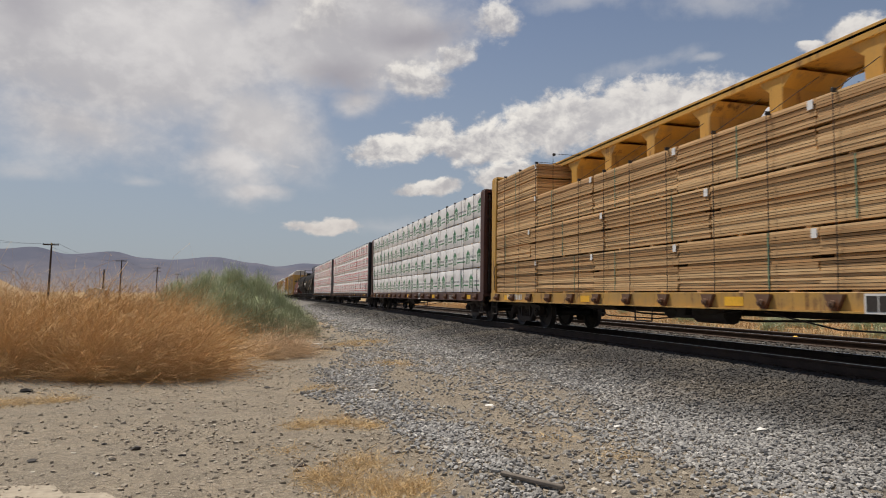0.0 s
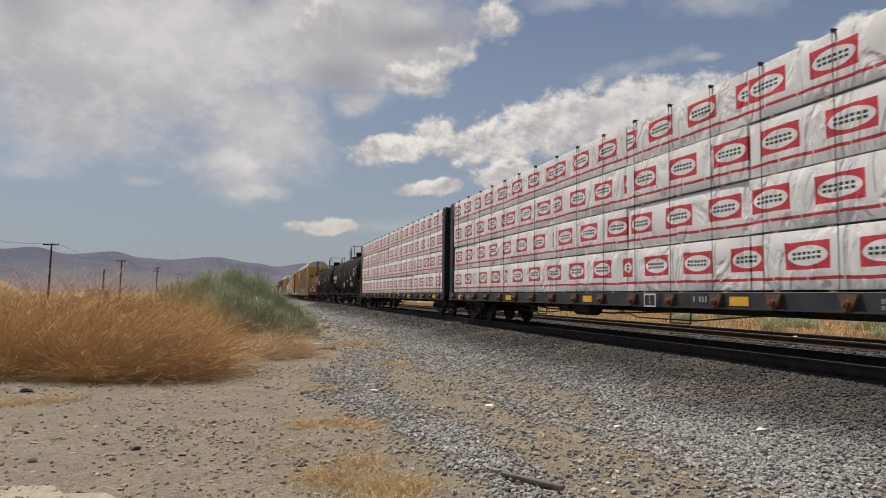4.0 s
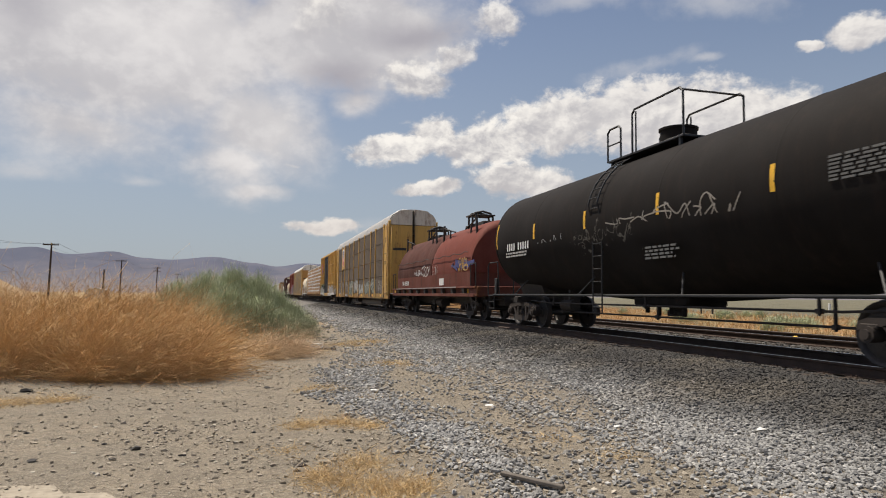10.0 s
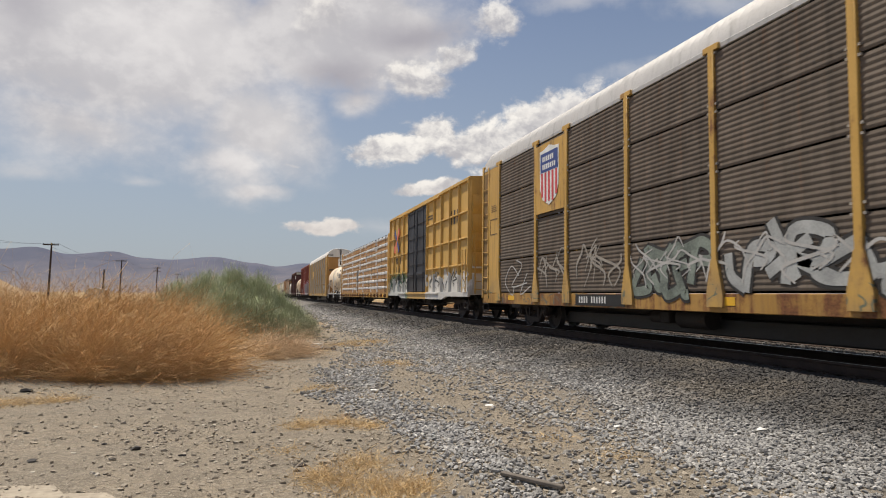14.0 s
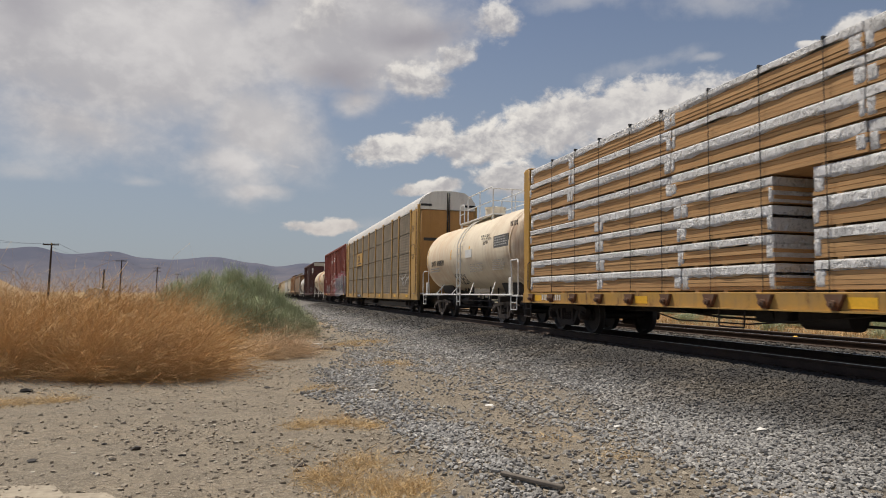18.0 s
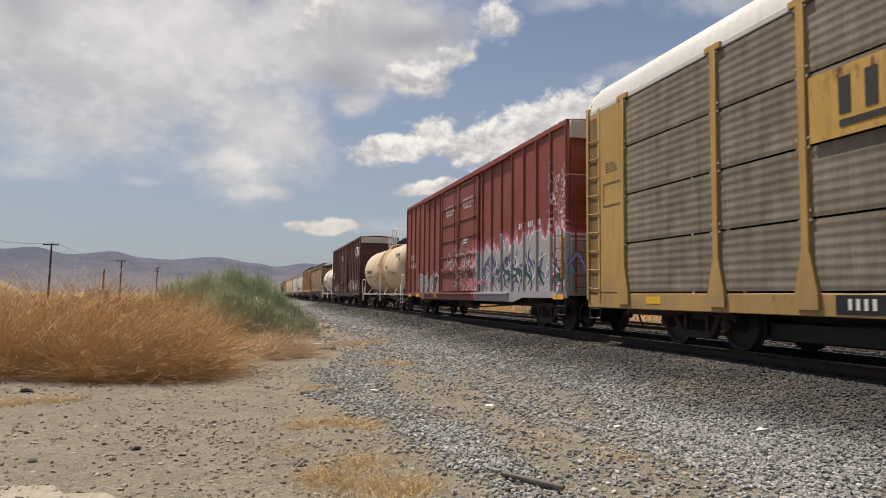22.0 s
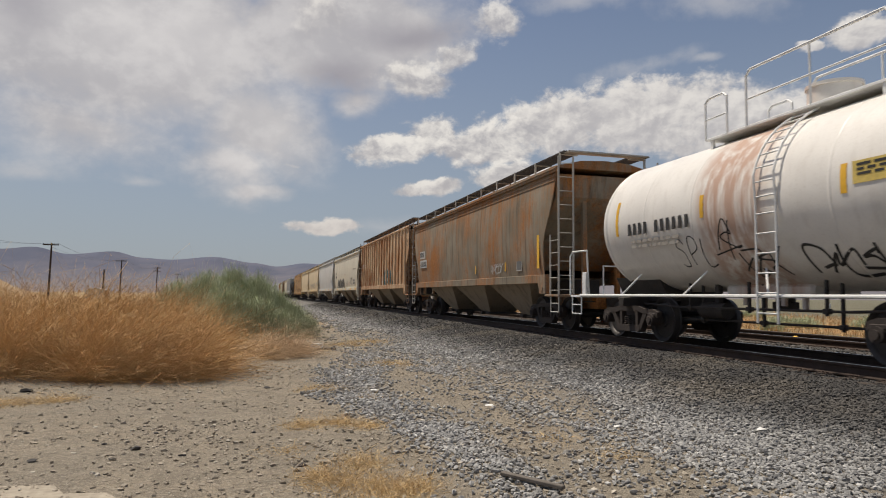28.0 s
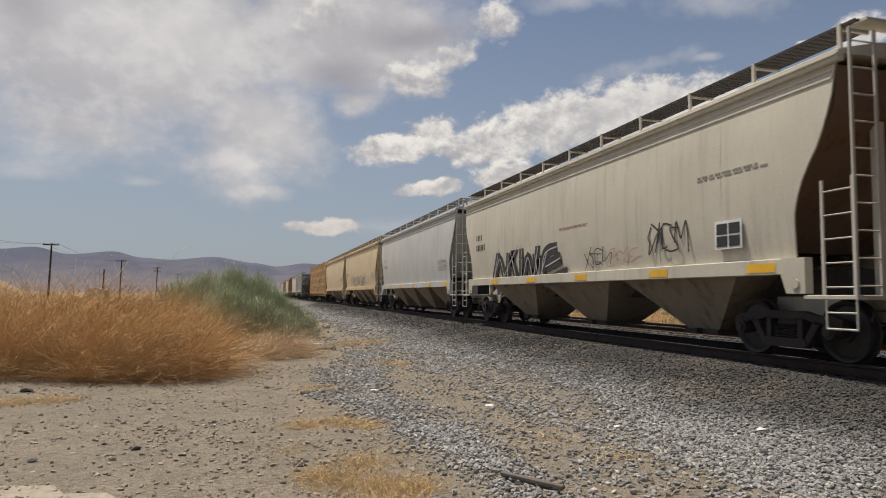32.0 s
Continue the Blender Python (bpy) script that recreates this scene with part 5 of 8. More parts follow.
def hopper_car(y0, label, body_mat, half, top, style="smooth", bays=4, rail_mat=None, ribs=18, grating=None, sill_mat=None, roof_mat=None, end_mat=None):
    car = wagon("covered_hopper", label, y0)
    rail_mat, sill_mat = rail_mat or body_mat, sill_mat or body_mat
    W, zb = 1.5, 1.6
    cut = 1.35                              # how far the side sheet is cut back low down
    # outline of the side sheet in y, z
    if style == "smooth":
        right = [(half - 0.32, top - 0.25), (half - 0.36, top - 0.75), (half - 0.55, top - 1.3), (half - 0.85, top - 1.75), (half - 1.05, top - 2.2), (half - 1.1, zb)]
    else:
        right = [(half - 0.25, top - 0.25), (half - 0.25, top - 1.15), (half - 0.95, top - 2.2), (half - 0.98, zb)]
    outline = right + [(-y, z) for y, z in reversed(right)]
    def belly(z):
        if style != "smooth":
            return W - 0.05
        t = (z - zb) / (top - zb)
        return W - 0.10 * (2 * t - 0.95) ** 2
    for s in (-1, 1):
        m = Mesh()
        levels = 12
        zs = [zb + (top - 0.25 - zb) * i / levels for i in range(levels + 1)]
        def reach(z):
            pts = sorted(right, key=lambda p: p[1])
            for (ya, za), (yb, zb2) in zip(pts, pts[1:]):
                if za <= z <= zb2 + 1e-6:
                    return ya + (yb - ya) * (z - za) / max(1e-6, zb2 - za)
            return pts[-1][0]
        cols = 24
        vs, fs = [], []
        for inner in (0, 1):
            for z in zs:
                r = reach(z)
                for i in range(cols + 1):
                    vs.append((s * (belly(z) - 0.03 * inner), -r + 2 * r * i / cols, z))
        n = (levels + 1) * (cols + 1)
        for inner in (0, 1):
            for j in range(levels):
                for i in range(cols):
                    a = inner * n + j * (cols + 1) + i
                    fs.append((a, a + 1, a + cols + 2, a + cols + 1))
        for j in range(levels):
            for i in (0, cols):
                a, b = j * (cols + 1) + i, (j + 1) * (cols + 1) + i
                fs.append((a, b, n + b, n + a))
        m.add(vs, fs)
        side = m.put("side_sheet", body_mat, car)
        if style != "smooth":
            for i in range(ribs):
                y = -half + 1.05 + i * (2 * half - 2.1) / (ribs - 1)
                x0, x1 = W - 0.05, W + 0.03
                Mesh().prism([(s * x0, y - 0.09), (s * x1, y - 0.05), (s * x1, y + 0.05), (s * x0, y + 0.09)], zb + 0.02, top - 0.27, "z").put("side_post", body_mat, side)
        else:
            for i in range(5):
                y = -half + 2.6 + i * (2 * half - 5.2) / 4
                v = Mesh()
                v.strip([(s * (belly(z) + 0.003), z) for z in zs], y - 0.012, y + 0.012)
                v.strip([(s * (belly(z) - 0.01), z) for z in zs], y - 0.012, y + 0.012)
                v.put("weld_seam", body_mat, side)
        m = Mesh()
        x0, x1 = sorted((s * (W - 0.13), s * (W + 0.01)))
        m.box(x0, x1, -half + 0.85, half - 0.85, zb - 0.22, zb + 0.02, 0.012)
        for e in (-1, 1):
            m.prism([(e * (half - 0.85), zb + 0.02), (e * (half - 1.3), zb + 0.02), (e * (half - 1.3), zb - 0.22), (e * (half - 1.2), zb - 0.5), (e * (half - 0.85), zb - 0.5)], x0 - 0.001, x1 + 0.001, "x")
            m.cyl((s * (W - 0.14), e * (half - 1.02), zb - 0.36), (s * (W + 0.03), e * (half - 1.02), zb - 0.36), 0.07, 12)
        m.put("side_sill", sill_mat, car)
        m = Mesh()
        m.box(min(s * W, s * (W - 0.12)), max(s * W, s * (W - 0.12)), -half + 0.2, half - 0.2, top - 0.27, top - 0.1, 0.015)
        m.box(min(s * (W + 0.03), s * (W - 0.05)), max(s * (W + 0.03), s * (W - 0.05)), -half + 0.2, half - 0.2, top - 0.2, top - 0.16, 0.008)
        if style == "smooth":
            for k in range(2):
                z = top - 0.36 - 0.11 * k
                m.box(min(s * (belly(z) + 0.02), s * (belly(z) - 0.02)), max(s * (belly(z) + 0.02), s * (belly(z) - 0.02)), -half + 0.36, half - 0.36, z - 0.018, z + 0.018, 0.006)
        m.put("roof_rail", body_mat, car)
    # slope sheets, floor hoppers
    for e in (-1, 1):
        m = Mesh()
        m.prism([(e * (half - 0.3), top - 0.3), (e * (half - 0.36), top - 0.9), (e * (half - 2.3), zb + 0.2), (e * (half - 2.6), zb + 0.2), (e * (half - 0.45), top - 0.3)], -W + 0.1, W - 0.1, "x")
        m.put("slope_sheet", end_mat or body_mat, car)
    Mesh().box(-0.35, 0.35, -half + 1.2, half - 1.2, 1.02, 1.5, 0.02).put("center_sill", M_STEEL, car)
    pitch = (2 * half - 4.6) / bays
    for i in range(bays):
        y = -half + 2.3 + pitch * (i + 0.5)
        m = Mesh()
        a, b = pitch * 0.49, pitch * 0.11
        ring0 = [(-W + 0.16, y - a, zb - 0.02), (W - 0.16, y - a, zb - 0.02), (W - 0.16, y + a, zb - 0.02), (-W + 0.16, y + a, zb - 0.02)]
        ring1 = [(-0.5, y - b, 0.42), (0.5, y - b, 0.42), (0.5, y + b, 0.42), (-0.5, y + b, 0.42)]
        m.add(ring0 + ring1, [(0, 1, 5, 4), (1, 2, 6, 5), (2, 3, 7, 6), (3, 0, 4, 7), (4, 5, 6, 7), (0, 3, 2, 1)])
        h = m.put("hopper_bay", M_CHUTE, car, "grimy sloping hopper bay")
        g = Mesh().box(-0.58, 0.58, y - b - 0.05, y + b + 0.05, 0.33, 0.42, 0.01)
        g.cyl((-0.7, y, 0.38), (-0.55, y, 0.38), 0.06, 8)
        g.put("outlet_gate", M_STEEL, h)
    # roof
    m = Mesh()
    m.prism([(-W + 0.02, top - 0.14), (W - 0.02, top - 0.14), (W - 0.1, top - 0.08), (0.7, top + 0.08), (0, top + 0.12), (-0.7, top + 0.08), (-W + 0.1, top - 0.08)], -half + 0.25, half - 0.25)
    m.put("roof", roof_mat or body_mat, car)
    for i in range(10):
        y = -half + 1.4 + i * (2 * half - 2.8) / 9
        Mesh().cyl((0, y, top + 0.1), (0, y, top + 0.2), 0.42, 18).put("hatch", body_mat, car)
    for s in (-1, 1):
        # roof walk: grating on stanchions
        m = Mesh()
        for k in range(9):
            x = s * (0.78 + 0.0625 * k)
            m.box(x - 0.006, x + 0.006, -half + 0.1, half - 0.1, top + 0.265, top + 0.3)
        for k in range(int(2 * half / 0.12)):
            y = -half + 0.12 + k * 0.12
            m.box(min(s * 0.78, s * 1.28), max(s * 0.78, s * 1.28), y - 0.01, y + 0.01, top + 0.27, top + 0.29)
        wk = m.put("roof_walk", grating or M_GRATING, car, "steel grating walkway")
        for i in range(11):
            st = Mesh()
            y = -half + 0.35 + i * (2 * half - 0.7) / 10
            st.box(min(s * 1.27, s * 1.31), max(s * 1.27, s * 1.31), y - 0.03, y + 0.03, top - 0.1, top + 0.31)
            st.box(min(s * 0.78, s * 1.29), max(s * 0.78, s * 1.29), y - 0.025, y + 0.025, top + 0.22, top + 0.25)
            st.put("walk_bracket", rail_mat, wk)
    for e in (-1, 1):
        m = Mesh()
        m.box(-W, W, min(e * half, e * (half - 0.9)), max(e * half, e * (half - 0.9)), 1.02, 1.08, 0.008)
        m.box(-0.4, 0.4, min(e * half, e * (half - 2.6)), max(e * half, e * (half - 2.6)), 0.7, 1.06, 0.02)
        for s in (-1, 1):
            m.box(s * 0.5 - 0.06, s * 0.5 + 0.06, min(e * (half - 0.45), e * (half - 0.57)), max(e * (half - 0.45), e * (half - 0.57)), 1.06, top - 0.5)
        m.put("end_frame", sill_mat, car)
        for s in (-1, 1):
            lad = part("ladder", ladder_data("ladder", rail_mat, top + 0.15 - 1.05, 0.42, 10, "x"), car, pose(s * (W - 0.22), e * (half - 0.02), 1.02))
            part("ladder", ladder_data("ladder", rail_mat, 1.65, 0.5, 5, "y"), car, pose(s * (W - 0.02), e * (half - 0.3), 1.02))
            part("sill_step", step_data(rail_mat), car, pose(s * (W - 0.02), e * (half - 0.28), 1.04))
        m = Mesh()
        m.box(-1.2, 1.2, min(e * half, e * (half - 0.3)), max(e * half, e * (half - 0.3)), top + 0.25, top + 0.29)
        m.put("end_walk", rail_mat, car)
        add_truck(car, e * (half - 1.75))
    add_ends(car, half, 0.4)
    return car


# -- coil wagon with two hoods
def coil_car(y0, label, body_mat, hood_mats, half):
    car = wagon("coil_wagon", label, y0)
    W = 1.45
    Mesh().box(-0.4, 0.4, -half, half, 0.65, 1.1, 0.02).put("center_sill", M_STEEL, car)
    for s in (-1, 1):
        m = Mesh()
        m.prism([(s * (W - 0.2), 1.93), (s * (W - 0.06), 1.93), (s * (W - 0.08), 1.36), (s * (W - 0.12), 1.1), (s * (W - 0.25), 1.1), (s * (W - 0.25), 1.4)], -half + 1.0, half - 1.0)
        m.box(min(s * (W - 0.3), s * (W + 0.06)), max(s * (W - 0.3), s * (W + 0.06)), -half + 0.05, half - 0.05, 1.3, 1.37, 0.01)
        m.box(min(s * (W - 0.3), s * (W + 0.03)), max(s * (W - 0.3), s * (W + 0.03)), -half + 0.3, half - 0.3, 0.98, 1.1, 0.01)
        side = m.put("side_trough", body_mat, car)
        for i in range(9):
            y = -half + 1.6 + i * (2 * half - 3.2) / 8
            Mesh().prism([(s * (W + 0.05), 1.3), (s * (W - 0.1), 1.3), (s * (W - 0.1), 1.1), (s * (W + 0.02), 1.1)], y - 0.14, y + 0.14).put("bracket", M_STEEL, side)
        Mesh().box(min(s * (W + 0.055), s * (W + 0.07)), max(s * (W + 0.055), s * (W + 0.07)), -half + 2.4, half - 1.2, 1.33, 1.368).put("walk_edge", plain("worn_edge", (0.3, 0.28, 0.26), 0.7), side)
    for e in (-1, 1):
        m = Mesh()
        m.box(-W, W, min(e * half, e * (half - 1.0)), max(e * half, e * (half - 1.0)), 1.0, 1.37, 0.02)
        m.box(-W + 0.3, W - 0.3, min(e * (half - 1.0), e * (half - 1.15)), max(e * (half - 1.0), e * (half - 1.15)), 1.3, 1.93, 0.02)
        m.put("end_deck", body_mat, car)
    for k, (a, b) in enumerate(((-half + 0.95, -0.86), (-0.74, half - 0.95))):
        hood = Mesh()
        prof = [(-W + 0.1, 1.9), (-W + 0.08, 2.1)] + [(-(W - 0.08) * math.cos(radians(t)), 2.2 + 1.76 * math.sin(radians(t))) for t in range(6, 175, 9)] + [(W - 0.08, 2.1), (W - 0.1, 1.9)]
        # dished ends
        vs, fs = [], []
        steps = [(a, 0.84), (a + 0.06, 0.91), (a + 0.2, 0.965), (a + 0.5, 1.0), ((a + b) / 2, 1.0), (b - 0.5, 1.0), (b - 0.2, 0.965), (b - 0.06, 0.91), (b, 0.84)]
        for y, kk in steps:
            for x, z in prof:
                vs.append((x * (0.97 + 0.03 * kk), y, 1.9 + (z - 1.9) * kk))
        q = len(prof)
        for i in range(len(steps) - 1):
            for j in range(q - 1):
                fs.append((i * q + j, i * q + j + 1, (i + 1) * q + j + 1, (i + 1) * q + j))
        fs += [tuple(range(q)), tuple(range((len(steps) - 1) * q, len(steps) * q))]
        hood.add(vs, fs)
        h = hood.put("hood", hood_mats[k], car)
        c = Mesh()
        for s in (-1, 1):
            pts = [(s * (W - 0.03), a + 0.2 + (b - a - 0.4) * i / 12, 2.66 + 0.04 * math.sin(i * 1.9)) for i in range(13)]
            c.tube(pts, 0.016, 5)
        c.put("cable", M_STEEL, h)
        for y, s in ((a + 0.55, 1), (b - 0.55, -1)):
            p = Mesh()
            p.tube([(-0.95, y, 3.3), (-0.95, y + 0.1 * s, 4.15)], 0.05, 7)
            p.tube([(0.95, y, 3.3), (0.95, y + 0.1 * s, 4.15)], 0.05, 7)
            p.tube([(-0.95, y + 0.09 * s, 4.02), (-0.9, y + 0.9 * s, 3.86), (-0.9, y + 1.6 * s, 3.74), (-0.9, y + 0.9 * s, 3.86), (-0.9, y + 0.9 * s, 3.5)], 0.035, 6)
            p.put("stacking_post", M_STEEL, h)
        p = Mesh()
        mid = (a + b) / 2
        p.box(-0.3, 0.3, mid - 1.2, mid + 1.2, 3.88, 4.06, 0.02)
        for y in (mid - 0.25, mid + 0.25):
            for s in (-1, 1):
                pts = [(s * 0.45, y, 3.8), (s * 0.45, y, 4.3), (s * 0.34, y, 4.48), (0, y, 4.56)]
                p.tube(pts, 0.045, 7)
        p.box(-0.5, 0.5, mid - 0.4, mid + 0.5, 4.36, 4.42, 0.01)
        p.put("lifting_lug", M_STEEL, h)
    for e in (-1, 1):
        add_truck(car, e * (half - 2.0))
        part("sill_step", step_data(M_STEEL), car, pose(-W, e * (half - 0.35), 1.02))
        Mesh().tube([(-W, e * (half - 0.15), 1.36), (-W, e * (half - 0.15), 2.2), (-W, e * (half - 0.75), 2.2), (-W, e * (half - 0.75), 1.36)], 0.02).put("hand_rail", M_STEEL, car)
    add_ends(car, half)
    brake_gear(car, -0.5, 0.7)
    return car


# ---- stones ----
def stone_shapes(rng, count=14):
    """A few rough, flattened icosahedra."""
    p = (1 + 5 ** 0.5) / 2
    v = np.array([(-1, p, 0), (1, p, 0), (-1, -p, 0), (1, -p, 0), (0, -1, p), (0, 1, p), (0, -1, -p), (0, 1, -p), (p, 0, -1), (p, 0, 1), (-p, 0, -1), (-p, 0, 1)], float)
    v /= np.linalg.norm(v[0])
    f = np.array([(0, 11, 5), (0, 5, 1), (0, 1, 7), (0, 7, 10), (0, 10, 11), (1, 5, 9), (5, 11, 4), (11, 10, 2), (10, 7, 6), (7, 1, 8),
                  (3, 9, 4), (3, 4, 2), (3, 2, 6), (3, 6, 8), (3, 8, 9), (4, 9, 5), (2, 4, 11), (6, 2, 10), (8, 6, 7), (9, 8, 1)])
    shapes = []
    for _ in range(count):
        s = v * rng.uniform(0.5, 1.25, (12, 1)) * np.array([1.15, rng.uniform(0.6, 1.0), rng.uniform(0.45, 0.85)])
        shapes.append(s)
    return np.array(shapes), f


def scatter_stones(name, label, material, places, sizes, seed, sink=0.2):
    """One mesh of many loose stones."""
    rng = np.random.default_rng(seed)
    shapes, f = stone_shapes(rng)
    n = len(places)
    kind = rng.integers(0, len(shapes), n)
    v = shapes[kind] * sizes[:, None, None]
    a, b = rng.uniform(0, 2 * np.pi, n), rng.normal(0, 0.75, n)
    ca, sa, cb, sb = np.cos(a), np.sin(a), np.cos(b), np.sin(b)
    x, y, z = v[..., 0], v[..., 1], v[..., 2]
    y, z = y * cb[:, None] - z * sb[:, None], y * sb[:, None] + z * cb[:, None]
    x, y = x * ca[:, None] - y * sa[:, None], x * sa[:, None] + y * ca[:, None]
    v = np.stack([x, y, z], -1) + places[:, None, :]
    v[..., 2] += (sizes * (0.72 - sink))[:, None]
    faces = (f[None] + (np.arange(n) * 12)[:, None, None]).reshape(-1, 3)
    me = bpy.data.meshes.new(name)
    me.vertices.add(n * 12)
    me.vertices.foreach_set("co", v.reshape(-1))
    me.loops.add(len(faces) * 3)
    me.loops.foreach_set("vertex_index", faces.reshape(-1).astype(np.int32))
    me.polygons.add(len(faces))
    me.polygons.foreach_set("loop_start", np.arange(0, len(faces) * 3, 3, dtype=np.int32))
    me.update(calc_edges=True)
    me.validate()
    me.shade_flat()
    me.materials.append(material)
    return tagged(new(name, me), label, "gravel", kind="stuff")


def gravel_cover(x, y):
    """How thickly ballast lies at a place, 0 to 1."""
    n = noise.noise((x * 0.7, y * 0.28, 4.0)) + 0.6 * noise.noise((x * 1.9, y * 1.1, 7.0))
    base = (x - 3.15 - 1.1 * n) / 0.9
    # a spilt strip of gravel beside the bank, with a sandy lane between
    mid = 2.1 - 0.14 * (y - 4.6) if y < 9.5 else 1.41 + 0.2 * (y - 9.5)
    strip = 0.95 - abs(x - mid) / (0.6 + 0.045 * max(0.0, y - 6)) + 0.8 * n
    strip = min(strip, (17.5 - y) / 2.5)
    sand = 0.5 + 1.9 * (noise.noise((x * 0.6 + 5, y * 0.22, 12.0)) + 0.2) + 0.6 * max(0.0, x - 4.6) if x < 6.8 else 1.0
    lane = 0.07 + 0.25 * n if x > 1.2 else 0.0
    return max(0.0, min(1.0, max(min(base, max(sand, 0.16)), strip, lane)))


def build_stones():
    rng = np.random.default_rng(5)
    bed, size = [], []
    for y0, y1, density, s0, s1 in ((2.6, 7, 1600, 0.008, 0.033), (7, 13, 950, 0.01, 0.036), (13, 24, 250, 0.02, 0.045), (24, 45, 70, 0.04, 0.075), (45, 80, 18, 0.06, 0.11)):
        n = int((y1 - y0) * 7.6 * density)
        pts = np.stack([rng.uniform(0.5, 8.12, n), rng.uniform(y0, y1, n)], -1)
        for x, y in pts:
            if rng.random() < gravel_cover(x, y) and (x < 7.62 or rng.random() < 0.8):
                bed.append((x, y, ground_height(x, y)))
                size.append(s0 + (s1 - s0) * rng.random() ** 1.5)
    scatter_stones("ballast", "loose grey crushed-stone ballast beside the track", stones("ballast_stone", ((0.2, 0.195, 0.188), (0.5, 0.49, 0.465), (0.66, 0.64, 0.6)), 0.9), np.array(bed), np.array(size), 8)
    mid, size = [], []
    for xa, xb, y0, y1, density in ((8.45, 9.6, 4, 22, 90), (9.9, 16.2, 5, 34, 70), (8.45, 16, 34, 80, 12)):
        n = int((xb - xa) * (y1 - y0) * density)
        for x, y in zip(rng.uniform(xa, xb, n), rng.uniform(y0, y1, n)):
            if abs(abs(x - TRACK_X) - 0.75) > 0.1 and abs(abs(x - TRACK2_X) - 0.75) > 0.1:
                mid.append((x, y, ground_height(x, y)))
                size.append(rng.uniform(0.025, 0.05))
    scatter_stones("track_ballast", "pale ballast stones between the rails", stones("dusty_stone", ((0.16, 0.15, 0.14), (0.42, 0.4, 0.37), (0.6, 0.58, 0.54)), 0.7), np.array(mid), np.array(size), 18)
    peb, size = [], []
    for y0, y1, density in ((4, 8, 1100), (8, 14, 420), (14, 30, 40)):
        n = int((y1 - y0) * 9.5 * density)
        for x, y in zip(rng.uniform(-5.5, 4.0, n), rng.uniform(y0, y1, n)):
            k = noise.noise((x * 0.9, y * 0.7, 9))
            if rng.random() < 0.55 + 0.6 * k:
                peb.append((x, y, ground_height(x, y)))
                size.append(0.0035 + 0.026 * rng.random() ** 8)
    scatter_stones("pebbles", "small pale and grey pebbles on sandy ground", stones("pebble", ((0.27, 0.23, 0.175), (0.5, 0.43, 0.34), (0.66, 0.6, 0.5)), 0.6), np.array(peb), np.array(size), 28, 0.5)
    # single dark stones that stand out
    dark = plain("dark_stone", (0.05, 0.045, 0.042), 0.85)
    shapes, f = stone_shapes(np.random.default_rng(3), 8)
    for i, (x, y, s) in enumerate(((0.18, 10.57, 0.1), (-3.0, 10.28, 0.14), (-1.03, 6.61, 0.085), (0.35, 5.54, 0.06), (0.4, 5.68, 0.07), (-1.8, 6.38, 0.075), (-0.6, 6.3, 0.06), (-1.35, 6.9, 0.05), (-0.95, 7.3, 0.05), (0.9, 6.5, 0.06), (0.0, 7.1, 0.04), (-2.2, 7.6, 0.05))):
        m = Mesh().add([tuple(p * s * 0.5 * np.array([1.2, 1, 0.8]) + (0, 0, s * 0.15)) for p in shapes[i % 8]], [tuple(q) for q in f])
        ob = m.put("stone", dark if i != 4 else M_TRUCK, None)
        ob.location = (x, y, ground_height(x, y))
        tagged(ob, "dark angular stone lying on sandy ground", "stone", "loose stones")
    pale = plain("white_stone", (0.7, 0.68, 0.64), 0.8, 0, 0.1)
    for i, (x, y, s) in enumerate(((3.85, 6.5, 0.05), (5.2, 5.9, 0.045), (2.9, 8.1, 0.05), (4.4, 9.5, 0.05), (1.7, 9.8, 0.05))):
        m = Mesh().add([tuple(p * s * np.array([1.3, 1, 0.6]) + (0, 0, s * 0.4)) for p in shapes[(i + 3) % 8]], [tuple(q) for q in f])
        ob = m.put("stone", pale, None)
        ob.location = (x, y, ground_height(x, y) + 0.03)
        tagged(ob, "small white stone on grey gravel", "stone", "loose stones")


build_stones()


# ---- dry brush, shrubs and grass ----
def strands(name, label, category, material, roots, tips, widths, sag, seed, kind="", segs=3):
    """Thin curved stalks as one mesh: each from root to tip, bowed by sag."""
    rng = np.random.default_rng(seed)
    n = len(roots)
    t = np.linspace(0, 1, segs + 1)[None, :, None]
    bow = rng.normal(0, 1, (n, 1, 3)) * np.linalg.norm(tips - roots, axis=1)[:, None, None] * 0.28
    p = roots[:, None] * (1 - t) + tips[:, None] * t + 4 * t * (1 - t) * (bow + np.array([0, 0, 1.0]) * sag[:, None, None])
    d = tips - roots
    side = np.cross(d, rng.normal(0, 1, (n, 3)))
    side /= np.linalg.norm(side, axis=1)[:, None] + 1e-9
    w = widths[:, None, None] * (1 - 0.75 * t) * side[:, None]
    v = np.stack([p - w, p + w], 2).reshape(-1, 3)
    k = (segs + 1) * 2
    q = np.array([(2 * i, 2 * i + 1, 2 * i + 3, 2 * i + 2) for i in range(segs)])
    faces = (q[None] + (np.arange(n) * k)[:, None, None]).reshape(-1, 4)
    me = bpy.data.meshes.new(name)
    me.vertices.add(len(v))
    me.vertices.foreach_set("co", v.reshape(-1))
    me.loops.add(len(faces) * 4)
    me.loops.foreach_set("vertex_index", faces.reshape(-1).astype(np.int32))
    me.polygons.add(len(faces))
    me.polygons.foreach_set("loop_start", np.arange(0, len(faces) * 4, 4, dtype=np.int32))
    me.update(calc_edges=True)
    me.materials.append(material)
    return tagged(new(name, me), label, category, kind=kind)


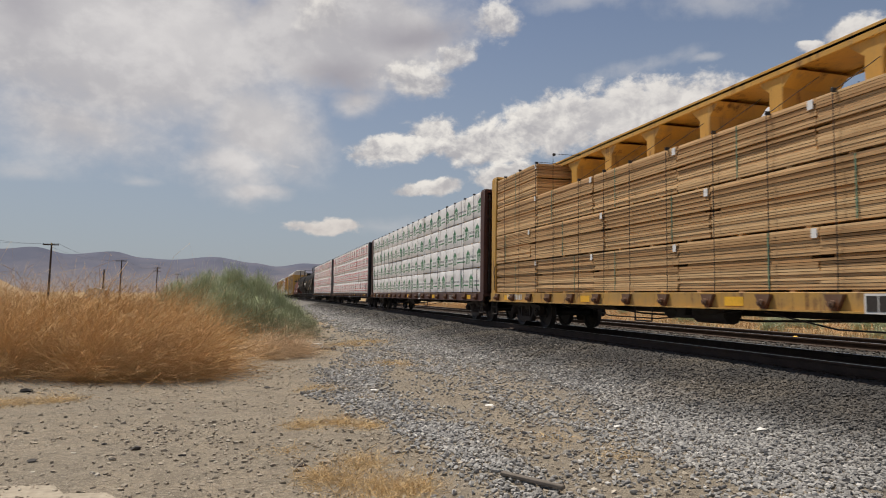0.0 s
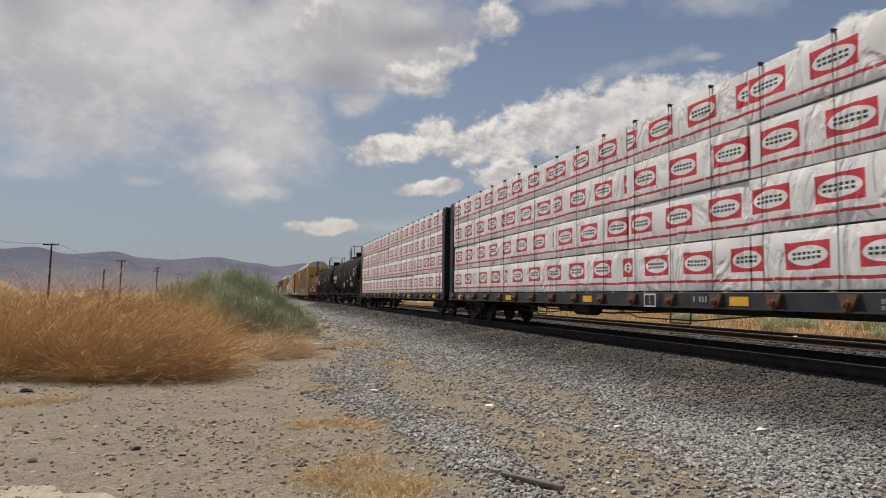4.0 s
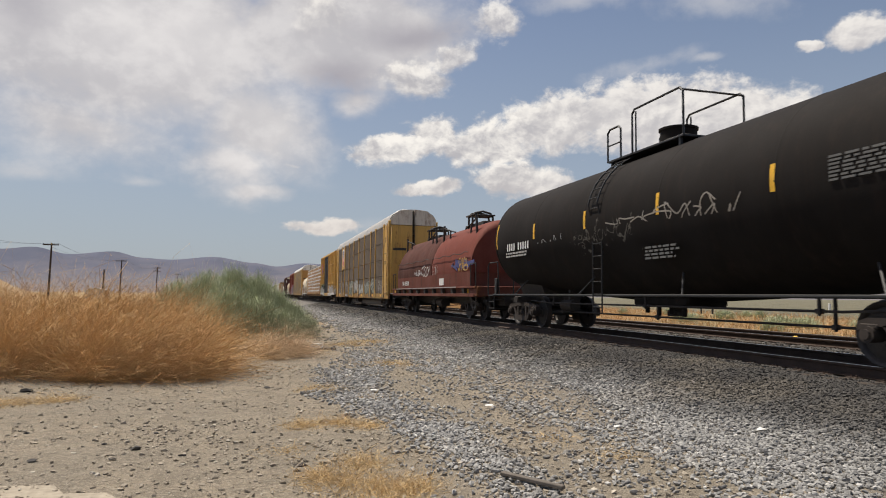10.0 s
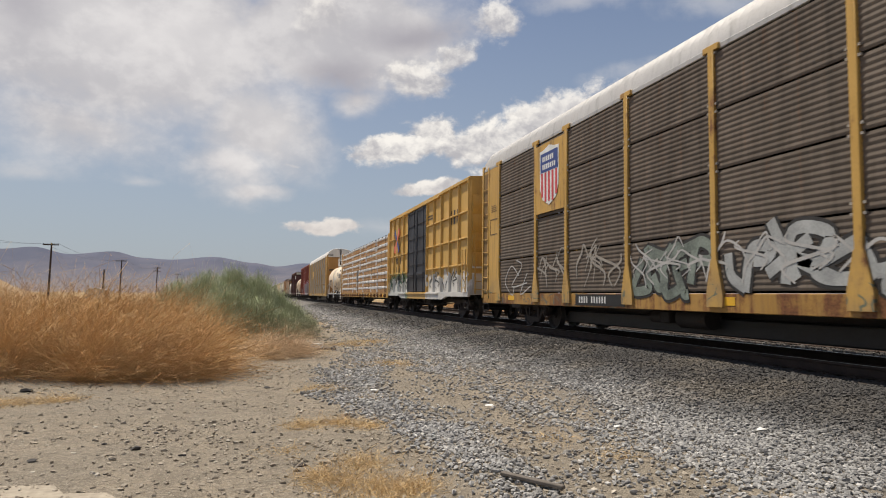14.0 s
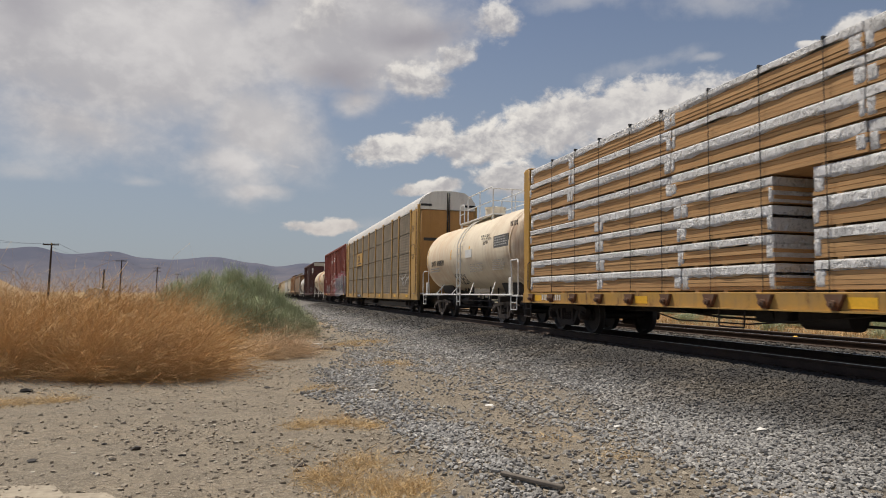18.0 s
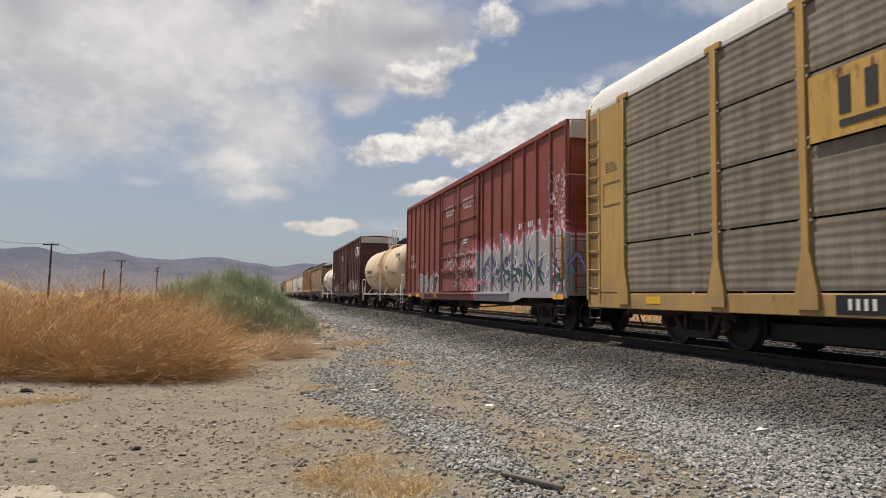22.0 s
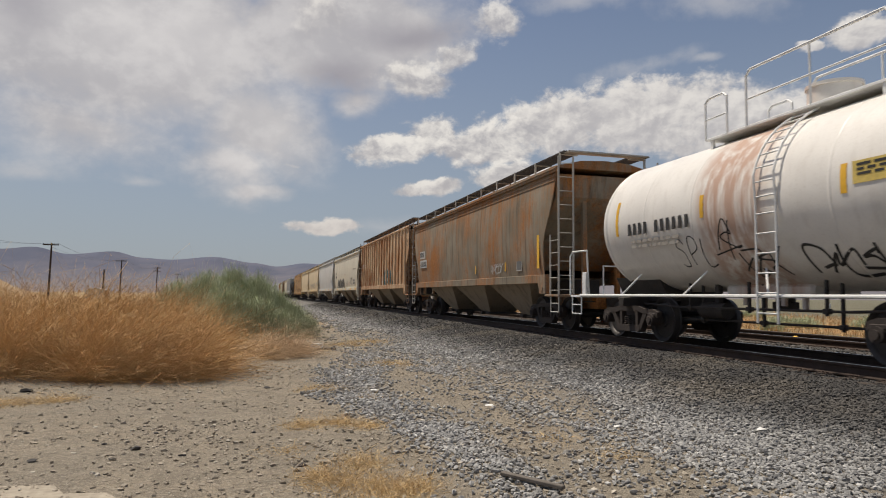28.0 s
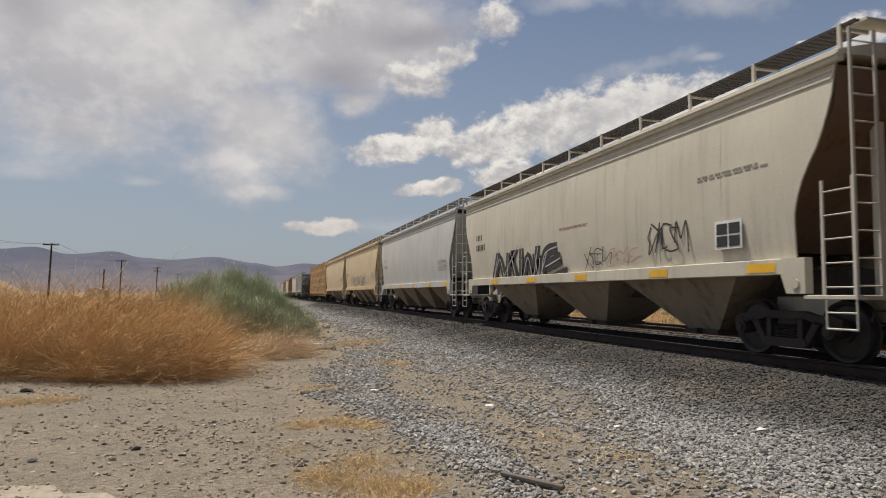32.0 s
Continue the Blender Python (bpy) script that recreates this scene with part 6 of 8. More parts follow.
def bush_strands(rng, clumps, per, reach=1.0, lean=0.0, upright=0.0, ragged=0.25):
    """Roots and tips for domed clumps (x, y, radius, height)."""
    roots, tips = [], []
    for x, y, r, h in clumps:
        n = int(per * r * (r + h))
        a = rng.uniform(0, 2 * np.pi, n)
        u = rng.uniform(0.0, 1, n) ** (0.55 if upright == 0 else 0.8)
        el = np.arccos(1 - rng.uniform(0.02, 1.0, n)) if upright == 0 else rng.uniform(0.0, 1.15, n)
        shell = rng.uniform(0.72, 1.0, n) + rng.normal(0, ragged * 0.35, n)
        tip = np.stack([x + np.cos(a) * np.sin(el) * r * shell, y + np.sin(a) * np.sin(el) * r * shell, h * np.cos(el) * shell], -1)
        k = rng.uniform(0.15, 0.8, n)[:, None]
        base = np.array([x, y, 0.0])
        root = base + (tip - base) * k + rng.normal(0, 0.05, (n, 3))
        if upright:
            root = np.stack([x + (tip[:, 0] - x) * 0.75, y + (tip[:, 1] - y) * 0.75, np.maximum(tip[:, 2] - rng.uniform(0.25, 0.6, n), 0.02)], -1)
            tip = tip + np.stack([np.cos(a) * 0.06, np.sin(a) * 0.06, rng.uniform(0.0, 0.12, n)], -1)
        else:
            swirl = rng.normal(0, 0.3, (n, 3)) * np.array([1.3, 0.9, 0.5]) + np.array([0.16, 0.0, 0.0])
            tip = tip + swirl + np.array([lean, 0, 0])
        roots.append(root)
        tips.append(tip)
    roots, tips = np.concatenate(roots), np.concatenate(tips)
    g = np.array([ground_height(x, y) for x, y in roots[::50, :2]]).mean()
    roots[:, 2] = np.maximum(roots[:, 2], 0.0) + g - 0.01
    tips[:, 2] = np.maximum(tips[:, 2], 0.02) + g
    return roots, tips


def dry_mass_height(x):
    return 1.74 if x < -2.3 else 1.74 * math.sqrt(max(0.02, 1 - ((x + 2.3) / 1.65) ** 2))


def build_plants():
    rng = np.random.default_rng(11)
    tan = stalks("dry_stalks", (0.47, 0.275, 0.105), (0.8, 0.545, 0.26), 0, 1.5)
    pale = stalks("pale_stalks", (0.56, 0.4, 0.24), (0.84, 0.64, 0.42), 0, 1.5)
    rust = stalks("russet_stalks", (0.46, 0.25, 0.095), (0.74, 0.46, 0.205), 0, 1.5)
    # the tumbled dry mass: clump beside clump
    spots = []
    for row, y in enumerate((11.75, 12.6, 13.6, 15.0, 16.6)):
        x = -8.5
        while x < -0.85:
            h = dry_mass_height(x) * (0.7 if row == 0 else 0.9 if row == 1 else 1.0) * rng.uniform(0.88, 1.08)
            front = 0.3 * max(0.0, -2.6 - x) if row == 0 else 0.0
            spots.append((x, y + front + rng.uniform(-0.15, 0.15), rng.uniform(0.7, 0.95), h))
            x += rng.uniform(0.55, 0.85)
    spots += [(-0.95, 12.0, 0.55, 0.7), (-1.6, 11.55, 0.6, 0.62), (-2.5, 11.6, 0.65, 0.6)]
    for i, c in enumerate(spots):
        r, t = bush_strands(rng, [c], 900 if c[1] < 14.3 else 460, ragged=0.25)
        n = len(r)
        low = rng.random(n) < np.clip(0.75 - t[:, 2] * 0.9, 0.05, 0.7)
        strands("dry_tumbleweed", "tangled dry straw-coloured tumbleweed on bare ground", "tumbleweed", tan, r[~low], t[~low], rng.uniform(0.0018, 0.0036, (~low).sum()), rng.normal(0.02, 0.05, (~low).sum()), 100 + i)["group"] = "dry tumbleweeds"
        if low.sum() > 3:
            u = strands("undergrowth", "", "", rust, r[low], t[low], rng.uniform(0.0022, 0.004, low.sum()), rng.normal(0.0, 0.04, low.sum()), 300 + i)
            u.parent = scene.collection.objects["dry_tumbleweed" if i == 0 else "dry_tumbleweed.%03d" % i]
    for i, c in enumerate(((0.3, 15.2, 0.48, 0.62), (0.75, 15.6, 0.45, 0.6), (0.05, 16.2, 0.5, 0.6), (1.1, 16.3, 0.32, 0.4))):
        r, t = bush_strands(rng, [c], 1500, ragged=0.3)
        tagged(strands("dry_bush", "small pale dry bush beside the green shrub", "bush", pale, r, t, rng.uniform(0.002, 0.004, len(r)), rng.normal(0, 0.03, len(r)), 150 + i), group="small dry bushes")
    # green shrub in several stems
    green = stalks("sage_leaf", (0.32, 0.365, 0.205), (0.62, 0.64, 0.43), 0, 2)
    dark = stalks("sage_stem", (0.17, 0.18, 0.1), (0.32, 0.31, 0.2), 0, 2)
    shrub = tagged(new("green_shrub"), "large feathery grey-green desert shrub beside dry brush", "shrub")
    clumps = [(-2.6, 24.0, 1.0, 1.72), (-1.7, 23.6, 1.1, 2.0), (-0.8, 23.2, 1.15, 2.12), (0.0, 23.0, 1.0, 1.95), (0.55, 22.6, 0.85, 1.5), (1.05, 22.4, 0.7, 1.1), (1.45, 22.2, 0.55, 0.75), (-0.9, 22.0, 1.1, 1.55), (0.1, 21.8, 0.9, 1.25), (0.8, 21.6, 0.6, 0.85)]
    for i, c in enumerate(clumps):
        r, t = bush_strands(rng, [c], 2300, upright=1.0)
        s = strands("foliage", "", "", green, r, t, rng.uniform(0.0045, 0.0075, len(r)), rng.normal(0.0, 0.02, len(r)), 200 + i)
        s.parent = shrub
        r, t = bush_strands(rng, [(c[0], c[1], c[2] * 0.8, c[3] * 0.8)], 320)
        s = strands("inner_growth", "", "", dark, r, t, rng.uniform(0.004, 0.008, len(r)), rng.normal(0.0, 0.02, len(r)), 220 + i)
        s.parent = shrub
    # flat dry tufts on the sand in front
    gold = stalks("golden_straw", (0.5, 0.32, 0.13), (0.84, 0.63, 0.34), 0, 1.5)
    tufts = [(0.51, 7.35, 0.26, 0.04), (0.9, 7.4, 0.34, 0.05), (1.2, 7.15, 0.2, 0.045), (0.88, 5.6, 0.26, 0.09), (0.64, 5.15, 0.3, 0.1), (0.95, 4.92, 0.3, 0.12), (1.18, 4.85, 0.24, 0.1), (0.49, 5.34, 0.2, 0.05), (0.8, 4.5, 0.4, 0.12),
             (0.95, 10.2, 0.34, 0.04), (-2.9, 9.4, 0.4, 0.05), (-2.4, 9.6, 0.3, 0.04), (2.6, 13.6, 0.6, 0.05), (3.2, 20.0, 0.9, 0.07), (2.5, 19.0, 0.7, 0.06), (2.9, 6.2, 0.35, 0.02), (3.2, 5.4, 0.3, 0.02), (0.3, 6.2, 0.3, 0.03), (1.6, 9.3, 0.25, 0.03)]
    for i, (x, y, rr, h) in enumerate(tufts):
        n = int(560 * rr / 0.3) if h > 0.03 else 160
        a, d = rng.uniform(0, 6.28, n), rr * np.sqrt(rng.random(n)) * rng.uniform(0.3, 1.4, n)
        root = np.stack([x + np.cos(a) * d, y + np.sin(a) * d * 0.9, np.full(n, ground_height(x, y) - 0.005)], -1)
        tip = root + rng.normal(0, 1, (n, 3)) * np.array([0.09, 0.09, 0.0]) + np.stack([np.zeros(n), np.zeros(n), rng.uniform(0.05, 1.0, n) ** 1.5 * h], -1)
        if h > 0.08:
            tip[:9] += rng.normal(0, 0.22, (9, 3)) * np.array([1, 1, 0]) + np.array([0, 0, 0.12])
        tagged(strands("dry_grass", "flattened golden dry grass on sandy ground", "grass", gold, root, tip, rng.uniform(0.001, 0.0022, n), rng.uniform(0, 0.03, n), 400 + i, "stuff"))
    # grass beyond the tracks
    n = 26000
    x, y = 17.3 + rng.random(n) ** 1.5 * 28, rng.uniform(6, 110, n)
    root = np.stack([x, y, np.array([ground_height(a, b) for a, b in zip(x, y)]) - 0.02], -1)
    tip = root + rng.normal(0, 0.14, (n, 3)) * np.array([1, 1, 0]) + np.stack([np.zeros(n), np.zeros(n), rng.uniform(0.15, 0.42, n)], -1)
    strands("far_grass", "dry golden grass beyond the second track", "grass", rust, root, tip, rng.uniform(0.008, 0.02, n), rng.normal(0, 0.02, n), 500, "stuff", 2)
    for i in range(22):
        c = (26.0, 28.0, 0.9, 0.55) if i == 0 else (28.5, 25.0, 1.1, 0.6) if i == 1 else (rng.uniform(19.5, 38), 8 + i * 2.3 + rng.uniform(-1, 1), rng.uniform(0.5, 1.0), rng.uniform(0.35, 0.6))
        r, t = bush_strands(rng, [c], 500, upright=1.0)
        tagged(strands("low_shrub", "low grey-green shrub in dry grass", "shrub", green, r, t, rng.uniform(0.008, 0.014, len(r)), rng.normal(0, 0.02, len(r)), 520 + i), group="low shrubs beyond the tracks")
    n = 16000
    x, y = rng.uniform(-60, 2, n), 19 + rng.random(n) ** 1.5 * 90
    keep = x < 0.5 - (y - 20) * 0.02
    x, y = x[keep], y[keep]
    n = len(x)
    root = np.stack([x, y, np.array([ground_height(a, b) for a, b in zip(x, y)]) - 0.02], -1)
    tip = root + rng.normal(0, 0.2, (n, 3)) * np.array([1, 1, 0]) + np.stack([np.zeros(n), np.zeros(n), rng.uniform(0.3, 0.9, n)], -1)
    strands("dry_field", "dry golden brush across the far plain", "grass", tan, root, tip, rng.uniform(0.01, 0.03, n), rng.normal(0, 0.02, n), 501, "stuff", 2)


build_plants()


# ---- distance: mountains, mound, poles, buildings ----
RIDGE = ((-75, 2.4), (-45, 3.2), (-26, 2.7), (-18.4, 3.06), (-16.3, 3.3), (-14.1, 2.85), (-11.0, 3.17), (-9.0, 2.75), (-7.0, 2.66), (-3.5, 2.98), (-0.4, 2.56), (1.5, 2.3), (3.8, 2.62), (7.0, 2.45), (20, 2.2), (45, 2.6), (75, 2.2))


def ridge_at(az):
    for (a, e), (b, k) in zip(RIDGE, RIDGE[1:]):
        if a <= az <= b:
            t = (az - a) / (b - a)
            t = t * t * (3 - 2 * t)
            return e + (k - e) * t
    return 2.3


def mountain_shader():
    def build(g):
        co = g.node("ShaderNodeTexCoord").outputs["Object"]
        z = g.node("ShaderNodeSeparateXYZ", {0: co}).outputs[2]
        n, k = g.noise(co, 0.006, 8, 0.62), g.noise(co, 0.03, 6, 0.6)
        # distance haze is put into the colour: bluish throughout, paler low, bluer high
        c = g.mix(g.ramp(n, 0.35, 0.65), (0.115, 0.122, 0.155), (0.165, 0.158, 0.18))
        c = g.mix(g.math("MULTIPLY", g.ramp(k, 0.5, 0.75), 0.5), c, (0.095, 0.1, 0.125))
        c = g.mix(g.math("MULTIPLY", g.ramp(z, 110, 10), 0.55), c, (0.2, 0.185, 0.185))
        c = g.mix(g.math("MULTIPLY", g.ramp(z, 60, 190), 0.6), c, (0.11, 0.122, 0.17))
        return {"Base Color": c, "Roughness": 1.0, "Specular IOR Level": 0.0}
    return shader("hazed_mountain_rock", build)


def build_mountains():
    m = Mesh()
    az = np.arange(-75, 75.01, 0.4)
    depth = 12
    r0, r1 = 2500.0, 3900.0
    vs = []
    for a in az:
        top = math.tan(radians(ridge_at(a))) * r1 + 1.46
        for j in range(depth + 1):
            t = j / depth
            r = r0 + (r1 - r0) * t
            gully = abs(noise.noise((a * 0.35 + 2.5 * t, t * 3.0, 1.0))) + 0.5 * abs(noise.noise((a * 1.1, t * 5, 3.0)))
            h = top * (t ** 1.6) * (1 - 0.42 * gully * (1 - t) * 1.6)
            vs.append((math.sin(radians(a)) * r, math.cos(radians(a)) * r, h - 0.5))
    for i in range(len(az)):
        a = az[i]
        vs.append((math.sin(radians(a)) * 4400, math.cos(radians(a)) * 4400, -1.0))
    n = depth + 1
    fs = [(i * n + j, (i + 1) * n + j, (i + 1) * n + j + 1, i * n + j + 1) for i in range(len(az) - 1) for j in range(depth)]
    b = len(az) * n
    fs += [(i * n + depth, (i + 1) * n + depth, b + i + 1, b + i) for i in range(len(az) - 1)]
    m.add(vs, fs)
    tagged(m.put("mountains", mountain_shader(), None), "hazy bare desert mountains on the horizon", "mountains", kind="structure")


build_mountains()


def build_mound():
    m = Mesh()
    nx, ny = 40, 24
    vs = []
    for j in range(ny + 1):
        for i in range(nx + 1):
            u, v = i / nx * 2 - 1, j / ny * 2 - 1
            x, y = -24 + u * 12.5, 44 + v * 9
            h = 4.6 * max(0.0, 1 - u * u) * max(0.0, 1 - v * v) ** 0.8
            vs.append((x, y, h * (1 + 0.25 * noise.noise((x * 0.3, y * 0.3, 5))) - 0.1))
    fs = [(j * (nx + 1) + i, j * (nx + 1) + i + 1, (j + 1) * (nx + 1) + i + 1, (j + 1) * (nx + 1) + i) for j in range(ny) for i in range(nx)]
    m.add(vs, fs)
    def build(g):
        co = g.node("ShaderNodeTexCoord").outputs["Object"]
        n, f = g.noise(co, 0.5, 6), g.noise(co, 5, 5)
        c = g.mix(g.ramp(n, 0.4, 0.65), (0.3, 0.2, 0.1), (0.37, 0.27, 0.165))
        c = g.mix(g.math("MULTIPLY", g.ramp(f, 0.5, 0.7), 0.5), c, (0.25, 0.19, 0.12))
        return {"Base Color": c, "Roughness": 1.0, "Normal": bump(g, f, 0.5, 0.1)}
    tagged(m.put("dirt_mound", shader("mound_soil", build), None), "long tan dirt mound with sparse dry grass", "mound", kind="structure")


build_mound()


def utility_pole(x, y, h, arms):
    root = tagged(new("utility_pole"), "weathered wooden utility pole with a crossarm on the plain", "utility pole", "line of utility poles")
    root.location = (x, y, ground_height(x, y) - 0.2)
    wood = M_POLE
    Mesh().cyl((0, 0, 0), (0.12, 0, h), 0.21, 10, 0.14).put("pole", wood, root)
    for k in range(arms):
        z = h - 0.35 - k * 1.1
        arm = Mesh().box(-1.35, 1.35, -0.08, 0.08, z - 0.1, z + 0.1, 0.01).put("crossarm", wood, root)
        for e in (-1.2, -0.55, 0.55, 1.2):
            Mesh().cyl((e, 0, z + 0.06), (e, 0, z + 0.26), 0.06, 8).put("insulator", M_STEEL, arm)
    return root


def on_line(az, d):
    return math.sin(radians(az)) * d, math.cos(radians(az)) * d


M_POLE = plain("pole_wood", (0.05, 0.035, 0.028), 0.9)
POLES = ((-15.25, 142, 10.7, 1), (-10.45, 205, 10.7, 1), (-7.85, 256, 10.7, 2), (-6.3, 340, 10.7, 1))
for az_, d_, h_, arms_ in POLES:
    utility_pole(*on_line(az_, d_), h_, arms_)
utility_pole(*on_line(-11.65, 150), 6.2, 0)
utility_pole(*on_line(-26.0, 95), 10.7, 1)


def wire(a, b, sag, label):
    pts = [tuple(Vector(a).lerp(Vector(b), i / 14) - Vector((0, 0, 4 * sag * (i / 14) * (1 - i / 14)))) for i in range(15)]
    tagged(Mesh().tube(pts, 0.018, 4).put("power_line", M_STEEL, None), label, "wire", "power lines")


for k_ in (-1.2, 1.2):
    chain = [(-26.0, 95), (-15.25, 142), (-10.45, 205), (-7.85, 256), (-6.3, 340)]
    for (a1, d1), (a2, d2) in zip(chain, chain[1:]):
        xa, ya = on_line(a1, d1)
        xb, yb = on_line(a2, d2)
        wire((xa + k_, ya, 10.4), (xb + k_, yb, 10.4), 1.3, "thin dark power line between utility poles")


def far_shed(x, y, w, d, h, label, wall, roof):
    root = tagged(new("shed"), label, "building")
    root.location = (x, y, 0)
    Mesh().box(-w / 2, w / 2, -d / 2, d / 2, -0.2, h).put("wall", wall, root)
    Mesh().prism([(-w / 2 - 0.2, h), (w / 2 + 0.2, h), (0, h + 0.5)], -d / 2 - 0.2, d / 2 + 0.2).put("roof", roof, root)


far_shed(*on_line(-12.0, 150), 4.0, 2.6, 1.75, "small pale block shed behind dry brush", plain("shed_wall", (0.62, 0.6, 0.55), 0.9), plain("shed_roof", (0.55, 0.52, 0.47), 0.9))
post_ = Mesh().box(-0.09, 0.09, -0.09, 0.09, -0.1, 1.0, 0.02).put("marker_post", M_WHITE, None)
post_.location = (57.5, 55.2, ground_height(57.5, 55.2))
tagged(post_, "short white marker post on the scrub plain", "post")

# odds and ends on the ground
slab = Mesh()
slab.prism([(-3.6, 4.6), (-0.95, 4.4), (-0.8, 5.0), (-1.02, 5.32), (-1.3, 5.36), (-1.42, 5.6), (-1.9, 5.7), (-2.2, 5.55), (-2.9, 5.6), (-3.5, 5.9)], -0.05, 0.016, "z")
tagged(slab.put("concrete_slab", plain("old_concrete", (0.33, 0.285, 0.22), 0.95, 0, 0.3, 9.0, 0.5), None), "broken slab of pale weathered concrete in the dirt", "slab")
stick = Mesh()
stick.box(-0.28, 0.28, -0.025, 0.025, 0, 0.03, 0.006)
ob_ = tagged(stick.put("wood_scrap", plain("grey_wood", (0.14, 0.12, 0.1), 0.9), None), "grey splintered strip of wood on gravel", "wood scrap")
ob_.matrix_basis = pose(2.02, 4.66, ground_height(2, 4.7) + 0.03, 0, 0, -58)
litter = tagged(new("litter_pile"), "dark and white plastic litter beside the shrub", "litter")
litter.location = (1.5, 17.3, ground_height(1.5, 17.3))
Mesh().prism([(-0.35, -0.1), (0.05, -0.16), (0.5, -0.02), (0.3, 0.14), (-0.25, 0.12)], 0, 0.07, "z").put("black_sheet", M_BLACK, litter, "crumpled black plastic")
Mesh().prism([(-0.18, -0.12), (0.12, -0.1), (0.16, 0.04), (-0.1, 0.1)], 0.075, 0.17, "z").put("white_scrap", M_WHITE, litter, "torn white scrap")
marker = Mesh().prism([(-0.14, 0.0), (0.14, 0.0), (0.1, 0.11), (0.02, 0.16), (-0.1, 0.09)], -0.06, 0.06, "y")
ob_ = tagged(marker.put("track_marker", M_YELLOW, None), "small yellow marker between the rails", "marker")
ob_.location = (13.35, 13.9, ground_height(13.35, 13.9) + 0.02)


# ---- lettering, logos as plain shapes, plates ----
def text(words, parent, material, y, z, size, x, name="lettering", label=""):
    """Readable words on the side seen; y is where they begin, running towards the front."""
    c = bpy.data.curves.new(name, "FONT")
    c.body, c.size, c.extrude = words, size, 0.002
    ob = bpy.data.objects.new(name, c)
    me = bpy.data.meshes.new_from_object(ob)
    bpy.data.objects.remove(ob)
    me.materials.clear()
    me.materials.append(material)
    out = new(name, me)
    out.parent = parent
    out.matrix_basis = Matrix(((0, 0, -1, x), (-1, 0, 0, y), (0, 1, 0, z), (0, 0, 0, 1)))
    return tagged(out, label)


def marks(parent, material, x, rows, label="", name="lettering"):
    """Lettering that is not spelled out: rows (y, z, height, count, blanks) of plain bars running towards the front."""
    m = Mesh()
    for y, z, h, count, *rest in rows:
        blanks = rest[0] if rest else ()
        for i in range(count):
            if i in blanks:
                continue
            a = y - i * h * 0.8
            m.box(x - 0.004, x + 0.004, a - h * 0.36, a, z, z + h)
    return m.put(name, material, parent, label)


def panel(parent, material, x, y0, y1, z0, z1, name="panel", label="", thick=0.006):
    return Mesh().box(x - thick, x + 0.002, y0, y1, z0, z1).put(name, material, parent, label)


def small_print(parent, material, x, y, z, width, lines, h=0.05, label="rows of small print"):
    m = Mesh()
    rnd = random.Random(int(y * 100) + lines)
    for k in range(lines):
        a = y
        end = y - width * rnd.uniform(0.75, 1.0)
        while a > end:
            w = rnd.uniform(0.08, 0.22)
            m.box(x - 0.003, x + 0.003, max(end, a - w), a, z - k * h * 1.8, z - k * h * 1.8 + h)
            a -= w + 0.05
    return m.put("small_print", material, parent, label)


def shield(parent, x, y, z, w, h):
    """Shield with a blue chief over red and white stripes."""
    def outline(k):
        half = w / 2 * k
        top = z + h / 2 * k
        return [(y - half, top - 0.05), (y - half * 0.5, top - 0.02), (y, top + 0.06), (y + half * 0.5, top - 0.02), (y + half, top - 0.05), (y + half * 0.96, z - h * 0.2 * k), (y + half * 0.7, z - h * 0.4 * k), (y, z - h * 0.52 * k), (y - half * 0.7, z - h * 0.4 * k), (y - half * 0.96, z - h * 0.2 * k)]
    s = Mesh().prism(outline(1.0), x - 0.008, x, "x").put("emblem", M_WHITE, parent, "shield emblem in blue, red and white")
    Mesh().box(x - 0.012, x - 0.006, y - w * 0.45, y + w * 0.45, z + h * 0.08, z + h * 0.42).put("blue_field", M_BLUE, s)
    for k in range(5):
        a = y - w * 0.42 + k * w * 0.185
        Mesh().box(x - 0.012, x - 0.006, a, a + w * 0.095, z - h * (0.36 if k in (0, 4) else 0.45), z + h * 0.07).put("red_stripe", M_RED, s)
    for k in range(2):
        for i in range(6 + k):
            Mesh().box(x - 0.015, x - 0.011, y + w * 0.34 - i * w * 0.1 - w * 0.065, y + w * 0.34 - i * w * 0.1, z + h * (0.27 - 0.14 * k), z + h * (0.36 - 0.14 * k)).put("letter_block", M_WHITE, s)


M_BLUE = plain("blue_paint", (0.03, 0.06, 0.22), 0.5, 0, 0.15)
M_ORANGE = plain("orange_paint", (0.7, 0.16, 0.08), 0.5, 0, 0.15)
M_GREYPRINT = plain("grey_print", (0.42, 0.41, 0.39), 0.6, 0, 0.15)
M_DARKTXT = plain("black_print", (0.03, 0.028, 0.026), 0.6, 0, 0.1)
M_FAINT = plain("faded_print", (0.3, 0.27, 0.23), 0.6, 0, 0.15)
M_RUSTPRINT = plain("faded_red_print", (0.42, 0.2, 0.14), 0.6, 0, 0.2)
M_SILVERGREEN = plain("silver_green_spray", (0.17, 0.2, 0.17), 0.6, 0, 0.5)
M_PALEYELLOW = plain("pale_yellow_label", (0.62, 0.46, 0.12), 0.5, 0, 0.2)
M_PLACARD = plain("placard_grey", (0.12, 0.12, 0.115), 0.6, 0, 0.2)


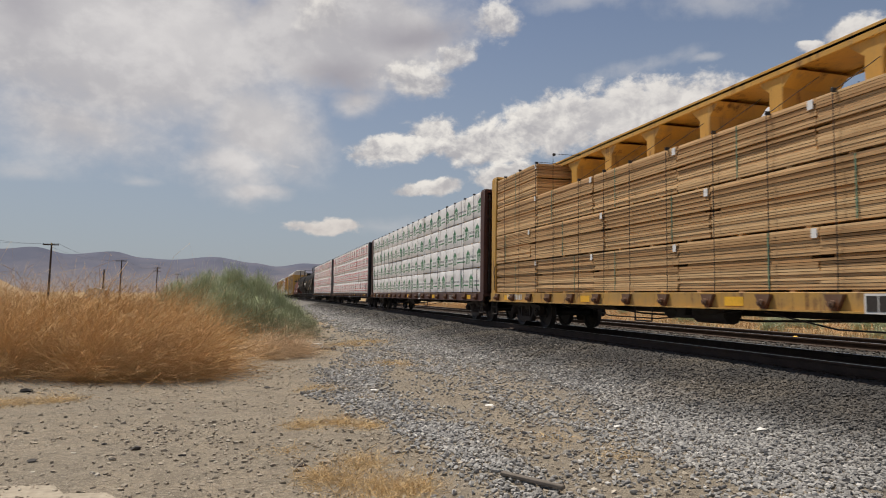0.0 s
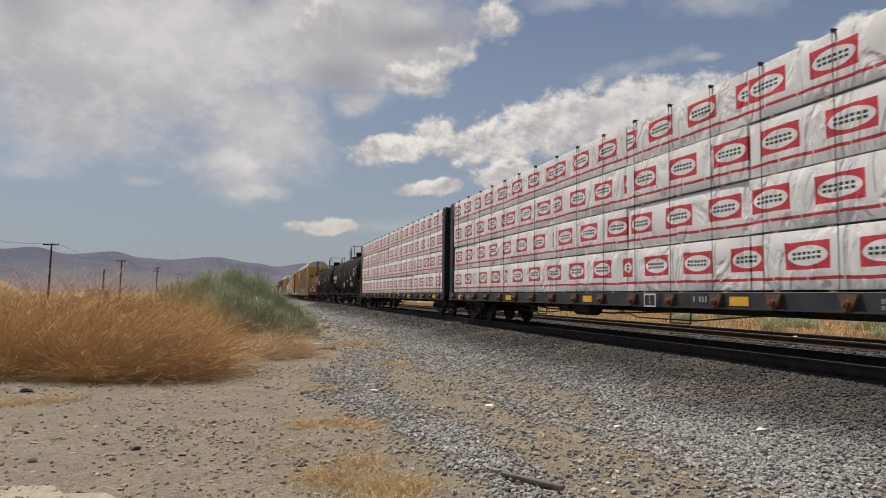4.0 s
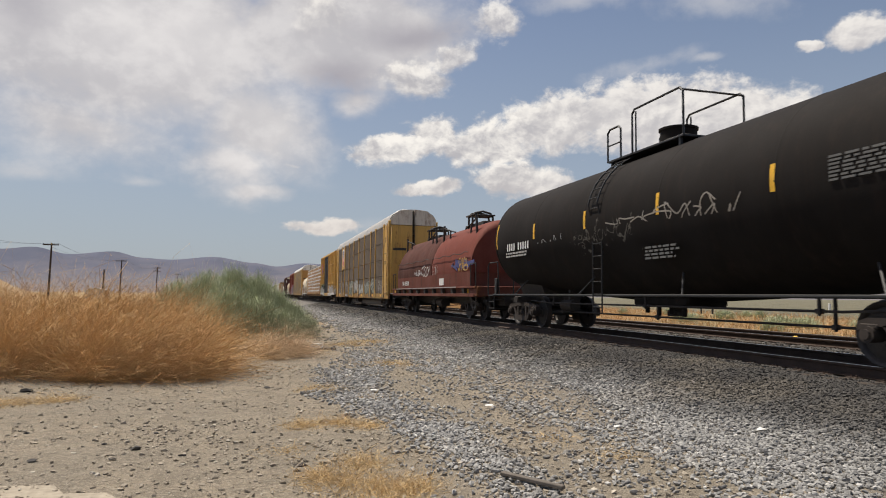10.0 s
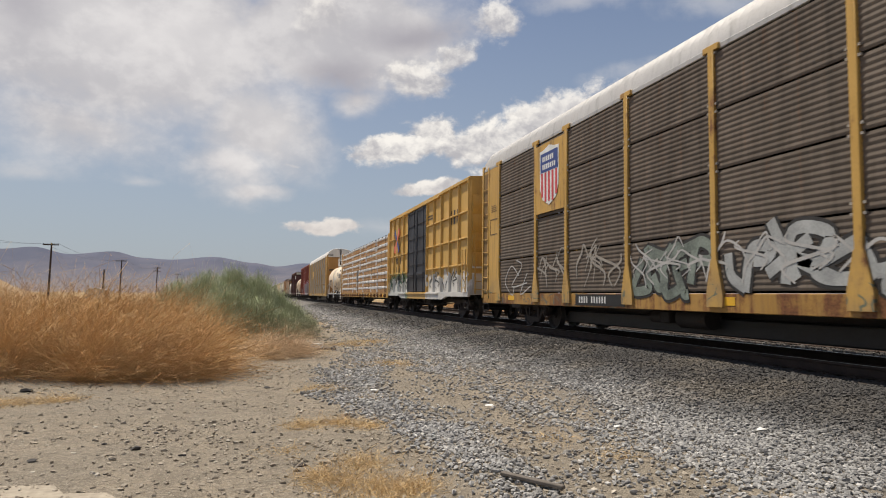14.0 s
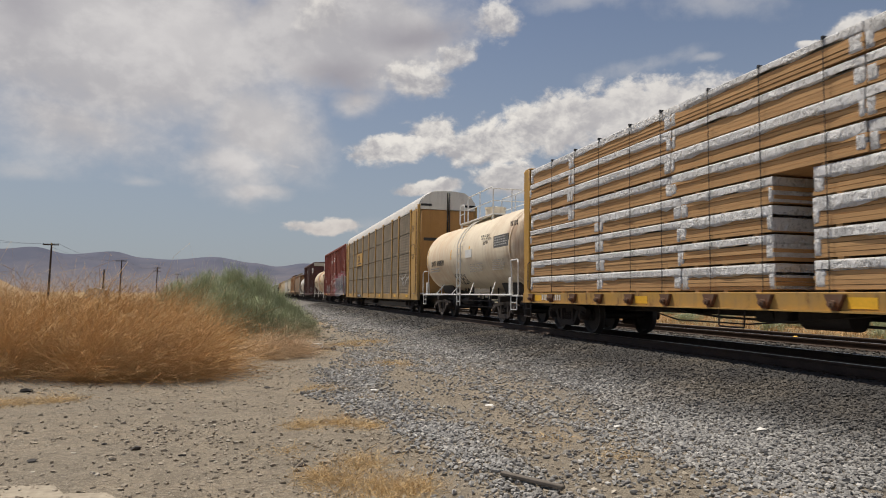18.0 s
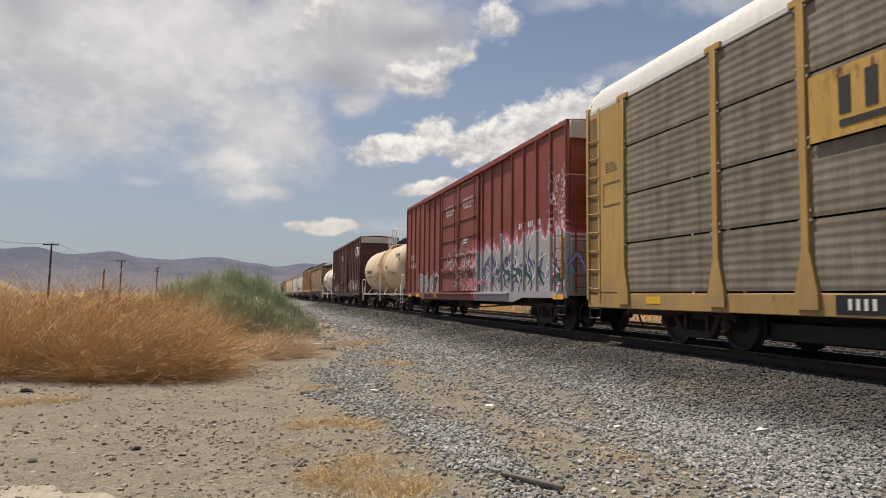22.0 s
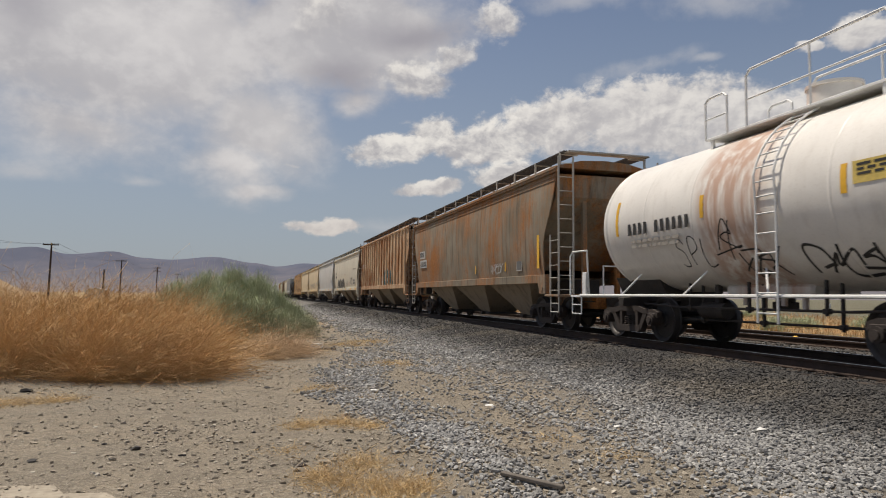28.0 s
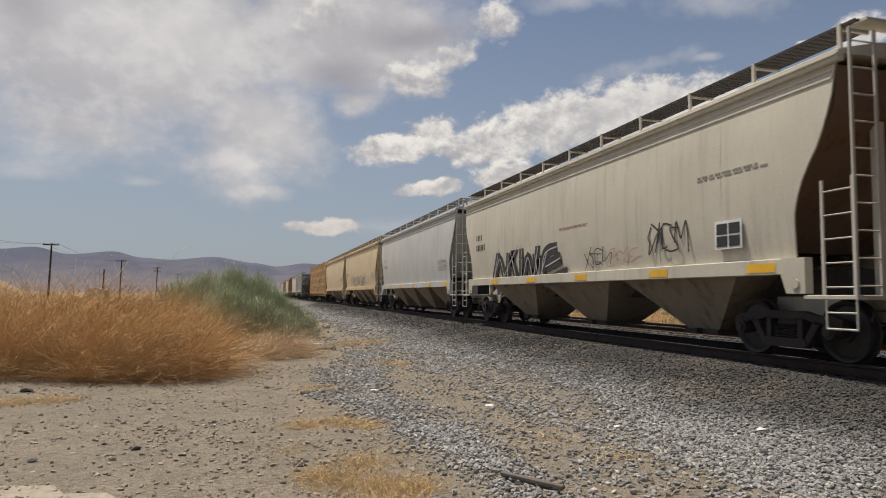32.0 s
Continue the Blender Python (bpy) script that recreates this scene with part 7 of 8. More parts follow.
def letter_all():
    # lumber flats
    for car, mat in ((car1, M_WHITE), (car2, M_GREYPRINT), (car3, M_GREYPRINT), (car4, M_GREYPRINT), (car10, M_WHITE), (car23, M_WHITE)):
        marks(car, mat, -1.476, [(10.2, 0.92, 0.15, 10, (3, 4))])
        marks(car, mat, -1.476, [(-3.9, 0.95, 0.1, 5, (1,)), (-7.6, 0.97, 0.06, 12, (4,)), (-7.6, 0.89, 0.06, 12, (6,))])
    text("L 75-0", car4, M_GREYPRINT, -3.2, 0.93, 0.14, -1.478)
    # black tanks
    marks(car5, M_WHITE, -1.567, [(7.55, 2.5, 0.3, 11, (4,))], "white reporting marks")
    small_print(car5, M_GREYPRINT, -1.562, -6.3, 3.1, 1.1, 3, 0.035)
    small_print(car5, M_GREYPRINT, -1.568, -6.35, 2.84, 1.1, 6, 0.035, "white printed table")
    small_print(car5, M_GREYPRINT, -1.565, 7.0, 2.3, 1.9, 2, 0.06)
    text("SR-8754\nSR-13450", car5, M_WHITE, -4.75, 2.42, 0.19, -1.568)
    small_print(car5, M_GREYPRINT, -1.55, -4.9, 2.0, 1.6, 4, 0.05)
    small_print(car5, M_GREYPRINT, -1.55, -0.3, 2.05, 1.1, 6, 0.045)
    small_print(car5, M_GREYPRINT, -1.56, -2.6, 2.2, 0.9, 2, 0.05)
    panel(car5, M_YELLOW, -1.47, -0.55, -0.2, 1.72, 2.0, "placard", "yellow placard", 0.01)
    marks(car6, M_WHITE, -1.55, [(6.5, 2.4, 0.22, 10, (4,))])
    small_print(car6, M_PLACARD, -1.545, -5.5, 2.95, 1.1, 7, 0.03, "worn printed table")
    small_print(car6, M_GREYPRINT, -1.545, 6.6, 2.3, 1.8, 2, 0.05)
    small_print(car6, M_PLACARD, -1.5, -1.0, 2.0, 1.2, 4, 0.04)
    # coil wagon
    marks(car7, M_WHITE, -1.4, [(5.2, 1.52, 0.22, 9, (3,))], "white reporting marks")
    panel(car7, M_YELLOW, -1.455, 6.7, 7.05, 1.14, 1.28, "reflector")
    panel(car7, M_WHITE, -1.375, -3.0, -2.3, 1.45, 1.75, "data_plate", "white-framed data panel", 0.03)
    panel(car7, M_DARKTXT, -1.395, -2.95, -2.35, 1.49, 1.71, "data_plate", "dark data panel", 0.008)
    for y in (-6.0, -1.2, 1.9, 4.6):
        panel(car7, M_YELLOW, -1.35, y - 0.3, y + 0.3, 1.12, 1.28, "reflector", "orange reflective strip")
    # first car carrier: shield panel, side-sill numbers
    p = panel(car8, P_RACK, -1.515, 7.08, 8.82, 3.3, 5.2, "emblem_panel", "yellow panel behind the emblem", 0.03)
    shield(p, -1.548, 7.95, 4.28, 1.2, 1.55)
    for car in (car8, car12):
        panel(car, M_BLACK, -1.5, 4.3, 6.55, 0.82, 1.08, "number_plate", "black plate for painted marks", 0.006)
        marks(car, M_WHITE, -1.508, [(6.35, 0.88, 0.15, 11, (4,))])
        for y in (-11.0, -7.9, -3.0, 1.2, 10.8):
            panel(car, M_YELLOW, -1.5, y - 0.25, y + 0.25, 0.9, 1.04, "reflector")
        small_print(car, M_FADEDBROWN, -1.502, -12.15, 4.5, 0.5, 5, 0.035)
        small_print(car, M_FADEDBROWN, -1.502, -12.15, 3.0, 0.45, 3, 0.04)
        small_print(car, M_FADEDBROWN, -1.502, 12.6, 4.0, 0.5, 4, 0.035)
    # second car carrier: yellow panel with dark block letters
    p = panel(car12, P_RACK, -1.535, 4.22, 6.85, 3.2, 4.15, "emblem_panel", "yellow painted panel", 0.02)
    marks(p, M_DARKTXT, -1.56, [(6.35, 3.5, 0.5, 3)], "dark blue-black block shapes", "emblem")
    panel(p, M_DARKTXT, -1.558, 4.6, 6.35, 3.33, 3.42, "underline")
    # yellow boxcar
    for k, (a, b, mat) in enumerate(((45, 0.0, M_BLUE), (-45, 0.0, M_ORANGE))):
        e = Mesh()
        for t in (-1, 1):
            e.prism([(0.72, -0.13), (0.72, 0.13), (0.12, 0.13), (0.12, -0.13)] if t > 0 else [(-0.72, -0.13), (-0.72, 0.13), (-0.12, 0.13), (-0.12, -0.13)], -0.008 - 0.003 * k, 0.0, "x")
            e.prism([(t * 0.9, 0.0), (t * 0.66, -0.28), (t * 0.66, 0.28)], -0.008 - 0.003 * k, 0.0, "x")
        ob = e.put("emblem", mat, car9, "crossed arrows emblem")
        ob.matrix_basis = pose(-1.57, 5.3, 4.02, a, 0, 0)
    text("next\nload", car9, M_DARKTXT, 6.75, 4.1, 0.26, -1.468)
    marks(car9, M_DARKTXT, -1.468, [(5.95, 2.75, 0.34, 5, (2,)), (6.4, 2.3, 0.3, 7, (1, 3, 5)), (-5.0, 3.9, 0.55, 3)])
    small_print(car9, M_DARKTXT, -1.468, -1.3, 4.6, 1.2, 2, 0.07)
    # acid tank
    text("SULFURIC\n   ACID", car11, M_DARKTXT, -2.45, 3.0, 0.22, -1.405, "lettering", "black warning words")
    marks(car11, M_DARKTXT, -1.43, [(4.33, 2.3, 0.23, 11, (4,)), (-5.35, 3.2, 0.16, 5)], "black reporting marks")
    small_print(car11, M_FAINT, -1.425, 4.5, 2.15, 1.7, 2, 0.06)
    small_print(car11, M_FAINT, -1.4, -1.2, 2.15, 1.4, 5, 0.035)
    small_print(car11, M_FAINT, -1.4, -3.6, 2.2, 1.2, 6, 0.035)
    pl = panel(car11, M_PLACARD, -1.4, -5.1, -3.75, 2.62, 3.02, "data_plate", "dark data plate", 0.02)
    small_print(pl, M_GREYPRINT, -1.424, -3.85, 2.93, 1.15, 4, 0.045)
    panel(car11, M_WHITE, -1.42, -1.4, -0.65, 2.45, 2.75, "label", "white paper label", 0.01)
    # red boxcar
    marks(car13, M_WHITE, -1.468, [(8.45, 2.75, 0.27, 5, (2,)), (8.45, 2.35, 0.27, 6, (2,)), (-6.1, 3.02, 0.17, 12, (4, 8))])
    text("CLOSE THIS DOOR\nBEFORE CLOSING\n   MAIN DOOR", car13, M_WHITE, 1.75, 4.55, 0.15, -1.52)
    text("CLOSE AND LOCK\nBOTH DOORS BEFORE\n   MOVING CAR", car13, M_WHITE, -0.55, 4.6, 0.15, -1.52)
    small_print(car13, M_WHITE, -1.52, -0.6, 3.2, 0.6, 3, 0.06)
    for y in (8.3, 6.6, 3.4, -8.9):
        panel(car13, M_YELLOW, -1.53, y - 0.3, y + 0.3, 0.95, 1.08, "reflector", "yellow reflective strip")
    panel(car13, M_YELLOW, -1.475, -9.1, -8.95, 1.5, 2.6, "reflector", "tall yellow strip")
    # cream tank
    marks(car14, M_DARKTXT, -1.49, [(4.61, 2.45, 0.25, 9, (4,))], "black reporting marks")
    small_print(car14, M_FAINT, -1.485, 4.7, 2.25, 1.7, 2, 0.06)
    small_print(car14, M_FAINT, -1.48, 1.9, 2.4, 1.4, 5, 0.055)
    marks(car14, M_DARKTXT, -1.4, [(-5.0, 3.2, 0.2, 7), (-5.1, 2.95, 0.2, 6)])
    lab_ = panel(car14, M_PALEYELLOW, -1.478, -3.0, -2.25, 2.5, 2.8, "label", "pale yellow hazard label", 0.01)
    small_print(lab_, M_DARKTXT, -1.49, -2.3, 2.73, 0.65, 3, 0.035)
    # dark boxcar: white flowing emblem
    e = Mesh()
    pts = [(-7.9, 4.62), (-7.75, 4.74), (-7.35, 4.74), (-7.12, 4.6), (-7.12, 4.2), (-7.3, 4.08), (-7.75, 4.08), (-7.96, 4.22), (-8.0, 4.62), (-8.15, 4.7), (-8.48, 4.12), (-8.64, 4.14), (-8.74, 4.74)]
    e.tube([(-1.475, y, z) for y, z in pts], 0.06, 6)
    e.put("emblem", M_WHITE, car15, "white flowing emblem")
    marks(car15, M_WHITE, -1.468, [(-7.0, 3.85, 0.16, 9, (3, 6)), (8.9, 3.0, 0.25, 4, (2,)), (8.9, 2.6, 0.25, 6)])
    small_print(car15, M_WHITE, -1.52, 1.9, 4.5, 1.2, 3, 0.1)
    # white tank
    marks(car16, M_DARKTXT, -1.46, [(2.84, 2.32, 0.24, 11, (4,))], "black reporting marks")
    small_print(car16, M_FAINT, -1.455, 2.7, 2.15, 1.6, 2, 0.06)
    lab_ = panel(car16, M_PALEYELLOW, -1.448, -3.6, -2.65, 2.55, 2.85, "label", "yellow hazard label", 0.01)
    small_print(lab_, M_DARKTXT, -1.46, -2.72, 2.78, 0.8, 3, 0.035)
    # hoppers
    panel(car17, M_GREYPRINT, -1.5, 5.85, 6.8, 2.74, 3.08, "plate", "pale painted patch behind the marks", 0.004)
    panel(car17, M_GREYPRINT, -1.5, 5.5, 6.72, 2.3, 2.66, "plate", "pale painted patch behind the marks", 0.004)
    marks(car17, M_DARKTXT, -1.508, [(6.7, 2.8, 0.23, 4), (6.62, 2.36, 0.23, 6)])
    panel(car17, M_YELLOW, -1.49, -7.15, -7.0, 1.8, 2.9, "reflector", "yellow strip")
    panel(car17, M_GREYPRINT, -1.452, -5.82, -5.4, 1.78, 2.1, "data_plate", "white-framed data panel", 0.006)
    for y in (-4.46, -1.52):
        panel(car17, M_YELLOW, -1.455, y - 0.035, y + 0.035, 1.8, 2.22, "reflector", "worn yellow strip")
    panel(car17, M_PLACARD, -1.457, -5.79, -5.43, 1.81, 2.07, "data_plate", "dark data panel", 0.004)
    marks(car18, M_DARKTXT, -1.456, [(7.3, 2.4, 0.32, 6, (2, 4))])
    panel(car18, M_GREYPRINT, -1.452, 6.9, 7.5, 2.95, 3.25, "patch", "pale painted patch", 0.004)
    panel(car18, M_GREYPRINT, -1.452, 6.0, 6.6, 2.95, 3.25, "patch", "pale painted patch", 0.004)
    marks(car19, M_DARKTXT, -1.5, [(6.9, 2.95, 0.2, 4), (6.9, 2.6, 0.2, 6)])
    small_print(car19, M_FAINT, -1.505, -5.4, 3.13, 1.8, 2, 0.028)
    small_print(car19, M_RUSTPRINT, -1.505, 0.2, 2.75, 1.9, 1, 0.035)
    panel(car19, M_WHITE, -1.5, -6.5, -5.85, 1.84, 2.32, "data_plate", "white-framed data panel", 0.008)
    for k in range(2):
        for j in range(2):
            panel(car19, M_DARKTXT, -1.51, -6.46 + k * 0.3, -6.2 + k * 0.3, 1.88 + j * 0.21, 2.06 + j * 0.21, "data_square", "", 0.004)
    for y in (-6.9, -4.2, -1.0, 2.0, 5.0):
        for c in (car19, car20, car21):
            panel(c, M_YELLOW, -1.51, y - 0.3, y + 0.3, 1.42, 1.56, "reflector")
    for c in (car20, car21, car22):
        marks(c, M_GREYPRINT, -1.5, [(6.9, 2.95, 0.2, 4), (6.9, 2.6, 0.2, 6)])
        small_print(c, M_GREYPRINT, -1.5, -5.6, 2.5, 1.4, 4, 0.05)


M_TEAL = plain("teal_spray", (0.012, 0.075, 0.085), 0.6, 0, 0.4)
M_SKYBLUE = plain("light_blue_spray", (0.22, 0.45, 0.6), 0.6, 0, 0.2)
M_SILVER = plain("silver_spray", (0.36, 0.37, 0.36), 0.5, 0, 0.25)
M_INKBLUE = plain("blue_spray", (0.045, 0.05, 0.17), 0.6, 0, 0.3)
M_LEAFGREEN = plain("green_spray", (0.015, 0.075, 0.05), 0.6, 0, 0.3)
M_PINK = plain("pink_spray", (0.5, 0.17, 0.22), 0.6, 0, 0.3)
M_GOLD = plain("gold_spray", (0.42, 0.24, 0.06), 0.6, 0, 0.3)

# ---- sprayed lettering: painted strokes that follow the surface ----
GLYPHS = {"A": "0,0 .35,1 .7,0|.12,.38 .58,.38", "B": "0,0 0,1 .5,.9 .5,.6 .05,.52 .6,.4 .55,.05 0,0", "C": ".6,.85 .3,1 0,.6 .1,.1 .4,0 .65,.2", "D": "0,0 0,1 .5,.85 .65,.5 .5,.1 0,0",
          "E": ".6,1 .05,.95 0,.05 .6,0|0,.5 .45,.52", "G": ".6,.85 .3,1 0,.6 .1,.1 .45,0 .65,.4 .35,.42", "I": "0,0 .05,1", "K": "0,0 .05,1|.6,1 .05,.45 .65,0", "L": ".05,1 0,0 .55,.05",
          "M": "0,0 .12,1 .4,.35 .65,1 .8,0", "N": "0,0 .05,1 .6,0 .65,1", "O": ".35,1 0,.6 .1,.1 .4,0 .7,.4 .6,.85 .35,1", "P": "0,0 .03,1 .5,.95 .55,.6 .05,.45", "R": "0,0 .03,1 .5,.95 .55,.6 .05,.5 .6,0",
          "S": ".6,.85 .3,1 .05,.75 .5,.45 .5,.1 .2,0 0,.15", "U": "0,1 .05,.15 .3,0 .55,.2 .6,1", "W": "0,1 .15,0 .4,.7 .6,0 .8,1", "X": "0,1 .6,0|.6,1 0,0", "Y": "0,1 .3,.5 .6,1|.3,.5 .25,0", "Z": "0,1 .6,1 0,0 .65,.05"}


def smooth_line(pts, per=6):
    """A curve through points (y, z)."""
    out = []
    ends = [pts[0]] + list(pts) + [pts[-1]]
    for a, b, c, d in zip(ends, ends[1:], ends[2:], ends[3:]):
        for i in range(per):
            t = i / per
            out.append(tuple(0.5 * (2 * b[k] + (c[k] - a[k]) * t + (2 * a[k] - 5 * b[k] + 4 * c[k] - d[k]) * t * t + (3 * b[k] - a[k] - 3 * c[k] + d[k]) * t ** 3) for k in (0, 1)))
    return out + [pts[-1]]


def ribbon(m, line, width, skin, lift, taper=False):
    """A painted stroke of some width along a line on the surface skin(z)."""
    vs = []
    n = len(line)
    for i, (y, z) in enumerate(line):
        (ya, za), (yb, zb) = line[max(0, i - 1)], line[min(n - 1, i + 1)]
        dy, dz = yb - ya, zb - za
        d = math.hypot(dy, dz) or 1.0
        w = width / 2 * (0.35 + 0.65 * math.sin(math.pi * (0.08 + 0.84 * i / (n - 1))) if taper else 1.0)
        for s in (-1, 1):
            zz = z + s * w * dy / d
            vs.append((skin(zz) - lift, y - s * w * dz / d, zz))
    m.add(vs, [(2 * i, 2 * i + 1, 2 * i + 3, 2 * i + 2) for i in range(n - 1)])


def flat_side(x):
    return lambda z: x


def barrel(radius, zc):
    return lambda z: -math.sqrt(max(0.01, radius * radius - (z - zc) ** 2))


def scrawl(parent, words, y0, y1, z, h, material, skin, width=0.03, seed=1, lift=0.004, wild=0.05, label="sprayed scrawl", slant=0.12):
    """Hand-sprayed letters from y0 towards y1; a number in place of words gives that many unreadable flourishes."""
    rnd = random.Random(seed)
    letters = list(words) if isinstance(words, str) else [rnd.choice(sorted(GLYPHS)) for _ in range(words)]
    readable = isinstance(words, str)
    wild, crowd = (wild, 1.1) if readable else (max(wild, 0.24), 1.9)
    step = (y1 - y0) / len(letters)
    m = Mesh()
    for i, ch in enumerate(letters):
        tall = h * rnd.uniform(0.85, 1.1)
        for stroke in GLYPHS[ch].split("|"):
            pts = []
            for pair in stroke.split():
                u, v = (float(k) for k in pair.split(","))
                u, v = u + rnd.uniform(-wild, wild), v + rnd.uniform(-wild, wild)
                pts.append((y0 + step * (i + 0.1 + u * crowd) - slant * v * tall, z + v * tall))
            ribbon(m, smooth_line(pts), width, skin, lift + 0.0004 * i)
    return m.put("graffiti", material, parent, label)


def flourishes(parent, y0, y1, z0, z1, material, skin, count, width, seed, lift=0.005, label="sprayed lettering, unreadable"):
    """Interlocking curved strokes of a large piece."""
    rnd = random.Random(seed)
    m = Mesh()
    for i in range(count):
        y = y0 + (y1 - y0) * (i + rnd.random()) / count
        span, tall = rnd.uniform(0.25, 0.8) * (1 if rnd.random() < 0.5 else -1), (z1 - z0)
        a = z0 + tall * rnd.uniform(0.0, 0.35)
        b = z0 + tall * rnd.uniform(0.55, 1.0)
        pts = [(y, a), (y + span * rnd.uniform(-0.5, 0.6), a + (b - a) * 0.4), (y + span * rnd.uniform(0.2, 1.2), a + (b - a) * 0.75), (y + span, b)]
        if rnd.random() < 0.45:
            pts.append((y + span * 1.6, b - tall * rnd.uniform(0.15, 0.4)))
        ribbon(m, smooth_line(pts), width * rnd.uniform(0.6, 1.3), skin, lift + 0.0003 * (i % 9), True)
    return m.put("graffiti", material, parent, label)


def spray_all():
    """All sprayed writing on the wagons."""
    tank6, tank11, tank14, tank16 = barrel(1.54, 2.8), barrel(1.42, 2.62), barrel(1.48, 2.68), barrel(1.45, 2.6)
    scrawl(car6, 5, 4.4, 2.9, 2.3, 0.3, M_GREYPRINT, tank6, 0.022, 61, wild=0.1, label="small white scrawl")
    scrawl(car6, 9, 0.4, -3.4, 2.35, 0.42, M_FAINT, tank6, 0.03, 62, label="faint grey scrawl")
    hood = flat_side(-1.385)
    scrawl(car7, 4, 2.37, 1.2, 1.98, 0.28, M_WHITE, hood, 0.024, 71, 0.008, label="white scrawl on the hood")
    scrawl(car7, 5, 1.06, -0.45, 1.98, 0.4, M_WHITE, hood, 0.026, 72, 0.008, label="white scrawl on the hood")
    scrawl(car7, 4, -1.04, -1.92, 1.99, 0.34, M_GREYPRINT, hood, 0.018, 73, 0.008, wild=0.1, label="thin pale scrawl")
    flourishes(car7, -4.8, -6.4, 2.0, 2.45, M_INKBLUE, hood, 9, 0.16, 74, 0.006, "dull blue sprayed cloud")
    scrawl(car7, 5, -5.05, -6.15, 2.02, 0.38, M_GOLD, hood, 0.05, 75, 0.012, label="gold sprayed letters")
    low = flat_side(-1.503)
    for k, (a, b, z, h, n) in enumerate(((1.2, -1.3, 1.24, 0.72, 5), (-4.4, -8.8, 1.22, 0.6, 8), (-1.7, -3.9, 1.22, 0.5, 5), (3.9, 1.6, 1.22, 0.75, 5))):
        scrawl(car8, n, a, b, z, h, M_DARKTXT, low, 0.3, 80 + k, 0.004, label="dark ground of sprayed letters")
        scrawl(car8, n, a, b, z, h, M_SILVER if k in (0, 2) else M_SILVERGREEN, low, 0.19, 80 + k, 0.009, label="silver sprayed letters")
    flourishes(car8, -4.5, -8.7, 1.2, 2.15, M_GREYPRINT, low, 15, 0.05, 84, 0.014)
    flourishes(car8, 1.2, -1.2, 1.2, 2.1, M_GREYPRINT, low, 9, 0.05, 85, 0.014)
    scrawl(car8, 4, -9.9, -11.2, 1.25, 0.6, M_GREYPRINT, low, 0.035, 86, 0.006)
    flourishes(car8, 3.9, 1.6, 1.2, 2.2, M_GREYPRINT, low, 12, 0.05, 87, 0.014)
    flourishes(car8, 8.7, 4.5, 1.2, 2.4, M_FAINT, low, 16, 0.06, 88, 0.006)
    scrawl(car8, 3, 11.2, 9.3, 1.2, 0.7, M_GREYPRINT, low, 0.04, 89, 0.006)
    yellow = flat_side(-1.461)
    flourishes(car9, -1.4, -7.4, 1.15, 2.2, M_DARKTXT, yellow, 16, 0.05, 92)
    flourishes(car9, 7.4, 2.9, 1.15, 2.2, M_DARKTXT, yellow, 14, 0.12, 93)
    flourishes(car9, 7.4, 2.9, 1.15, 2.2, M_LEAFGREEN, yellow, 5, 0.12, 94, 0.009)
    scrawl(car11, "KOBX", 1.58, 0.05, 1.5, 0.4, M_DARKTXT, tank11, 0.05, 111, 0.006, label="black scrawl on the barrel")
    flourishes(car12, -10.0, -11.2, 1.3, 2.3, M_GREYPRINT, low, 7, 0.05, 121, 0.02)
    red = flat_side(-1.461)
    flourishes(car13, -2.4, -9.2, 1.1, 2.45, M_INKBLUE, red, 30, 0.085, 131)
    flourishes(car13, -2.6, -9.0, 1.1, 2.3, M_WHITE, red, 22, 0.035, 132, 0.008)
    flourishes(car13, -4.0, -9.0, 1.2, 2.0, M_LEAFGREEN, red, 7, 0.13, 133, 0.01)
    flourishes(car13, -1.2, -2.5, 1.1, 1.7, M_PINK, flat_side(-1.512), 6, 0.12, 134, 0.004)
    scrawl(car13, 5, 6.5, 3.2, 1.15, 0.85, M_GREYPRINT, red, 0.26, 135, 0.005, label="pale bubble letters")
    scrawl(car13, 5, 6.5, 3.2, 1.15, 0.85, M_DARKTXT, red, 0.04, 135, 0.009, label="dark outline strokes")
    scrawl(car13, 3, 2.0, 0.7, 2.0, 0.6, M_WHITE, flat_side(-1.512), 0.03, 136, 0.003)
    scrawl(car13, 3, -0.4, -1.6, 1.8, 0.9, M_WHITE, flat_side(-1.512), 0.03, 137, 0.003)
    black = "black scrawl on the barrel"
    scrawl(car14, 2, 0.47, -0.45, 3.2, 0.36, M_DARKTXT, tank14, 0.05, 141, 0.006, label=black)
    scrawl(car14, 3, 0.47, -0.3, 2.86, 0.3, M_DARKTXT, tank14, 0.05, 142, 0.006, label=black)
    scrawl(car14, "KING", 0.42, -0.26, 2.14, 0.28, M_DARKTXT, tank14, 0.03, 143, 0.006, label=black)
    scrawl(car14, 9, 0.12, -1.96, 1.7, 0.27, M_DARKTXT, tank14, 0.045, 144, 0.006, label=black)
    scrawl(car14, 3, 1.0, -0.2, 1.53, 0.19, M_DARKTXT, tank14, 0.05, 145, 0.006, label=black)
    scrawl(car14, 4, -2.3, -3.2, 1.75, 0.4, M_DARKTXT, tank14, 0.035, 146, 0.006, label=black)
    scrawl(car14, "YOUN", -3.0, -4.6, 1.85, 0.6, M_DARKTXT, tank14, 0.075, 147, 0.006, label=black)
    scrawl(car14, 4, -4.6, -5.5, 1.9, 0.4, M_DARKTXT, tank14, 0.03, 148, 0.006, label=black)
    swoosh = Mesh()
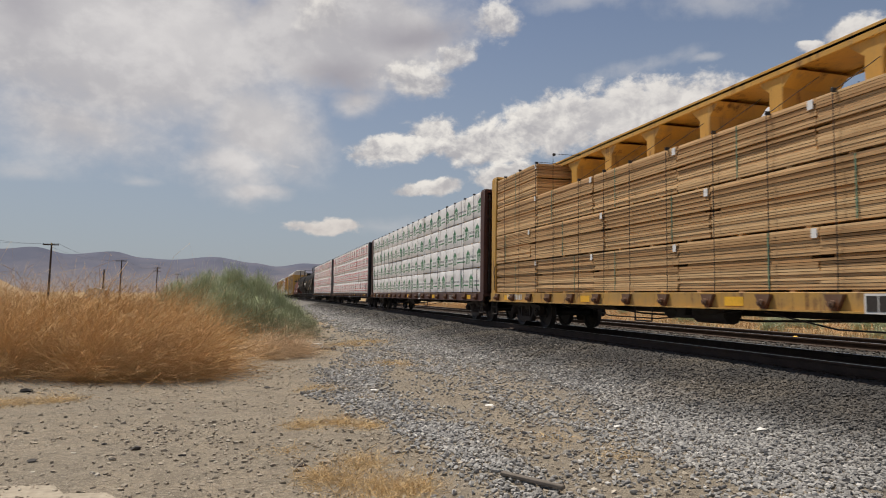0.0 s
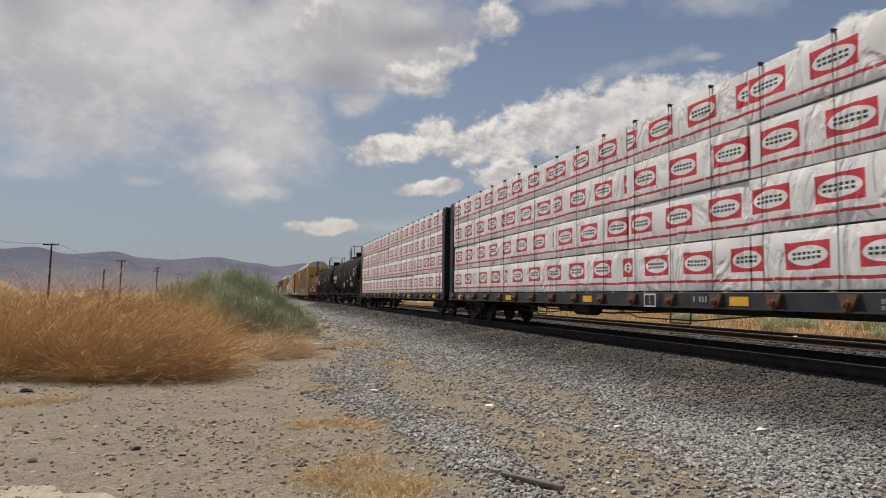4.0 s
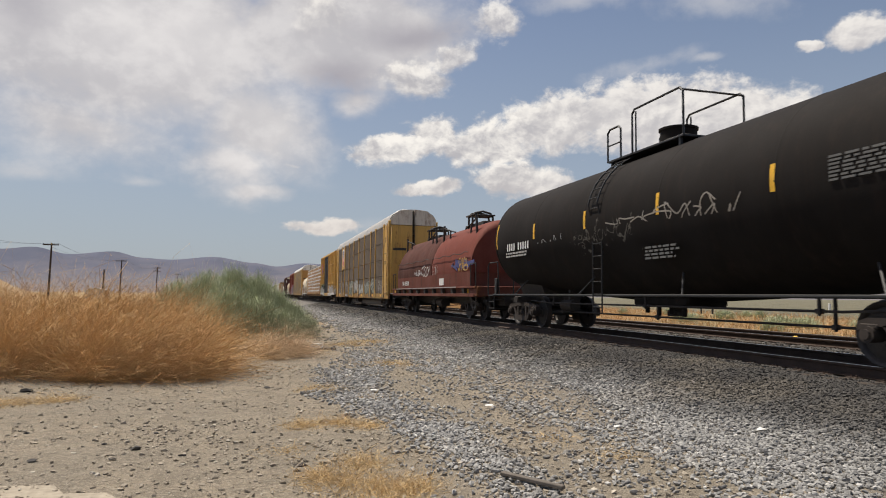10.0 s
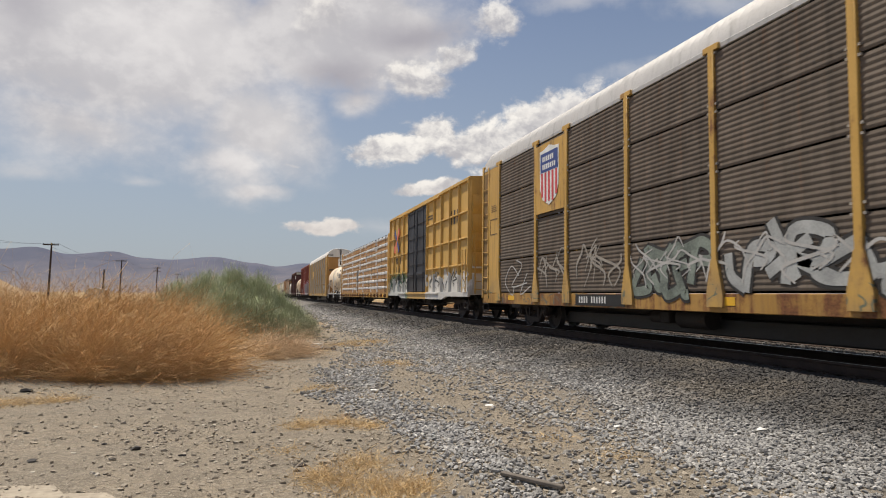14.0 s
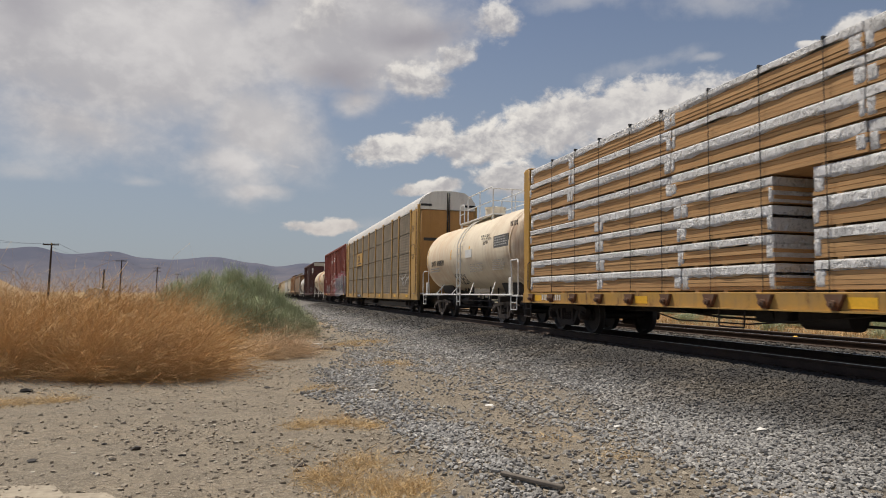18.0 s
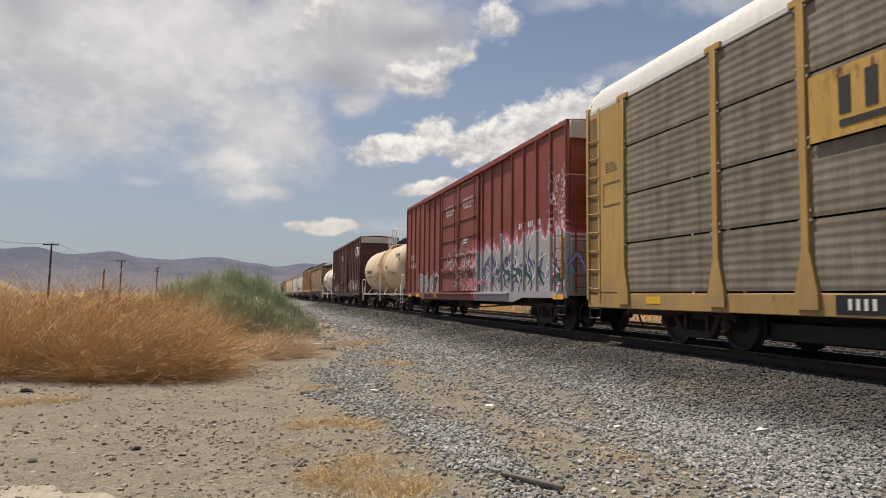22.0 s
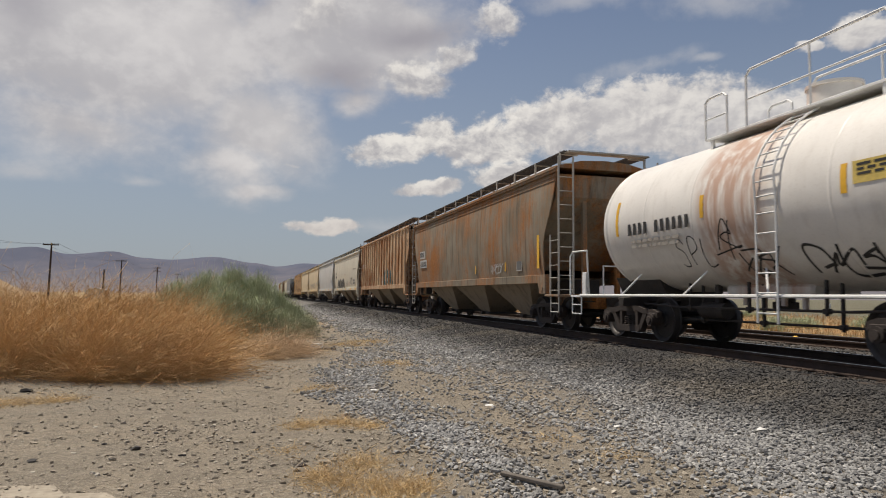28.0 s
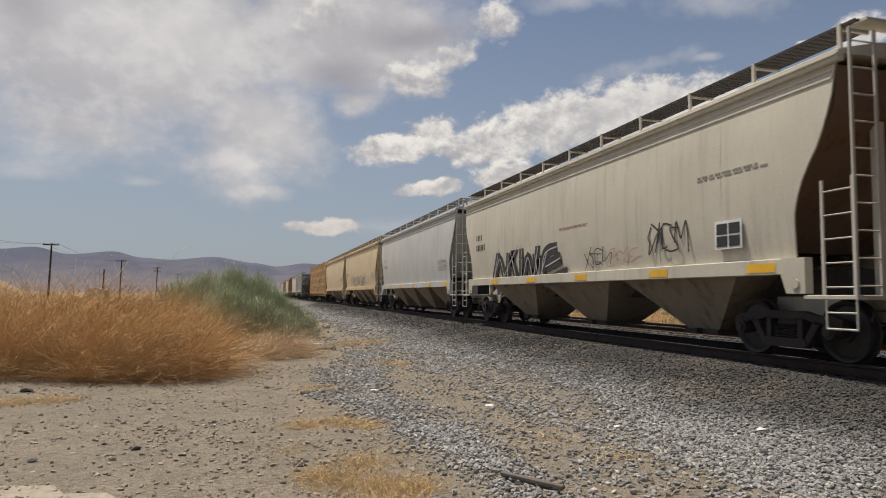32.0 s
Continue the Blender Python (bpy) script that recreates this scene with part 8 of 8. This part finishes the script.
    ribbon(swoosh, smooth_line([(-1.65, 2.05), (-1.72, 2.28), (-2.0, 2.42), (-2.4, 2.32)]), 0.14, tank14, 0.005, True)
    swoosh.put("graffiti", M_SKYBLUE, car14, "light blue sprayed arc")
    flourishes(car15, -3.0, -8.8, 1.05, 2.3, M_GREYPRINT, red, 30, 0.13, 151)
    flourishes(car15, -3.0, -8.8, 1.1, 2.1, M_WHITE, red, 14, 0.04, 152, 0.009)
    flourishes(car15, 8.6, -2.6, 1.05, 2.1, M_GREYPRINT, red, 34, 0.1, 153)
    flourishes(car15, 8.6, 3.0, 1.1, 1.8, M_SKYBLUE, red, 4, 0.06, 154, 0.009)
    thin = "thin black scrawl on the barrel"
    scrawl(car16, "SPL", 1.47, 0.38, 1.62, 0.5, M_DARKTXT, tank16, 0.022, 161, 0.006, label=thin)
    scrawl(car16, 2, 0.24, -0.52, 1.8, 0.48, M_DARKTXT, tank16, 0.025, 162, 0.006, label=thin)
    scrawl(car16, 4, -0.05, -0.98, 1.46, 0.32, M_DARKTXT, tank16, 0.03, 163, 0.006, label=thin)
    scrawl(car16, 5, -1.59, -2.92, 1.43, 0.32, M_DARKTXT, tank16, 0.04, 164, 0.006, label=thin)
    grey17 = flat_side(-1.452)
    scrawl(car17, 5, -3.1, -4.2, 1.75, 0.36, M_GREYPRINT, grey17, 0.03, 171, 0.006, label="pale scrawl low on the side")
    tan18 = flat_side(-1.451)
    scrawl(car18, "DRAWL", -1.4, -4.4, 1.72, 0.68, M_GREYPRINT, tan18, 0.3, 181, 0.004, 0.02, "pale ground of the sprayed word")
    scrawl(car18, "DRAWL", -1.4, -4.4, 1.72, 0.68, M_TEAL, tan18, 0.2, 181, 0.009, 0.02, "teal sprayed word")
    scrawl(car18, 5, -7.0, -8.0, 3.65, 0.33, M_DARKTXT, tan18, 0.02, 182, label="dark thin scrawl")
    scrawl(car18, 5, 7.5, 6.6, 3.35, 0.4, M_FAINT, tan18, 0.022, 183, label="grey thin scrawl")
    scrawl(car18, 3, 6.2, 5.7, 2.05, 0.4, M_DARKTXT, tan18, 0.07, 184, label="black scrawl")
    flourishes(car18, 5.2, 1.0, 1.65, 2.2, M_DARKTXT, tan18, 9, 0.045, 185, label="dark scrawls low on the side")
    scrawl(car18, 5, -0.2, -1.0, 1.7, 0.34, M_GREYPRINT, tan18, 0.03, 186, label="white scrawl low on the side")
    white19 = flat_side(-1.478)
    scrawl(car19, 5, 5.1, 0.3, 1.6, 0.85, M_DARKTXT, white19, 0.34, 191, 0.006, 0.03, "dark bubble letters")
    scrawl(car19, 5, 5.1, 0.3, 1.6, 0.85, M_GREYPRINT, white19, 0.04, 191, 0.012, 0.03, "grey highlights of the letters")
    scrawl(car19, 5, -3.73, -4.94, 1.95, 0.45, M_DARKTXT, white19, 0.035, 192, 0.01)
    scrawl(car19, 4, -1.07, -2.16, 1.7, 0.4, M_DARKTXT, white19, 0.025, 193, 0.01)
    scrawl(car19, 4, -2.2, -3.3, 1.75, 0.3, M_RUSTPRINT, white19, 0.02, 194, 0.01)
    scrawl(car21, 7, 4.5, -3.0, 1.8, 0.7, M_FAINT, flat_side(-1.478), 0.1, 211, 0.008, label="faded tan bubble letters")

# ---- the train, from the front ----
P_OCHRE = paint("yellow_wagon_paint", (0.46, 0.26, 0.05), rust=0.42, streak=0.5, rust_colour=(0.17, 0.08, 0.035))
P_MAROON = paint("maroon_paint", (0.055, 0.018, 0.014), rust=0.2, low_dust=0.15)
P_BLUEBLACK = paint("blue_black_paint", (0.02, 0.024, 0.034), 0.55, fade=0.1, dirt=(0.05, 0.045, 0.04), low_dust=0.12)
P_TANKBLACK = paint("black_tank_paint", (0.008, 0.007, 0.0065), 0.7, gloss=0.14, fade=0.06, streak=0.25, dirt=(0.018, 0.015, 0.013), low_dust=0.05)
P_TANKRUST = paint("sooty_tank_paint", (0.01, 0.008, 0.007), 0.75, gloss=0.14, fade=0.08, streak=0.4, dirt=(0.032, 0.021, 0.016), low_dust=0.05, spray=((-0.6, 2.2, 2.2, 2.65, "tag", None, (0.14, 0.13, 0.11), None, 1.8),))
P_COIL = paint("faded_red_paint", (0.16, 0.04, 0.026), 0.7, gloss=0.2, fade=0.25, streak=0.55, rust=0.2, rust_colour=(0.12, 0.05, 0.03), dirt=(0.05, 0.02, 0.016), low_dust=0.08)
P_COIL2 = paint("dull_red_paint", (0.085, 0.032, 0.024), 0.8, gloss=0.15, fade=0.3, streak=0.7, rust=0.3, rust_colour=(0.1, 0.045, 0.03), dirt=(0.028, 0.02, 0.017), low_dust=0.08)
P_COILBODY = paint("rusty_red_frame_paint", (0.14, 0.042, 0.028), 0.75, gloss=0.2, fade=0.3, streak=0.7, dirt=(0.045, 0.024, 0.018), rust=0.35, low_dust=0.1)
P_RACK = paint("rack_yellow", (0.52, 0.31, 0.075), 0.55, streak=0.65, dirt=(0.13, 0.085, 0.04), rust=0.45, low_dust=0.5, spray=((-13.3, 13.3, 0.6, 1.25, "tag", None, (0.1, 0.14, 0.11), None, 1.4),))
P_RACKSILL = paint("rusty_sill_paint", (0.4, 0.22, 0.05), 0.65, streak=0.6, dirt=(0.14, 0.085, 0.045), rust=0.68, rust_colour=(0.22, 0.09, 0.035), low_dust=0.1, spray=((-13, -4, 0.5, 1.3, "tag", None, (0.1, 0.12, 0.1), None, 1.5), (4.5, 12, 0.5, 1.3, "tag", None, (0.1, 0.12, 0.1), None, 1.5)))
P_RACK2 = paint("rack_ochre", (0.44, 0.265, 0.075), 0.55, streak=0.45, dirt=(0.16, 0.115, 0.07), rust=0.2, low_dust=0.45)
# dark tone stands for shade in the ladder gap; streaks and rust are grime
P_GRIMESHADE = paint("grimy_shade_paint", (0.2, 0.12, 0.04), 0.8, streak=0.7, dirt=(0.04, 0.03, 0.02), rust=0.5)
P_TANDOOR = paint("tan_door_paint", (0.36, 0.19, 0.055), 0.6, fade=0.3, streak=0.4, dirt=(0.12, 0.07, 0.03), rust=0.25, low_dust=0.3)
P_ROOF2 = paint("white_roof_paint", (0.58, 0.57, 0.545), 0.5, streak=0.15, low_dust=0)
P_BOXYELLOW = paint("box_yellow", (0.55, 0.34, 0.09), 0.55, streak=0.35, spray=((-7.7, -1.3, 0.4, 1.9, "field", (0.62, 0.62, 0.6), (0.7, 0.7, 0.68), None, 1.2), (2.8, 7.8, 0.4, 1.9, "field", (0.6, 0.6, 0.58), (0.05, 0.06, 0.06), (0.03, 0.25, 0.16), 1.2)))
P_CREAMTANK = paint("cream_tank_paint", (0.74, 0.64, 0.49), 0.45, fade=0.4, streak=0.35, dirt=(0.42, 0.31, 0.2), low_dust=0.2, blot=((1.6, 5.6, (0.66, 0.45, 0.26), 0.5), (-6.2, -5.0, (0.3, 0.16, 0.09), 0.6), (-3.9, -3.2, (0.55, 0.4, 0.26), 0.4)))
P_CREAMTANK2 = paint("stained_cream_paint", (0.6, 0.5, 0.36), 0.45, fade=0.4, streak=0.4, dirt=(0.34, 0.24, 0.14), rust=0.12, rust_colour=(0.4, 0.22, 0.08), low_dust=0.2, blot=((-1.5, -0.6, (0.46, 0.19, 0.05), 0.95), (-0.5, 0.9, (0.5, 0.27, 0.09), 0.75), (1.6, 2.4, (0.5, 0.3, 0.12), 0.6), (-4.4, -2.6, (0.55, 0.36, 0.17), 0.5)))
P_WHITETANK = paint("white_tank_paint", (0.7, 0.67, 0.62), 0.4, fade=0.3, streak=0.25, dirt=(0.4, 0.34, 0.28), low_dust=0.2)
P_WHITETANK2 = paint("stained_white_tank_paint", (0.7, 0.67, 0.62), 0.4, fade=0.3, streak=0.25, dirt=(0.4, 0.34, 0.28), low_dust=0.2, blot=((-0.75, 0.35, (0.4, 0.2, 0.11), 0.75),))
P_BOXRED = paint("boxcar_red", (0.21, 0.045, 0.03), 0.6, fade=0.2, streak=0.25, spray=((-9.9, -2.0, -0.1, 2.75, "field", (0.36, 0.36, 0.37), (0.7, 0.68, 0.72), (0.6, 0.17, 0.24), 1.0), (3.0, 6.8, 1.1, 2.0, "field", (0.33, 0.24, 0.23), (0.12, 0.07, 0.07), None, 1.0), (-9.3, -8.2, 2.8, 4.4, "tag", None, (0.65, 0.6, 0.6), None, 2.2), (-1.4, 0.8, 1.2, 3.0, "tag", None, (0.6, 0.58, 0.56), None, 2.4)))
P_BOXBROWN = paint("boxcar_brown", (0.075, 0.025, 0.023), 0.6, fade=0.15, low_dust=0.15, spray=())
P_RUSTGREY = paint("rust_stained_grey", (0.205, 0.172, 0.125), 0.7, gloss=0.2, fade=0.7, streak=0.9, dirt=(0.06, 0.048, 0.036), rust=0.86, run=0.35, patch=(0.4, 5, 0.24), rust_colour=(0.42, 0.17, 0.05))
P_RUSTTAN = paint("rust_streaked_tan", (0.56, 0.42, 0.265), 0.7, fade=0.4, streak=0.55, dirt=(0.36, 0.2, 0.1), rust=0.98, run=0.75, patch=(0.5, 5, 0.24), rust_colour=(0.4, 0.155, 0.05))
P_HOPWHITE = paint("ivory_hopper_paint", (0.56, 0.52, 0.42), 0.5, streak=0.25)
P_HOPWHITE2 = paint("sprayed_ivory_paint", (0.56, 0.52, 0.42), 0.5, streak=0.25)
P_BROWNEND = paint("brown_end_paint", (0.16, 0.1, 0.065), 0.75, rust=0.5)
P_HOPGREY = paint("grey_hopper_paint", (0.5, 0.5, 0.48), 0.5, streak=0.3)
P_HOPCREAM = paint("cream_hopper_paint", (0.58, 0.47, 0.3), 0.5, streak=0.3)
P_PANEL = galvanised("galvanised_panel", (0.13, 0.104, 0.083))
P_PANEL2 = galvanised("galvanised_panel_clean", (0.24, 0.205, 0.155))
P_ROOF = paint("zinc_roof", (0.46, 0.45, 0.43), 0.45, streak=0.55, dirt=(0.14, 0.125, 0.11), metal=0.3, low_dust=0)
P_CAP = paint("white_cap_paint", (0.68, 0.67, 0.63), 0.5, streak=0.3, rust=0.15, low_dust=0)
P_CAPRUST = paint("rusty_cap_paint", (0.6, 0.55, 0.47), 0.6, streak=0.45, rust=0.62, patch=(1.4, 6, 0.25), low_dust=0)
P_BEIGE = paint("pale_panel_paint", (0.5, 0.47, 0.4), 0.6, low_dust=0)
P_RAILGREY = paint("grey_rail_paint", (0.4, 0.38, 0.34), 0.6, low_dust=0)

car1 = centre_beam(9.05, "yellow centerbeam flatcar loaded with bare sawn lumber", P_OCHRE, 11.75, 5.0, chord=0.62)
load(car1, 11.35, 5, 0.93, 4, "bare", lambda y: 4 if y > 6.6 else 3)
car2 = centre_beam(33.35, "maroon centerbeam flatcar with white and green wrapped lumber", P_MAROON)
load(car2, 11.35, 8, 0.905, 4, "green")
car3 = centre_beam(58.15, "dark blue centerbeam flatcar with white and red wrapped lumber", P_BLUEBLACK)
load(car3, 11.35, 12, 0.905, 4, "red")
car4 = centre_beam(82.5, "black centerbeam flatcar with white and red wrapped lumber", P_BLUEBLACK)
load(car4, 11.35, 21, 0.905, 4, "red")
car5 = tank_car(104.1, "long black tank wagon with yellow stripes", P_TANKBLACK, M_BLACK, 9.2, 1.56, 2.82, ladder_y=1.05, mid_rails=False, stripe_at=(-7.8, -4.45, -0.98, 2.6, 5.4, 8.1), sag=0.24)
car6 = tank_car(122.9, "sooty black tank wagon with faded lettering", P_TANKRUST, M_BLACK, 8.6, 1.54, 2.8, ladder_y=1.0, mid_rails=False, sag=0.24)
car7 = coil_car(140.2, "red coil wagon with two rounded hoods and graffiti", P_COILBODY, (P_COIL, P_COIL2), 7.6)
car8 = auto_rack(162.5, "yellow autorack with grimy galvanised panels and graffiti", P_RACK, P_PANEL, P_ROOF, P_CAPRUST, sill_mat=P_RACKSILL, slots=False)
car9 = box_car(185.1, "yellow boxcar with a dark door and graffiti", P_BOXYELLOW, 7.62, 5.54, 12, (-1.15, 2.7), P_BLUEBLACK, waist=(2.2, 3.2, 4.2), deep=0.1)
car10 = centre_beam(205.0, "yellow centerbeam flatcar with tan lumber in white wrap", P_OCHRE, 11.55)
load(car10, 11.15, 33, 0.447, 8, "banded")
car11 = tank_car(223.0, "cream acid tank wagon with white ladder and rails", P_CREAMTANK, M_WHITE, 5.95, 1.42, 2.62, ladder_y=0.05, span=(-1.9, 2.2), inset=0.05, stripe_at=(-5.2, -1.1, 1.3, 5.1))
car12 = auto_rack(243.2, "yellow autorack with galvanised panels and white roof", P_RACK2, P_PANEL2, P_ROOF2, P_CAP, ribs=7, deep=0.007, door_mat=P_TANDOOR)
car13 = box_car(267.1, "red-brown boxcar with large silver graffiti", P_BOXRED, 9.35, 5.64, 20, (-2.45, 2.45), end_panel=P_BEIGE)
car14 = tank_car(284.7, "stained cream tank wagon with black graffiti", P_CREAMTANK2, P_WHITETANK, 7.15, 1.48, 2.68, "valves", ladder_y=-0.5, span=(-1.3, 1.05), inset=0.7, stripe_at=(-5.6, -1.7, 0.4, 2.4, 5.1), sag=0.14)
car15 = box_car(302.3, "dark maroon boxcar with graffiti along the bottom", P_BOXBROWN, 9.4, 5.56, 20, (-2.2, 2.4), end_panel=P_BEIGE)
car16 = tank_car(318.3, "white tank wagon with rust stain and graffiti", P_WHITETANK2, M_WHITE, 5.6, 1.45, 2.6, ladder_y=-1.1, span=(-1.6, 2.3), inset=1.1, stripe_at=(-3.4, -2.5, 0.45, 3.3))
car17 = hopper_car(332.8, "rust-stained grey covered hopper with smooth sides", P_RUSTGREY, 8.4, 4.6, "smooth", 3, rail_mat=P_RAILGREY, grating=M_STEEL)
car18 = hopper_car(350.5, "rust-streaked tan covered hopper with ribbed sides", P_RUSTTAN, 8.5, 4.78, "ribbed", 3, rail_mat=P_BROWNEND, grating=M_STEEL)
car19 = hopper_car(368.3, "ivory covered hopper with black graffiti", P_HOPWHITE2, 8.6, 4.55, "smooth", 3, rail_mat=P_BEIGE, grating=M_STEEL, end_mat=P_BROWNEND)
car20 = hopper_car(386.1, "pale grey covered hopper with smooth sides", P_HOPGREY, 8.4, 4.62)
car21 = hopper_car(403.8, "cream covered hopper with faded graffiti", P_HOPCREAM, 8.4, 4.62)
car22 = hopper_car(421.3, "tan covered hopper with smooth sides", P_HOPCREAM, 8.4, 4.62)
car23 = centre_beam(442.4, "yellow centerbeam flatcar loaded with orange lumber", P_OCHRE, 11.75)
load(car23, 11.35, 44, 0.93, 4, "bare")
car24 = tank_car(463.5, "black tank wagon far along the train", P_TANKBLACK, M_BLACK, 8.4, 1.5, 2.72)
for i, (mat_, name_) in enumerate(((P_HOPGREY, "pale grey"), (P_HOPWHITE, "ivory"), (P_RUSTGREY, "rust-stained"), (P_HOPWHITE, "ivory"), (P_RUSTTAN, "rusty tan"), (P_HOPGREY, "pale grey"))):
    hopper_car(481.5 + i * 17.7, name_ + " covered hopper far along the train", mat_, 8.4, 4.62, "smooth" if i % 2 else "ribbed")

letter_all()
spray_all()

SPEED = 11.03


def motions():
    """The train rolls by at a steady speed; every wheelset turns with it."""
    for car, y0 in TRAIN:
        walk(car, [(t, pose(TRACK_X, y0 - SPEED * t, RAIL_Z - BODY_DROP)) for t in (0, 8, 16, 24, 32)])
    turn = math.degrees(SPEED / WHEEL_R)
    times = [i / FPS for i in range(32 * FPS + 1)]
    for wheelset, y in WHEELSETS:
        walk(wheelset, [(t, pose(0, y, WHEEL_R, turn * t % 360, 0, 0)) for t in times])


motions()
